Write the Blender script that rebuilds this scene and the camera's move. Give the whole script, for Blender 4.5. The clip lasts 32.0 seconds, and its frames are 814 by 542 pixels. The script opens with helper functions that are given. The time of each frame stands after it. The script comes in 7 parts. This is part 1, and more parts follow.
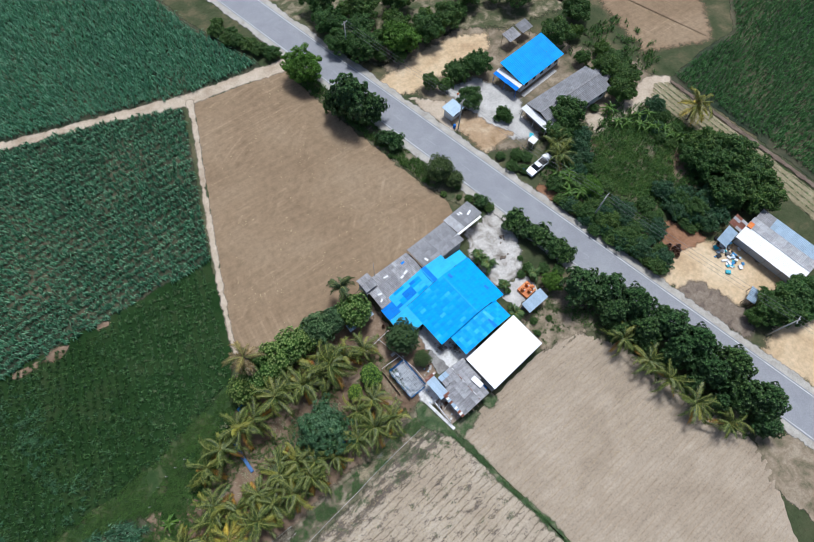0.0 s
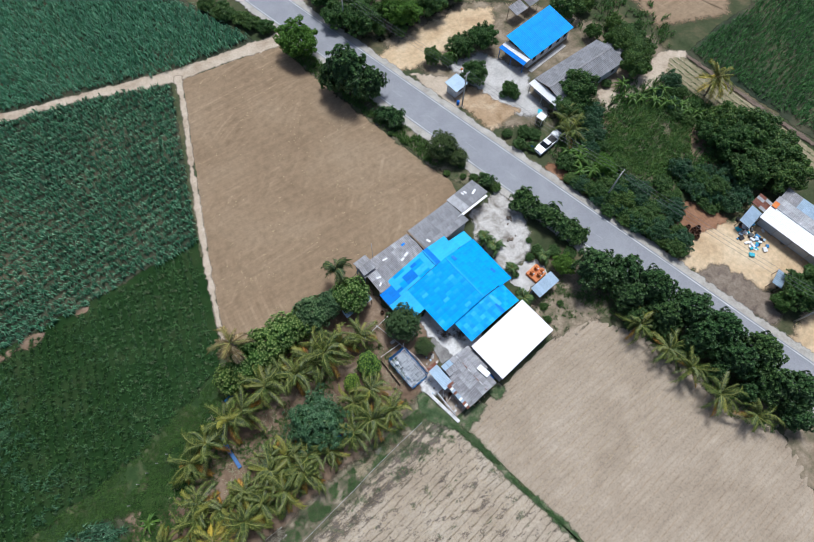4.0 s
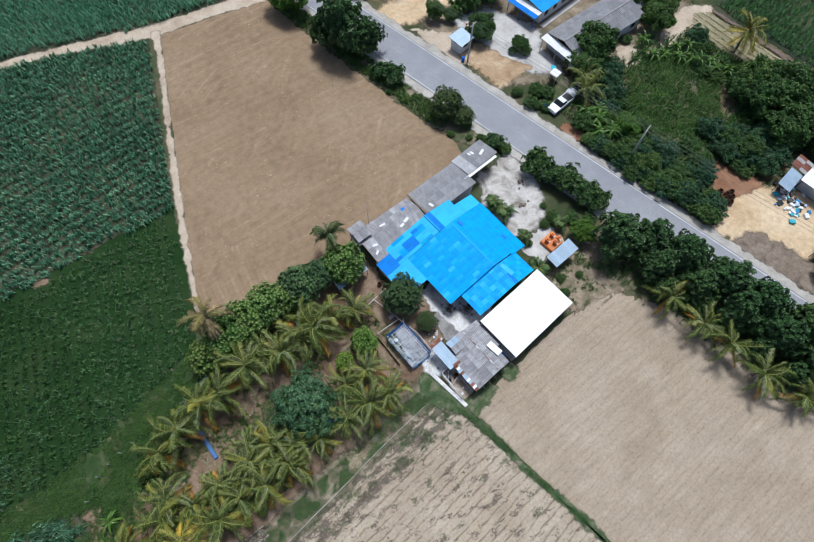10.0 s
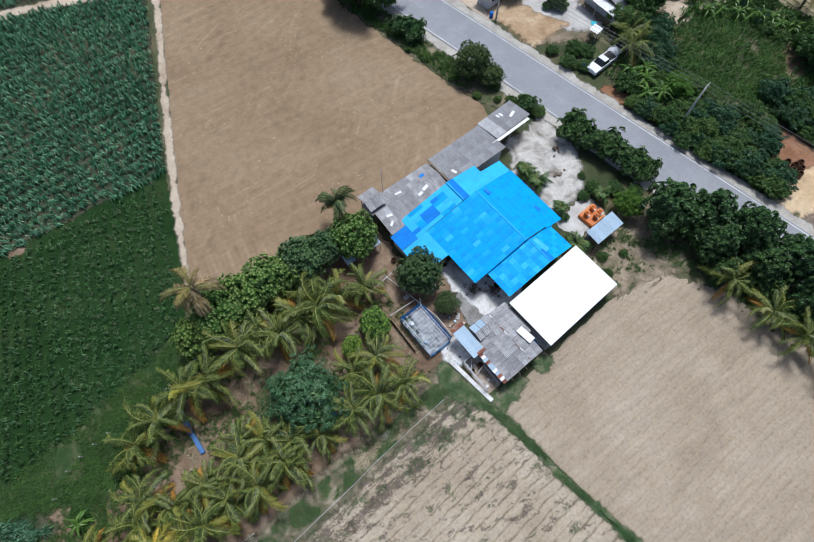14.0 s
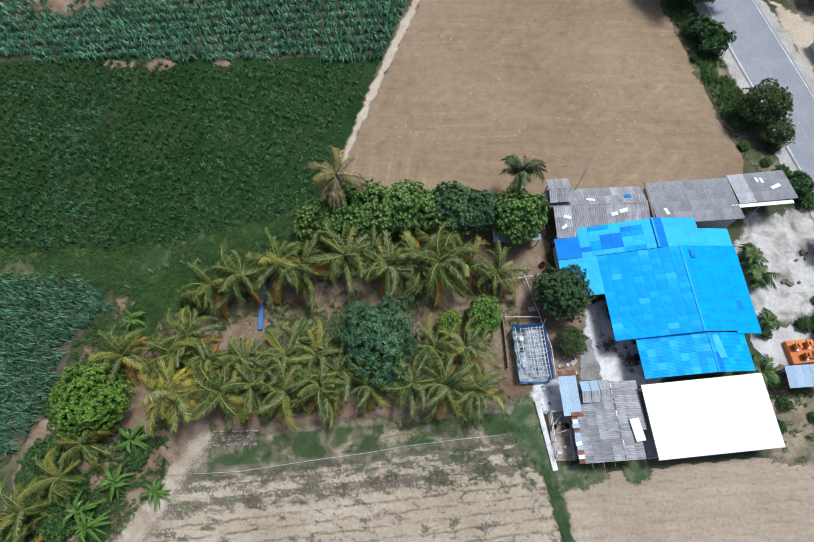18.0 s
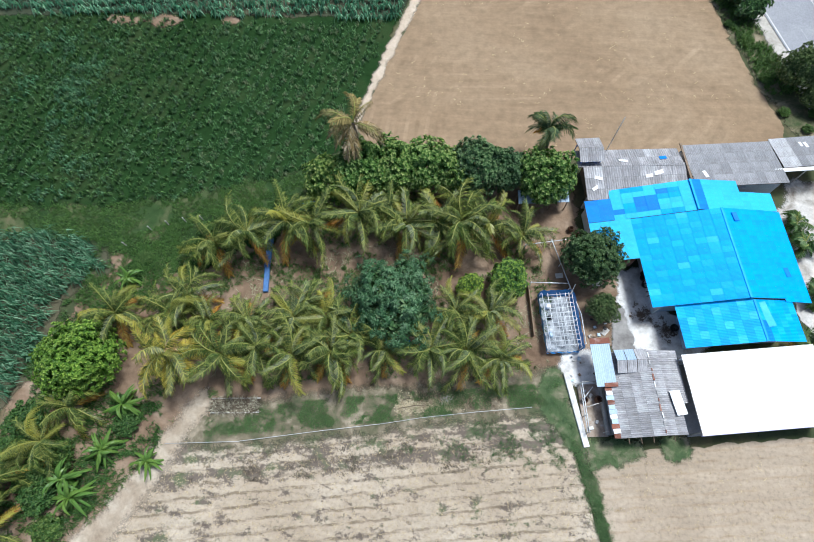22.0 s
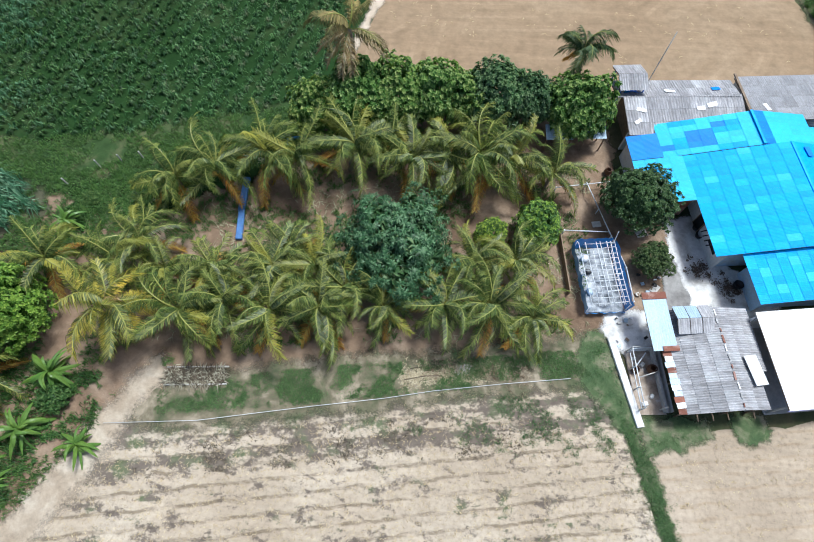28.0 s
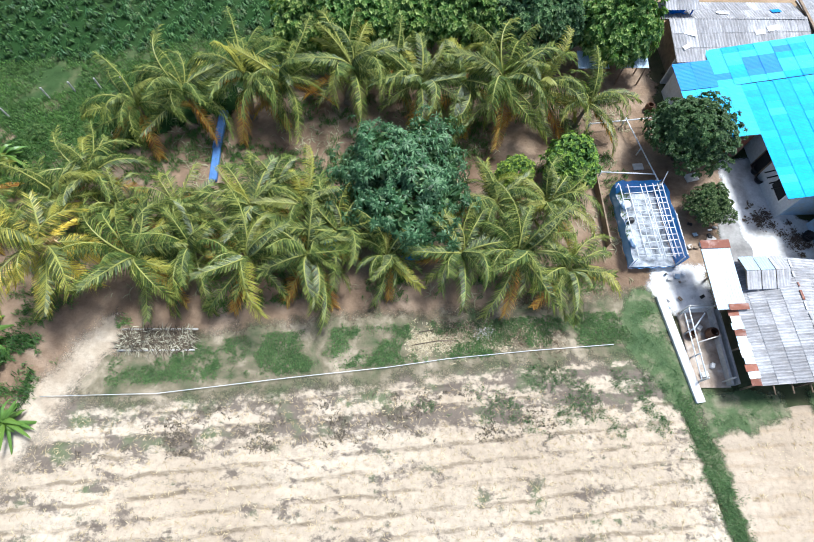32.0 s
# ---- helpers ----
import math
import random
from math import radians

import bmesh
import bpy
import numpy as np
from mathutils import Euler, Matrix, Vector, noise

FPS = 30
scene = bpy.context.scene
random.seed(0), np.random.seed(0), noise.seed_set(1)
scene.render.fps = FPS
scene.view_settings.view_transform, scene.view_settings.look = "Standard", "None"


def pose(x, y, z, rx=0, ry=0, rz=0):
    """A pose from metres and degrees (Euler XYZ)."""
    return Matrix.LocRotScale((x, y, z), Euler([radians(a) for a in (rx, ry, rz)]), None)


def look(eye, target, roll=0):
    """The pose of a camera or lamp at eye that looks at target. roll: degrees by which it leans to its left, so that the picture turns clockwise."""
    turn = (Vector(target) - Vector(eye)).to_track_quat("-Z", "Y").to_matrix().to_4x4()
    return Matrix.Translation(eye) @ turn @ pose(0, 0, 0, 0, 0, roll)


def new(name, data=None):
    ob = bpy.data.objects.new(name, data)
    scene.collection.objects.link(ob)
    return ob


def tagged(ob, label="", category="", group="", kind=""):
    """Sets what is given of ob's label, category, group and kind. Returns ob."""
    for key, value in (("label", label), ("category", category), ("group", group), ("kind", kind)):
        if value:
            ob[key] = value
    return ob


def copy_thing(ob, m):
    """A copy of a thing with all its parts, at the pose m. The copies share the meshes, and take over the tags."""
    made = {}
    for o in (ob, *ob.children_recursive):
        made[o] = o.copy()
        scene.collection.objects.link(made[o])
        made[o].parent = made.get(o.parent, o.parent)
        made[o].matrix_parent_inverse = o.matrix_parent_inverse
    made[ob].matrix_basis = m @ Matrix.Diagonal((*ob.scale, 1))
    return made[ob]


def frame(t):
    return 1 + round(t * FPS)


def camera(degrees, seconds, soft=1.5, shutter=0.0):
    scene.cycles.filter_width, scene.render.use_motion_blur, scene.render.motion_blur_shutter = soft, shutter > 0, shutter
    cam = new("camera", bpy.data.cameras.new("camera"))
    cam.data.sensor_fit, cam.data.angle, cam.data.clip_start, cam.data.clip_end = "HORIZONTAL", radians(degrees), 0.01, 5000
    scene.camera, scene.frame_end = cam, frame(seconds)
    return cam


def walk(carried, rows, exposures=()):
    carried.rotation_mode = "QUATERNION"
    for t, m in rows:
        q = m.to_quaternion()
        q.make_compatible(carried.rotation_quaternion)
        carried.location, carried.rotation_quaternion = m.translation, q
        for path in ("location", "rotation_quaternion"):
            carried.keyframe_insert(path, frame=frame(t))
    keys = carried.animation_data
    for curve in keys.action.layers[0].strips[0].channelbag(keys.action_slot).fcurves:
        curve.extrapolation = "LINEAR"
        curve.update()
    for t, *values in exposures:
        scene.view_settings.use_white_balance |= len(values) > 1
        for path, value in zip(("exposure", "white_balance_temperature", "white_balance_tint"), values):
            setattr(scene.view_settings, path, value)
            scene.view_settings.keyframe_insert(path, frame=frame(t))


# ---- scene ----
cam = camera(77.0, 32.0, soft=1.1)
PATH = [
    (0, (-1.071, 0.659, 83.946), (1.289, 4.089, 74.854), 2.077),
    (0.5, (-1.044, 0.685, 83.289), (1.306, 4.108, 74.191), 2.038),
    (1, (-1.036, 0.684, 82.470), (1.311, 4.108, 73.372), 1.955),
    (1.5, (-1.035, 0.655, 81.631), (1.313, 4.082, 72.535), 1.965),
    (2, (-1.051, 0.639, 80.723), (1.298, 4.066, 71.627), 1.973),
    (2.5, (-1.049, 0.588, 79.944), (1.297, 4.015, 70.847), 1.909),
    (3, (-0.985, 0.509, 79.084), (1.357, 3.942, 69.988), 1.837),
    (3.5, (-0.979, 0.457, 78.137), (1.360, 3.905, 69.046), 1.705),
    (5.5, (-1.116, 0.208, 74.796), (1.232, 3.656, 65.708), 1.794),
    (6, (-1.128, 0.199, 73.949), (1.221, 3.645, 64.860), 1.815),
    (6.5, (-1.132, 0.132, 73.104), (1.214, 3.577, 64.014), 1.794),
    (7, (-1.144, 0.084, 72.236), (1.201, 3.534, 63.147), 1.745),
    (7.5, (-1.171, 0.016, 71.372), (1.173, 3.471, 62.286), 1.687),
    (8, (-1.235, -0.033, 70.451), (1.112, 3.426, 61.366), 1.671),
    (8.5, (-1.231, -0.082, 69.587), (1.119, 3.379, 60.504), 1.676),
    (9, (-1.244, -0.050, 68.690), (1.105, 3.407, 59.605), 1.687),
    (9.5, (-1.232, -0.026, 67.828), (1.114, 3.429, 58.742), 1.692),
    (10, (-1.188, -0.098, 66.998), (1.155, 3.355, 57.910), 1.664),
    (10.5, (-1.218, -0.181, 66.123), (1.130, 3.269, 57.035), 1.708),
    (11, (-1.224, -0.338, 65.269), (1.123, 3.116, 56.182), 1.656),
    (11.5, (-1.246, -0.315, 64.303), (1.100, 3.142, 55.218), 1.661),
    (12, (-1.282, -0.285, 63.156), (1.059, 3.201, 54.081), 1.360),
    (12.5, (-1.296, -0.031, 61.897), (1.038, 3.483, 52.830), 1.159),
    (13, (-1.242, 0.246, 60.497), (1.067, 3.809, 51.443), 0.560),
    (13.5, (-1.203, 0.616, 59.086), (1.052, 4.187, 50.022), -0.026),
    (15.5, (1.204, 3.522, 55.022), (2.195, 6.867, 45.650), -2.959),
    (16, (0.397, 4.308, 54.374), (1.052, 7.686, 44.984), -2.956),
    (16.5, (-0.341, 4.521, 53.281), (-0.053, 7.991, 43.907), -3.725),
    (17, (-1.422, 4.807, 52.521), (-1.407, 8.348, 43.169), -2.769),
    (17.5, (-1.425, 4.444, 51.790), (-1.644, 8.095, 42.483), -2.103),
    (18, (-0.552, 3.532, 50.730), (-0.956, 7.279, 41.467), -2.304),
    (18.5, (0.238, 2.333, 49.625), (-0.292, 6.110, 40.380), -3.383),
    (19, (0.239, 1.720, 48.751), (-0.316, 5.461, 39.494), -3.799),
    (19.5, (-0.081, 1.256, 48.157), (-0.619, 5.004, 38.902), -3.487),
    (20, (-0.549, 1.055, 47.635), (-1.040, 4.837, 38.391), -2.685),
    (20.5, (-0.830, 0.848, 47.151), (-1.313, 4.667, 37.921), -2.419),
    (21, (-1.283, 0.645, 46.636), (-1.725, 4.503, 37.421), -1.629),
    (21.5, (-1.622, 0.515, 46.036), (-2.063, 4.416, 36.839), -1.488),
    (22, (-2.056, 0.436, 45.315), (-2.480, 4.375, 36.134), -1.136),
    (22.5, (-2.276, 0.286, 44.537), (-2.698, 4.257, 35.369), -1.057),
    (23, (-2.440, 0.064, 43.671), (-2.849, 4.070, 34.518), -0.820),
    (23.5, (-2.540, -0.206, 42.756), (-2.934, 3.833, 33.617), -0.519),
    (24, (-2.612, -0.438, 41.815), (-2.987, 3.631, 32.688), -0.150),
    (24.5, (-2.709, -0.630, 40.917), (-3.062, 3.469, 31.803), 0.183),
    (25, (-2.813, -0.775, 40.063), (-3.145, 3.344, 30.957), 0.549),
    (25.5, (-2.874, -0.912, 39.245), (-3.188, 3.225, 30.146), 0.827),
    (27.5, (-3.352, -1.055, 36.025), (-3.554, 3.116, 26.939), 2.361),
    (28, (-3.513, -1.014, 35.071), (-3.693, 3.172, 25.991), 2.676),
    (28.5, (-3.555, -1.063, 34.085), (-3.716, 3.124, 25.005), 2.949),
    (29, (-3.608, -1.124, 33.101), (-3.746, 3.067, 24.023), 3.255),
    (29.5, (-3.593, -1.163, 32.149), (-3.722, 3.026, 23.069), 3.421),
    (30, (-3.600, -1.215, 31.245), (-3.714, 2.976, 22.166), 3.612),
    (30.5, (-3.566, -1.258, 30.379), (-3.679, 2.932, 21.300), 3.647),
    (31, (-3.567, -1.243, 29.585), (-3.668, 2.929, 20.497), 3.806),
    (31.5, (-3.699, -1.190, 28.826), (-3.800, 2.954, 19.726), 3.772),
    (32, (-4.099, -1.091, 28.082), (-4.187, 3.000, 18.958), 3.945),
]
EXPOSURES = [(t, e, 5750, tint) for t, e, tint in ((0, 0.08, 8), (12, 0.06, 8), (16, 0.06, 8), (18, 0.13, 7), (19, 0.36, 6), (23, 0.5, 5), (28, 0.62, 5), (29.0, 0.66, 5), (29.4, 1.06, 6), (32, 1.08, 6))]
walk(cam, [(t, look(eye, target, roll)) for t, eye, target, roll in PATH], EXPOSURES)

# ---- light ----
SUN_EL, SUN_AZ = 67.0, 44.0
world = bpy.data.worlds.new("sky")
scene.world = world
world.use_nodes = True
wn = world.node_tree.nodes
sky = wn.new("ShaderNodeTexSky")
sky.sky_type, sky.sun_disc = "NISHITA", False
sky.sun_elevation, sky.sun_rotation = radians(SUN_EL), radians(SUN_AZ)
sky.air_density, sky.dust_density, sky.ozone_density = 1.0, 4.0, 1.0
world.node_tree.links.new(sky.outputs[0], wn["Background"].inputs[0])
wn["Background"].inputs[1].default_value = 0.088
sun = new("sun", bpy.data.lights.new("sun", "SUN"))
sun.data.energy, sun.data.angle, sun.data.color = 2.95, radians(13), (1.0, 0.97, 0.925)
sun.matrix_basis = pose(0, 0, 120, 0, 0, 0) @ Euler((radians(90 - SUN_EL), 0, radians(180 - SUN_AZ))).to_matrix().to_4x4()

# ---- materials ----
def nodes(name, rough=0.9, metal=0.0, spec=0.3):
    m = bpy.data.materials.new(name)
    m.use_nodes = True
    nt = m.node_tree
    b = nt.nodes["Principled BSDF"]
    b.inputs["Roughness"].default_value = rough
    b.inputs["Metallic"].default_value = metal
    b.inputs["Specular IOR Level"].default_value = spec
    return m, nt, b


def coords(nt, scale=(1, 1, 1), rot=0.0, space="Object"):
    tc = nt.nodes.new("ShaderNodeTexCoord")
    mp = nt.nodes.new("ShaderNodeMapping")
    mp.inputs["Scale"].default_value = scale
    mp.inputs["Rotation"].default_value = (0, 0, radians(rot))
    nt.links.new(tc.outputs[space], mp.inputs[0])
    return mp.outputs[0]


def noise_tex(nt, vec, scale, detail=6.0, rough=0.6, warp=0.0):
    n = nt.nodes.new("ShaderNodeTexNoise")
    n.inputs["Scale"].default_value, n.inputs["Detail"].default_value = scale, detail
    n.inputs["Roughness"].default_value, n.inputs["Distortion"].default_value = rough, warp
    nt.links.new(vec, n.inputs["Vector"])
    return n.outputs["Fac"]


def ramp(nt, fac, stops):
    r = nt.nodes.new("ShaderNodeValToRGB")
    e = r.color_ramp.elements
    while len(e) < len(stops):
        e.new(0.5)
    for el, (p, c) in zip(e, stops):
        el.position, el.color = p, (*c, 1) if len(c) == 3 else c
    nt.links.new(fac, r.inputs[0])
    return r.outputs[0]


def grey(a):
    return (a, a, a)


def mix(nt, fac, a, b, mode="MIX"):
    m = nt.nodes.new("ShaderNodeMix")
    m.data_type, m.blend_type = "RGBA", mode
    for s, v in ((0, fac), (6, a), (7, b)):
        if isinstance(v, (int, float)):
            m.inputs[s].default_value = v
        elif isinstance(v, tuple):
            m.inputs[s].default_value = (*v, 1)
        else:
            nt.links.new(v, m.inputs[s])
    return m.outputs[2]


def bump(nt, b, height, strength=0.5, distance=0.1):
    n = nt.nodes.new("ShaderNodeBump")
    n.inputs["Strength"].default_value, n.inputs["Distance"].default_value = strength, distance
    nt.links.new(height, n.inputs["Height"])
    nt.links.new(n.outputs[0], b.inputs["Normal"])


def soil(name, dark, mid, light, big=0.06, fine=2.5, rows=None, row_dark=0.5, relief=0.4, rough=0.95, streaks=(), tracks=0.0):
    """Earth with patches, clods and, where asked, worked rows: rows = (direction in degrees, spacing)."""
    m, nt, b = nodes(name, rough, spec=0.1)
    v = coords(nt)
    a = noise_tex(nt, v, big, 8, 0.62, 0.4)
    c = ramp(nt, a, [(0.3, dark), (0.5, mid), (0.72, light)])
    f = noise_tex(nt, v, fine, 6, 0.7)
    c = mix(nt, 0.5, c, ramp(nt, f, [(0.3, grey(0.55)), (0.7, grey(1.25))]), "MULTIPLY")
    h = f
    for ang, amount in streaks:
        st = noise_tex(nt, coords(nt, (0.07, 1.1, 1), -ang), 1.0, 6, 0.7, 0.6)
        c = mix(nt, amount, c, ramp(nt, st, [(0.35, grey(0.8)), (0.5, grey(1.0)), (0.68, grey(1.35))]), "MULTIPLY")
    h = f
    if rows:
        ang, gap = rows
        w = nt.nodes.new("ShaderNodeTexWave")
        w.wave_type, w.bands_direction = "BANDS", "Y"
        w.inputs["Scale"].default_value = 0.314 / gap
        w.inputs["Distortion"].default_value, w.inputs["Detail"].default_value = 1.6, 3
        w.inputs["Detail Scale"].default_value = 1.2
        nt.links.new(coords(nt, rot=-ang), w.inputs["Vector"])
        brk = noise_tex(nt, coords(nt, (0.25, 1, 1), -ang), 1.2, 5, 0.7)
        msk = mix(nt, 1.0, ramp(nt, w.outputs["Fac"], [(0.15, grey(1)), (0.6, grey(0))]), ramp(nt, brk, [(0.42, grey(0)), (0.62, grey(1))]), "MULTIPLY")
        c = mix(nt, msk, c, mix(nt, 1.0, c, grey(row_dark), "MULTIPLY"))
        h = mix(nt, 0.5, w.outputs["Fac"], f)
    if tracks:
        # passes of the harrow: straight runs, a headland along two sides and wide turning arcs
        for kind, ang, at, gap, where, amount, seed in (("BANDS", 7, (0, 0, 0), 1.9, (0.52, 0.7), 0.7, 3.1), ("BANDS", -76, (0, 0, 0), 2.6, (0.58, 0.72), 0.6, 7.7), ("RINGS", 0, (-14, -47, 0), 2.3, (0.56, 0.7), 0.6, 1.9), ("RINGS", 0, (-31, -34, 0), 2.1, (0.54, 0.68), 0.7, 5.3), ("BANDS", 48, (0, 0, 0), 3.1, (0.58, 0.7), 0.7, 9.2)):
            w = nt.nodes.new("ShaderNodeTexWave")
            w.wave_type = kind
            if kind == "BANDS":
                w.bands_direction = "Y"
            else:
                w.rings_direction = "Z"
            w.inputs["Scale"].default_value = 0.314 / gap
            w.inputs["Distortion"].default_value, w.inputs["Detail"].default_value, w.inputs["Detail Scale"].default_value = 1.4, 3, 0.6
            cv = coords(nt, rot=-ang)
            cv.node.inputs["Location"].default_value = at
            nt.links.new(cv, w.inputs["Vector"])
            sv = coords(nt, (0.05, 0.11, 1), -ang)
            sv.node.inputs["Location"].default_value = (seed, seed * 2, 0)
            gate = ramp(nt, noise_tex(nt, sv, 1.0, 6, 0.7, 0.5), [(where[0], grey(0)), (where[1], grey(tracks * amount))])
            pale = mix(nt, 1.0, ramp(nt, w.outputs["Fac"], [(0.86, grey(0)), (0.97, grey(1))]), gate, "MULTIPLY")
            dim = mix(nt, 1.0, ramp(nt, w.outputs["Fac"], [(0.03, grey(1)), (0.14, grey(0))]), gate, "MULTIPLY")
            c = mix(nt, pale, c, mix(nt, 1.0, c, (1.36, 1.38, 1.42), "MULTIPLY"))
            c = mix(nt, dim, c, mix(nt, 1.0, c, (0.8, 0.78, 0.76), "MULTIPLY"))
    nt.links.new(c, b.inputs["Base Color"])
    bump(nt, b, h, relief, 0.12)
    # loose, broken edge where a plot thins out
    at = nt.nodes.new("ShaderNodeAttribute")
    at.attribute_name = "fade"
    ad = nt.nodes.new("ShaderNodeMath")
    ad.operation = "MULTIPLY_ADD"
    ad.inputs[1].default_value = 0.45
    nt.links.new(at.outputs["Fac"], ad.inputs[0])
    nt.links.new(mix(nt, 0.5, noise_tex(nt, v, 0.9, 8, 0.72), noise_tex(nt, v, 6.0, 4, 0.7)), ad.inputs[2])
    ms = nt.nodes.new("ShaderNodeMixShader")
    tp = nt.nodes.new("ShaderNodeBsdfTransparent")
    nt.links.new(ramp(nt, ad.outputs[0], [(0.58, grey(0)), (0.86, grey(1))]), ms.inputs[0])
    nt.links.new(b.outputs[0], ms.inputs[1])
    nt.links.new(tp.outputs[0], ms.inputs[2])
    nt.links.new(ms.outputs[0], nt.nodes["Material Output"].inputs[0])
    return m


def leafy(name, dark, mid, light, trans=0.25, rough=0.55, tip=None):
    """Foliage that varies leaf by leaf and tree by tree."""
    m, nt, b = nodes(name, rough, spec=0.35)
    g = nt.nodes.new("ShaderNodeNewGeometry")
    c = ramp(nt, g.outputs["Random Per Island"], [(0.0, dark), (0.5, mid), (1.0, light)])
    v = coords(nt, space="Object")
    c = mix(nt, 0.6, c, ramp(nt, noise_tex(nt, v, 0.55, 4, 0.6), [(0.3, grey(0.55)), (0.7, grey(1.35))]), "MULTIPLY")
    oi = nt.nodes.new("ShaderNodeObjectInfo")
    c = mix(nt, 0.7, c, ramp(nt, oi.outputs["Random"], [(0.0, (0.75, 0.9, 0.85)), (0.5, grey(1)), (1.0, (1.25, 1.12, 0.9))]), "MULTIPLY")
    if tip:
        c = mix(nt, ramp(nt, oi.outputs["Random"], [(tip[0], grey(0)), (min(1, tip[0] + 0.12), grey(1))]), c, mix(nt, g.outputs["Random Per Island"], tip[1], tip[2]))
    nt.links.new(c, b.inputs["Base Color"])
    t = nt.nodes.new("ShaderNodeBsdfTranslucent")
    nt.links.new(mix(nt, 1.0, c, (1.0, 1.1, 0.6), "MULTIPLY"), t.inputs[0])
    ms = nt.nodes.new("ShaderNodeMixShader")
    ms.inputs[0].default_value = trans
    nt.links.new(b.outputs[0], ms.inputs[1])
    nt.links.new(t.outputs[0], ms.inputs[2])
    nt.links.new(ms.outputs[0], nt.nodes["Material Output"].inputs[0])
    return m


def sheet(name, base, stain, rib=0.0, rough=0.6, metal=0.0, stain_at=(0.5, 0.75), vary=0.15, fine=6.0, spec=0.3, streaks=0.0):
    """Roof sheets, metal and painted panels: base colour, weather stains, piece by piece variation."""
    m, nt, b = nodes(name, rough, metal, spec)
    v = coords(nt)
    oi = nt.nodes.new("ShaderNodeObjectInfo")
    c = mix(nt, 1.0, base, ramp(nt, oi.outputs["Random"], [(0, grey(1 - vary)), (1, grey(1 + vary))]), "MULTIPLY")
    c = mix(nt, ramp(nt, noise_tex(nt, v, 0.9, 8, 0.65, 0.5), [(stain_at[0], grey(0)), (stain_at[1], grey(1))]), c, stain)
    c = mix(nt, 0.35, c, ramp(nt, noise_tex(nt, v, fine, 5, 0.7), [(0.3, grey(0.6)), (0.7, grey(1.3))]), "MULTIPLY")
    if streaks:
        # pale and grimy streaks down the corrugations, other on every sheet
        run = noise_tex(nt, coords(nt, (9.0, 0.9, 1.0)), 1.0, 5, 0.7)
        n = run.node
        n.noise_dimensions = "4D"
        shift = nt.nodes.new("ShaderNodeMath")
        shift.operation = "MULTIPLY"
        shift.inputs[1].default_value = 60.0
        nt.links.new(oi.outputs["Random"], shift.inputs[0])
        nt.links.new(shift.outputs[0], n.inputs["W"])
        c = mix(nt, streaks, c, ramp(nt, n.outputs["Fac"], [(0.3, grey(0.5)), (0.48, grey(0.95)), (0.6, grey(1.25)), (0.7, grey(2.0))]), "MULTIPLY")
    nt.links.new(c, b.inputs["Base Color"])
    bump(nt, b, noise_tex(nt, v, 14, 3), 0.1, 0.02)
    return m


def plain(name, col, rough=0.6, metal=0.0, vary=0.25, scale=3.0):
    m, nt, b = nodes(name, rough, metal)
    n = noise_tex(nt, coords(nt), scale, 6, 0.65)
    nt.links.new(mix(nt, 1.0, col, ramp(nt, n, [(0.25, grey(1 - vary)), (0.75, grey(1 + vary))]), "MULTIPLY"), b.inputs["Base Color"])
    bump(nt, b, n, 0.15, 0.02)
    return m

# ---- building helpers ----
def mesh(name, verts, faces, mat=None, smooth=False):
    me = bpy.data.meshes.new(name)
    me.from_pydata([tuple(v) for v in verts], [], [tuple(f) for f in faces])
    if mat:
        me.materials.append(mat)
    if smooth:
        me.polygons.foreach_set("use_smooth", [True] * len(me.polygons))
    return me


def part(name, me, mat, parent, label="", at=None):
    """One mesh object under a thing or a part."""
    if isinstance(me, bmesh.types.BMesh):
        bm, me = me, bpy.data.meshes.new(name)
        bm.to_mesh(me)
        bm.free()
    if mat and not me.materials:
        me.materials.append(mat)
    ob = new(name, me)
    ob.parent = parent
    if at is not None:
        ob.matrix_basis = at
    return tagged(ob, label=label)


def thing(name, at, label, category, group="", kind=""):
    ob = new(name)
    ob.empty_display_size = 0.3
    ob.matrix_basis = at
    return tagged(ob, label, category, group, kind)


def boxes(*specs, bevel=0.0):
    """A bmesh of boxes: (centre, size, turn about z in degrees)."""
    bm = bmesh.new()
    for c, s, *r in specs:
        m = pose(*c, *(r[0] if r and isinstance(r[0], tuple) else (0, 0, r[0] if r else 0))) @ Matrix.Diagonal((*s, 1))
        bmesh.ops.create_cube(bm, size=1, matrix=m)
    if bevel:
        bmesh.ops.bevel(bm, geom=bm.edges[:], offset=bevel, segments=1, affect="EDGES")
    return bm


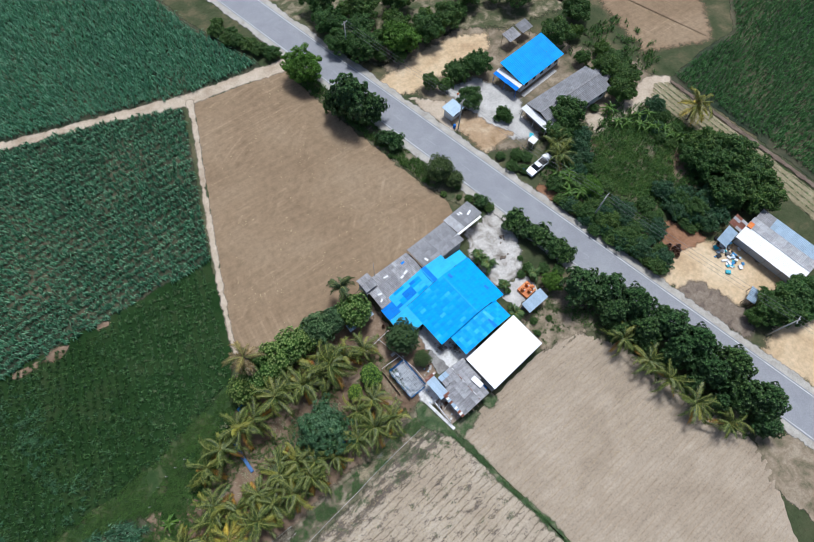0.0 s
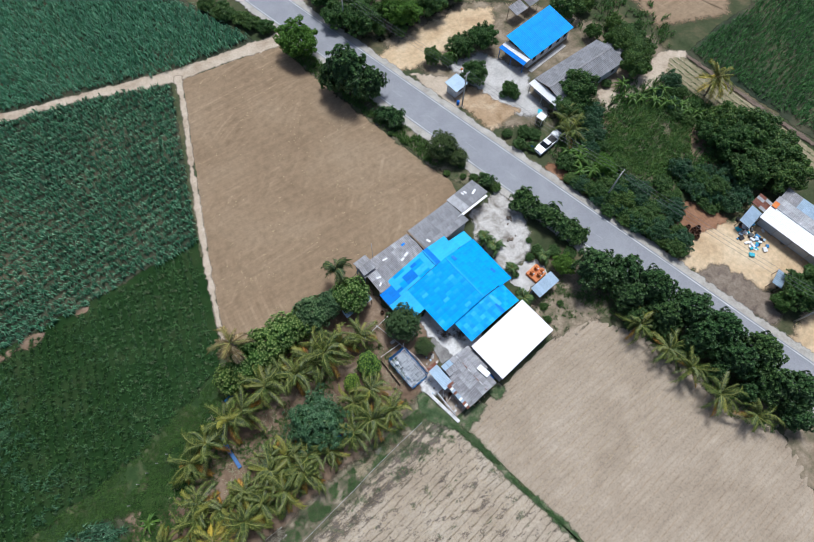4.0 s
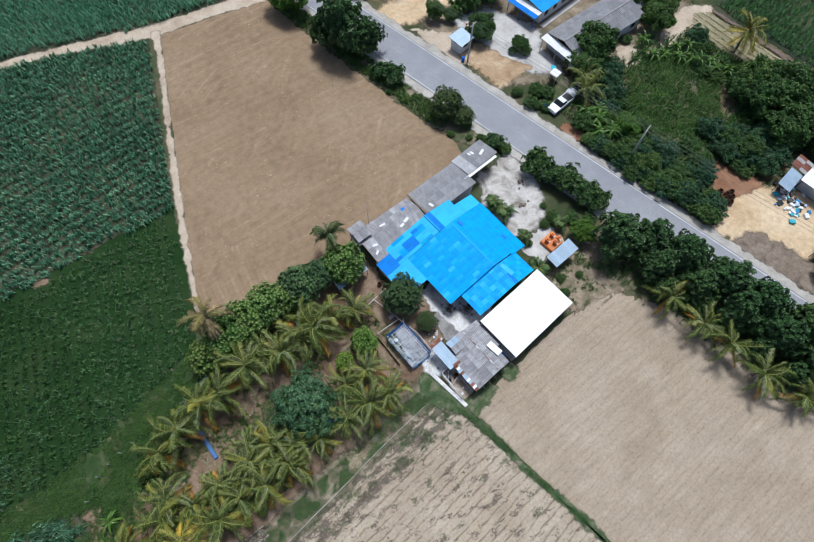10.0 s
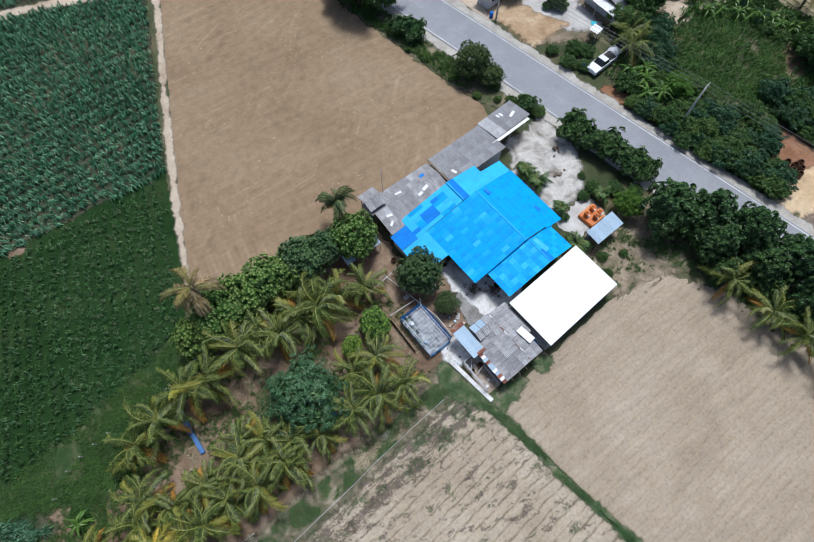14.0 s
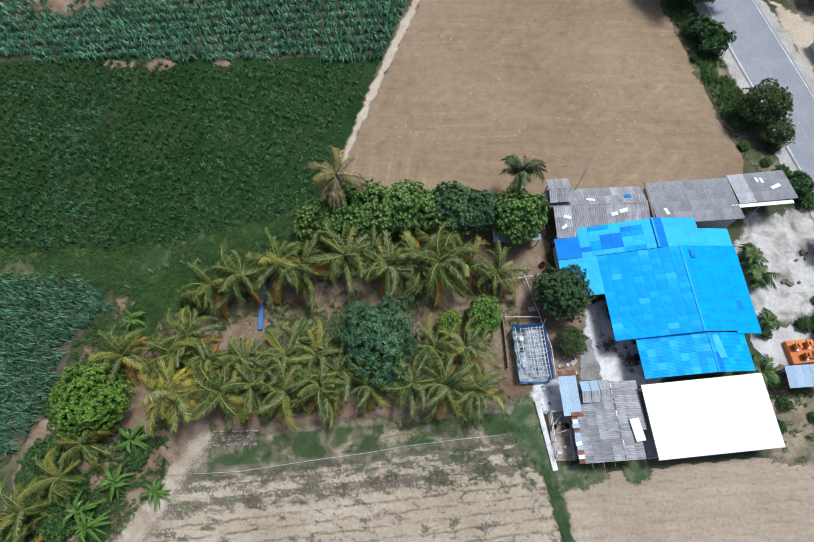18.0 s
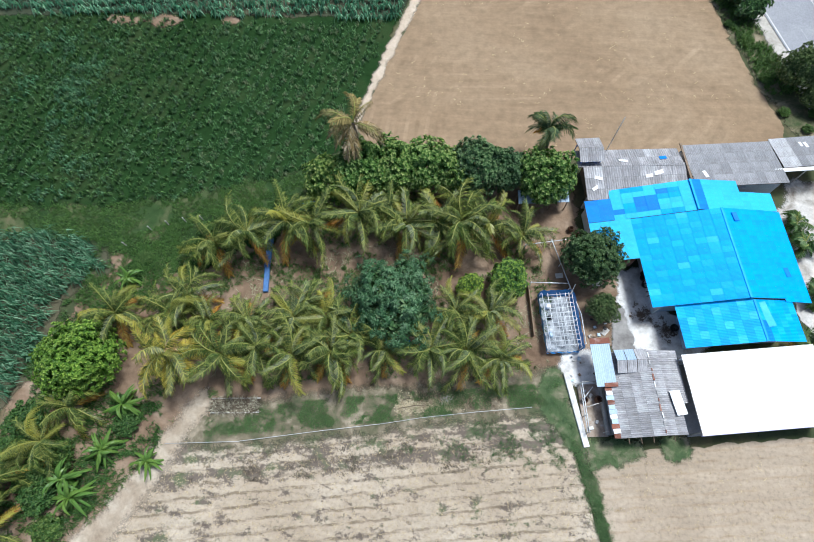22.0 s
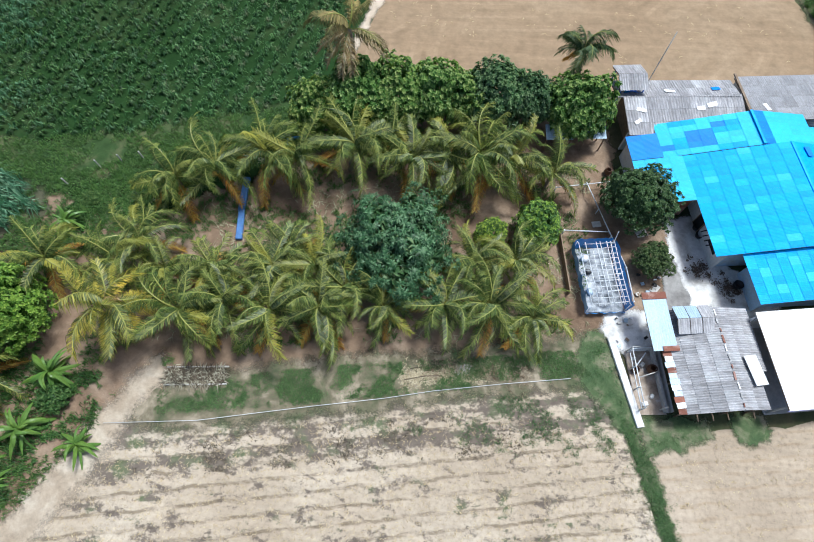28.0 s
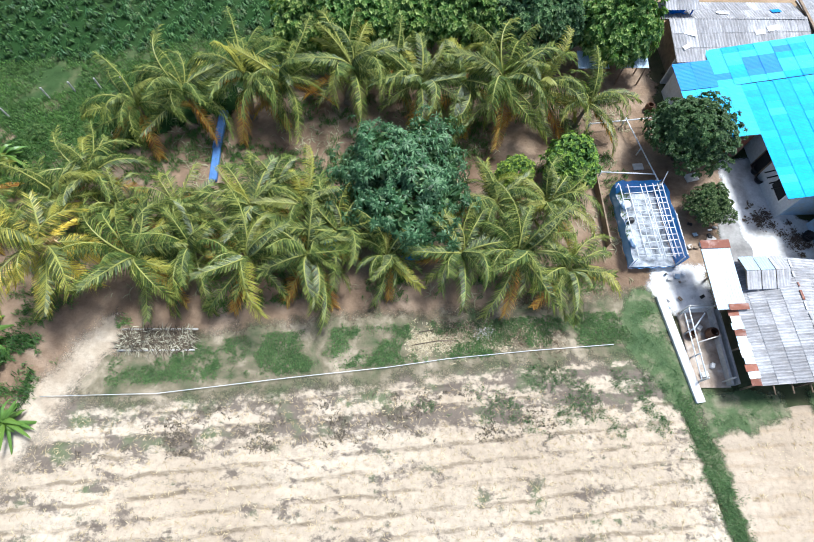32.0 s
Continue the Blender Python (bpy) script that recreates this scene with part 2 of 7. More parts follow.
def tube(name, pts, radii, mat, sides=7):
    """A tapering tube through points."""
    pts = [Vector(p) for p in pts]
    v, f = [], []
    for i, p in enumerate(pts):
        d = (pts[min(i + 1, len(pts) - 1)] - pts[max(i - 1, 0)]).normalized()
        q = d.to_track_quat("Z", "Y")
        r = radii[i] if isinstance(radii, (list, tuple)) else radii
        for k in range(sides):
            a = 2 * math.pi * k / sides
            v.append(p + q @ Vector((r * math.cos(a), r * math.sin(a), 0)))
    for i in range(len(pts) - 1):
        for k in range(sides):
            a, b = i * sides + k, i * sides + (k + 1) % sides
            f.append((a, b, b + sides, a + sides))
    f += [tuple(range(sides))[::-1], tuple(range((len(pts) - 1) * sides, len(pts) * sides))]
    return mesh(name, v, f, mat, True)


def inside(poly, x, y):
    hit = np.zeros(np.shape(x), bool)
    for (x0, y0), (x1, y1) in zip(poly, poly[1:] + poly[:1]):
        if y0 != y1:
            hit ^= ((y0 > y) != (y1 > y)) & (x < (x1 - x0) * (y - y0) / (y1 - y0) + x0)
    return hit


def ragged(poly, step, amount, rng):
    """The outline of a plot, broken up as real edges are."""
    out = []
    for (x0, y0), (x1, y1) in zip(poly, poly[1:] + poly[:1]):
        d = math.hypot(x1 - x0, y1 - y0)
        n = max(1, int(d / step))
        for i in range(n):
            t = i / n
            q = Vector((x0 + (x1 - x0) * t, y0 + (y1 - y0) * t, 3))
            w = amount * (noise.noise(q * 0.5) * 1.3 + noise.noise(q * 1.7) * 0.9 + rng.uniform(-0.45, 0.45))
            out.append((x0 + (x1 - x0) * t - (y1 - y0) / d * w, y0 + (y1 - y0) * t + (x1 - x0) / d * w))
    return out


def plot(name, poly, z, mat, label, category="ground", rag=0.3, step=0.4, kind="structure", seed=1, soft=0.5):
    """A piece of ground with an uneven edge that thins out over a width `soft`."""
    rng = random.Random(seed)
    pts = np.array(ragged(poly, step, rag, rng))
    area = np.sum(pts[:, 0] * np.roll(pts[:, 1], -1) - pts[:, 1] * np.roll(pts[:, 0], -1))
    if area < 0:
        pts = pts[::-1]
    n = len(pts)
    w = min(4, max(1, n // 8))
    tang = np.roll(pts, -w, 0) - np.roll(pts, w, 0)
    tang /= np.linalg.norm(tang, axis=1)[:, None] + 1e-9
    out = np.c_[tang[:, 1], -tang[:, 0]]
    rim = np.linalg.norm(np.roll(pts, -1, 0) - pts, axis=1).sum()
    inset = soft * 0.35 if abs(area) / 2 / rim > soft * 0.9 else 0.0
    inner = np.c_[pts - out * inset, np.full(n, z)]
    bm = bmesh.new()
    a = [bm.verts.new(p) for p in inner]
    f = bm.faces.new(a)
    if soft:
        b = [bm.verts.new(p) for p in np.c_[pts + out * soft * 0.65, np.full(n, z - min(0.02, z * 0.4))]]
        for k in range(n):
            bm.faces.new((a[k], b[k], b[(k + 1) % n], a[(k + 1) % n]))
    bm.normal_update()
    bmesh.ops.triangulate(bm, faces=[f])
    me = bpy.data.meshes.new(name)
    bm.to_mesh(me)
    bm.free()
    me.materials.append(mat)
    fade = me.attributes.new("fade", "FLOAT", "POINT")
    fade.data.foreach_set("value", [0.0] * n + [1.0] * (n if soft else 0))
    return tagged(new(name, me), label, category, "", kind)


def furrowed(name, poly, z, mat, label, angle, gap, height, cell=0.3, category="field"):
    """A worked field: a sheet with ridges of earth."""
    xs, ys = [p[0] for p in poly], [p[1] for p in poly]
    nx, ny = int((max(xs) - min(xs)) / cell) + 2, int((max(ys) - min(ys)) / cell) + 2
    gx, gy = np.meshgrid(min(xs) + cell * np.arange(nx), min(ys) + cell * np.arange(ny))
    ca, sa = math.cos(radians(angle)), math.sin(radians(angle))
    rng = np.random.default_rng(5)
    wob = 0.25 * np.sin(gx * 0.35 + 1.3) + 0.2 * np.sin(gy * 0.27)
    h = height * (0.5 + 0.5 * np.sin(2 * math.pi * (gy * ca - gx * sa + wob * 0.5) / gap)) * (0.75 + 0.5 * rng.random(gx.shape)) + 0.03 * rng.random(gx.shape)
    v = np.stack([gx, gy, z + h], -1).reshape(-1, 3)
    ok = inside(poly, gx[:-1, :-1] + cell / 2, gy[:-1, :-1] + cell / 2)
    i = np.arange(nx * ny).reshape(ny, nx)
    f = np.stack([i[:-1, :-1], i[:-1, 1:], i[1:, 1:], i[1:, :-1]], -1)[ok]
    used = np.unique(f)
    whole = np.zeros(nx * ny, int)
    np.add.at(whole, f.ravel(), 1)
    edge = used[whole[used] < 4]
    rim = np.array(ragged(poly, 0.5, 0.22, random.Random(4)))
    a, b = rim, np.roll(rim, -1, 0)
    ab = b - a
    for k in edge:
        t = np.clip(((v[k, :2] - a) * ab).sum(1) / ((ab * ab).sum(1) + 1e-9), 0, 1)
        q = a + ab * t[:, None]
        near = ((q - v[k, :2]) ** 2).sum(1).argmin()
        v[k] = (*q[near], -0.03)
    back = np.zeros(nx * ny, int)
    back[used] = np.arange(len(used))
    return tagged(new(name, mesh(name, v[used].tolist(), back[f].tolist(), mat, True)), label, category, "", "structure")


# ---- plants ----
def blades(name, pts, mat, rng, n=7, length=1.2, width=0.09, rise=0.6, droop=0.5, vary=0.3):
    """Long arching leaves in tufts, at the points (x, y, z)."""
    pts = np.asarray(pts, float)
    k = len(pts) * n
    base = np.repeat(pts, n, 0) + np.c_[rng.normal(0, 0.08, (k, 2)), np.zeros(k)]
    a = rng.uniform(0, 2 * math.pi, k)
    L = length * rng.uniform(1 - vary, 1 + vary, k)
    d = np.c_[np.cos(a), np.sin(a)]
    s = np.c_[-np.sin(a), np.cos(a)] * (width * rng.uniform(0.7, 1.3, k) / 2)[:, None]
    lift = rise * rng.uniform(0.6, 1.4, k)
    mid = base + np.c_[d * (L * 0.4)[:, None], L * lift]
    tip = base + np.c_[d * L[:, None], L * (lift - droop * rng.uniform(0.4, 1.4, k))]
    sz = np.c_[s, np.zeros(k)]
    v = np.stack([base - 0.6 * sz, base + 0.6 * sz, mid + sz, mid - sz, tip], 1).reshape(-1, 3)
    i = 5 * np.arange(k)[:, None]
    f = (i + [0, 1, 2, 3]).tolist() + (i + [3, 2, 4]).tolist()
    return mesh(name, v.tolist(), f, mat)


def leaves(name, centres, normals, mat, rng, size=0.3, ratio=0.5, vary=0.35, face=0.6):
    """Many small leaves, turned roughly the way the normals point."""
    k = len(centres)
    nrm = normals * face + rng.normal(0, 0.4, (k, 3))
    nrm /= np.linalg.norm(nrm, axis=1)[:, None] + 1e-9
    t = np.cross(nrm, rng.normal(0, 1, (k, 3)))
    t /= np.linalg.norm(t, axis=1)[:, None] + 1e-9
    b = np.cross(nrm, t)
    L = (size * rng.uniform(1 - vary, 1 + vary, k) / 2)[:, None]
    fold = nrm * L * 0.25
    v = np.stack([centres - t * L, centres + b * L * ratio + fold, centres + t * L, centres - b * L * ratio + fold], 1).reshape(-1, 3)
    i = 4 * np.arange(k)[:, None]
    return mesh(name, v.tolist(), (i + [0, 1, 2, 3]).tolist(), mat)


def crown_points(rng, r, h, z0, clumps, per, spread, flat=1.0, lumps=0.25):
    """Centres and outward directions of the leaves of a lumpy crown."""
    k = np.arange(clumps)
    up = 1 - 1.3 * (k + 0.5) / clumps
    turn = k * 2.39996
    d = np.c_[np.cos(turn) * np.sqrt(1 - up * up), np.sin(turn) * np.sqrt(1 - up * up), up] + rng.normal(0, 0.06, (clumps, 3))
    d /= np.linalg.norm(d, axis=1)[:, None]
    bulge = np.array([1 + lumps * 2 * noise.noise(Vector(p) * 1.7 + Vector((r, h, z0))) for p in d])
    rad = bulge * rng.uniform(0.78, 1.0, clumps) * np.where(k % 5 == 4, 0.72, 1.0)
    c = d * rad[:, None] * np.array([r, r, h * 0.5]) * flat + np.array([0, 0, z0 + h * 0.45])
    o = rng.normal(0, 1, (clumps * per, 3)) + np.array([0, 0, 0.35])
    o /= np.linalg.norm(o, axis=1)[:, None]
    size = np.repeat(spread * rng.uniform(0.8, 1.75, clumps), per)[:, None]
    p = np.repeat(c, per, 0) + o * size * rng.uniform(0.55, 1.0, (clumps * per, 1)) * np.array([1, 1, 0.8])
    n = np.repeat(d, per, 0) * 0.25 + o * 1.0 + np.array([0, 0, 0.3])
    return p, n


def build_tree(name, r, h, trunk_h, mats, label, seed, leaf=0.3, clumps=150, per=45, ratio=0.5, spread=0.32, category="tree", lumps=0.25, limbs=5):
    bark, foliage = mats
    rng = np.random.default_rng(seed)
    t = thing(name, pose(0, 0, 0), label, category)
    top = trunk_h + h * 0.45
    part("trunk", tube("trunk", [(0, 0, -0.1), (0.06, 0.02, trunk_h * 0.5), (-0.05, 0.08, trunk_h), (0.04, 0, top)], [r * 0.07, r * 0.055, r * 0.05, r * 0.02], bark), None, t)
    for k in range(limbs):
        a = 2 * math.pi * (k + rng.uniform(-0.25, 0.25)) / limbs
        e = (0.72 * r * math.cos(a), 0.72 * r * math.sin(a), top + h * rng.uniform(-0.05, 0.2))
        m = (e[0] * 0.45, e[1] * 0.45, trunk_h + h * 0.28)
        part("limb", tube("limb", [(0, 0, trunk_h * 0.85), m, e], [r * 0.035, r * 0.025, r * 0.008], bark, 5), None, t)
    p, n = crown_points(rng, r, h, trunk_h * 0.8, clumps, per, spread, lumps=lumps)
    part("crown", leaves("crown", p, n, foliage, rng, leaf, ratio), None, t)
    return t


def rosettes(name, centres, dirs, mats, rng, leaf=0.34, ring=9, young=5, ratio=0.3):
    """Leaves set in rosettes at the twig ends: a spreading ring of old leaves round a tuft of paler young ones."""
    k, n = len(centres), ring + young
    t = np.cross(dirs, rng.normal(0, 1, (k, 3)))
    t /= np.linalg.norm(t, axis=1)[:, None] + 1e-9
    b = np.cross(dirs, t)
    a = np.tile(np.r_[np.arange(ring) * 2 * math.pi / ring, np.arange(young) * 2 * math.pi / max(1, young) + 0.4], k) + rng.normal(0, 0.22, k * n)
    lift = np.tile(np.r_[np.full(ring, -0.1), np.full(young, 0.7)], k) + rng.normal(0, 0.22, k * n)
    L = leaf * np.tile(np.r_[np.full(ring, 1.0), np.full(young, 0.68)], k) * rng.uniform(0.75, 1.25, k * n)
    c, t, b, d = (np.repeat(q, n, 0) for q in (centres, t, b, dirs))
    flat = t * np.cos(a)[:, None] + b * np.sin(a)[:, None]
    side = np.cross(d, flat) * (L * ratio)[:, None]
    way = flat * np.cos(lift)[:, None] + d * np.sin(lift)[:, None]
    mid, tip = c + way * (L * 0.5)[:, None] + d * (L * 0.08)[:, None], c + way * L[:, None] - np.array([0, 0, 1.0]) * (L * 0.28)[:, None]
    v = np.stack([c, mid - side, tip, mid + side], 1).reshape(-1, 3)
    me = mesh(name, v.tolist(), (4 * np.arange(k * n)[:, None] + [0, 1, 2, 3]).tolist(), mats[0])
    me.materials.append(mats[1])
    me.polygons.foreach_set("material_index", np.tile(np.r_[np.zeros(ring, int), np.ones(young, int)], k).tolist())
    return me


def build_rosette_tree(name, r, h, trunk_h, mats, label, seed, count=330, leaf=0.34, ring=9, young=5, category="tree", lumps=0.22, limbs=5, ratio=0.3):
    """A tree whose crown is a lumpy shell of leaf rosettes over a darker core of leaves."""
    bark, old, fresh = mats
    rng = np.random.default_rng(seed)
    t = thing(name, pose(0, 0, 0), label, category)
    top = trunk_h + h * 0.4
    part("trunk", tube("trunk", [(0, 0, -0.1), (0.06, 0.02, trunk_h * 0.5), (-0.05, 0.08, trunk_h), (0.04, 0, top)], [r * 0.07, r * 0.055, r * 0.05, r * 0.02], bark), None, t)
    for k in range(limbs):
        a = 2 * math.pi * (k + rng.uniform(-0.25, 0.25)) / limbs
        e = (0.7 * r * math.cos(a), 0.7 * r * math.sin(a), top + h * rng.uniform(-0.05, 0.2))
        part("limb", tube("limb", [(0, 0, trunk_h * 0.85), (e[0] * 0.45, e[1] * 0.45, trunk_h + h * 0.28), e], [r * 0.035, r * 0.025, r * 0.008], bark, 5), None, t)
    i = np.arange(count)
    up = 1 - 1.35 * (i + 0.5) / count
    turn = i * 2.39996
    d = np.c_[np.cos(turn) * np.sqrt(1 - up * up), np.sin(turn) * np.sqrt(1 - up * up), up] + rng.normal(0, 0.05, (count, 3))
    d /= np.linalg.norm(d, axis=1)[:, None]
    bulge = np.array([1 + lumps * (1.6 * noise.noise(Vector(p) * 1.5 + Vector((r, h, seed))) + 1.1 * noise.noise(Vector(p) * 3.6 + Vector((seed, r, h)))) for p in d])
    c = d * (bulge * rng.uniform(0.88, 1.0, count))[:, None] * np.array([r, r, h * 0.5]) + np.array([0, 0, trunk_h * 0.8 + h * 0.45])
    face = d * np.array([1, 1, 1.2]) + np.array([0, 0, 0.35]) + rng.normal(0, 0.22, (count, 3))
    face /= np.linalg.norm(face, axis=1)[:, None]
    part("crown", rosettes("crown", c, face, (old, fresh), rng, leaf, ring, young, ratio), None, t)
    j = rng.integers(0, count, count * 5)
    inner = (c[j] - np.array([0, 0, trunk_h * 0.8 + h * 0.45])) * rng.uniform(0.6, 0.82, (len(j), 1)) + rng.normal(0, 0.12 * r / 2.5, (len(j), 3)) + np.array([0, 0, trunk_h * 0.8 + h * 0.45])
    part("inner_leaves", leaves("inner_leaves", inner, d[j], old, rng, leaf * 1.5, 0.5), None, t)
    return t


def frond_mesh(name, L, rise, droop, mat, rng, pairs=60, leaflet=0.72, width=0.056, hang=0.55, bend=0.0):
    """A feather leaf: a bent stalk along +x with narrow leaflets on both sides."""
    s = np.linspace(0, 1, 11)
    ang = rise - droop * s ** 1.4
    x = np.concatenate([[0], np.cumsum(np.cos(ang[:-1]) * L / 10)])
    z = np.concatenate([[0], np.cumsum(np.sin(ang[:-1]) * L / 10)])
    v, f = [], []
    for i in range(11):
        w = 0.055 * (1 - s[i]) + 0.014
        v += [(x[i], -w, z[i]), (x[i], w, z[i]), (x[i], 0, z[i] + w * 0.8)]
        if i:
            a = 3 * (i - 1)
            f += [(a, a + 3, a + 5, a + 2), (a + 2, a + 5, a + 4, a + 1), (a + 1, a + 4, a + 3, a)]
    for side in (-1, 1):
        for k in range(pairs):
            q = 0.14 + 0.86 * (k + rng.uniform(0, 0.6)) / pairs
            bx, bz = np.interp(q, s, x), np.interp(q, s, z)
            ln = leaflet * (0.55 + 0.75 * math.sin(math.pi * min(1, q * 0.95) ** 0.8)) * rng.uniform(0.85, 1.15)
            fw, out = 0.42 + 0.5 * q + rng.uniform(-0.1, 0.1), rng.uniform(0.42, 0.75)
            drop = hang * rng.uniform(0.3, 0.75)
            wv = width * rng.uniform(0.7, 1.2) / 2
            n0 = len(v)
            mx, my, mz = bx + fw * ln * 0.5, side * out * ln * 0.62, bz + 0.04 - drop * ln * 0.2
            v += [(bx - wv, 0, bz), (bx + wv, 0, bz), (mx + wv, my, mz), (mx - wv, my, mz), (bx + fw * ln, side * out * ln, bz - drop * ln)]
            f += [(n0, n0 + 1, n0 + 2, n0 + 3), (n0 + 3, n0 + 2, n0 + 4)]
    v = [(p[0], p[1] + bend * p[0] * p[0] / L, p[2]) for p in v]
    me = mesh(name, v, f, mat)
    me.materials.append(M_RIB if mat is not M_DEAD else M_DEAD)
    me.polygons.foreach_set("material_index", [1 if i < 30 else 0 for i in range(len(me.polygons))])
    return me


def build_palm(name, trunk_h, fronds, label, seed, mats, L=3.6, old=4, category="palm", lean=0.3, scale=1.0):
    """A coconut palm: ringed trunk, spear, fronds from upright to hanging."""
    bark, green, dry = mats
    rng = np.random.default_rng(seed)
    t = thing(name, pose(0, 0, 0), label, category)
    n = 9
    pts = [(lean * (i / n) ** 2, 0.1 * math.sin(i), -0.1 + trunk_h * i / n) for i in range(n + 1)]
    rad = [0.2 * (1 - 0.35 * i / n) * (1.0 if i % 2 else 1.12) + (0.1 if i == 0 else 0) for i in range(n + 1)]
    part("trunk", tube("trunk", pts, rad, bark, 8), None, t)
    head = Vector(pts[-1])
    kinds = []
    for rise, droop, bend in ((1.45, 1.2, 0.22), (1.35, 2.3, -0.28), (1.2, 2.7, 0.32), (1.0, 2.7, -0.2), (0.7, 2.3, 0.28), (0.2, 1.6, -0.32)):
        kinds.append(frond_mesh("frond", L * scale, rise, droop, green, rng, hang=rng.uniform(0.9, 1.5), bend=bend))
    drym = frond_mesh("dry_frond", L * 0.85, -0.35, 0.75, dry, rng, hang=0.8)
    for k in range(fronds):
        u = k / fronds
        a = k * 137.5 + rng.uniform(-35, 35)
        me = kinds[min(5, max(0, int(u * 6 + rng.uniform(-1, 1))))]
        part("frond", me, None, t, at=Matrix.Translation(head + Vector((0, 0, 0.15 * (1 - u)))) @ pose(0, 0, 0, rng.uniform(-30, 30), rng.uniform(-12, 14), a) @ Matrix.Diagonal((*[rng.uniform(0.7, 1.12)] * 3, 1)))
    for k in range(old):
        part("dry_frond", drym, None, t, "yellowed drooping frond", at=Matrix.Translation(head + Vector((0, 0, -0.1))) @ pose(0, 0, 0, rng.uniform(-20, 20), rng.uniform(-5, 20), k * 360 / max(1, old) + rng.uniform(-35, 35)))
    return t


def place(t, spots, group, rng, tilt=3, zs=(0.9, 1.1)):
    """The thing itself at the first spot (x, y, z, size), copies at the others."""
    for i, (x, y, z, s) in enumerate(spots):
        m = pose(x, y, z, rng.uniform(-tilt, tilt), rng.uniform(-tilt, tilt), rng.uniform(0, 360)) @ Matrix.Diagonal((s, s, s * rng.uniform(*zs), 1))
        if i == 0:
            t.matrix_basis = m
        else:
            copy_thing(t, m)
        tagged(t, group=group)


def scatter(poly, density, rng, rows=None, jitter=0.15):
    """Points in a plot: loose, or in rows = (angle, gap between rows, gap in the row)."""
    xs, ys = [p[0] for p in poly], [p[1] for p in poly]
    if rows:
        ang, gap, step = rows
        ca, sa = math.cos(radians(ang)), math.sin(radians(ang))
        R = max(max(xs) - min(xs), max(ys) - min(ys)) * 0.75
        cx, cy = (max(xs) + min(xs)) / 2, (max(ys) + min(ys)) / 2
        gu, gv = np.meshgrid(np.arange(-R, R, step), np.arange(-R, R, gap))
        gu = gu.ravel() + rng.normal(0, jitter, gu.size)
        gv = gv.ravel() + rng.normal(0, jitter, gv.size)
        x, y = cx + gu * ca - gv * sa, cy + gu * sa + gv * ca
    else:
        n = int(density * (max(xs) - min(xs)) * (max(ys) - min(ys)))
        x, y = rng.uniform(min(xs), max(xs), n), rng.uniform(min(ys), max(ys), n)
    ok = inside(poly, x, y)
    return x[ok], y[ok]


def thin(x, y, scale, cut, seed=0.0):
    """Leaves gaps, as poor growth does."""
    spread = np.random.default_rng(int(seed * 10) + len(x)).normal(0, 0.13, len(x))
    k = np.array([noise.noise(Vector((a * scale, b * scale, seed))) + 0.45 * noise.noise(Vector((a * scale * 3.1, b * scale * 3.1, seed + 5))) for a, b in zip(x, y)]) + spread > cut
    return x[k], y[k]


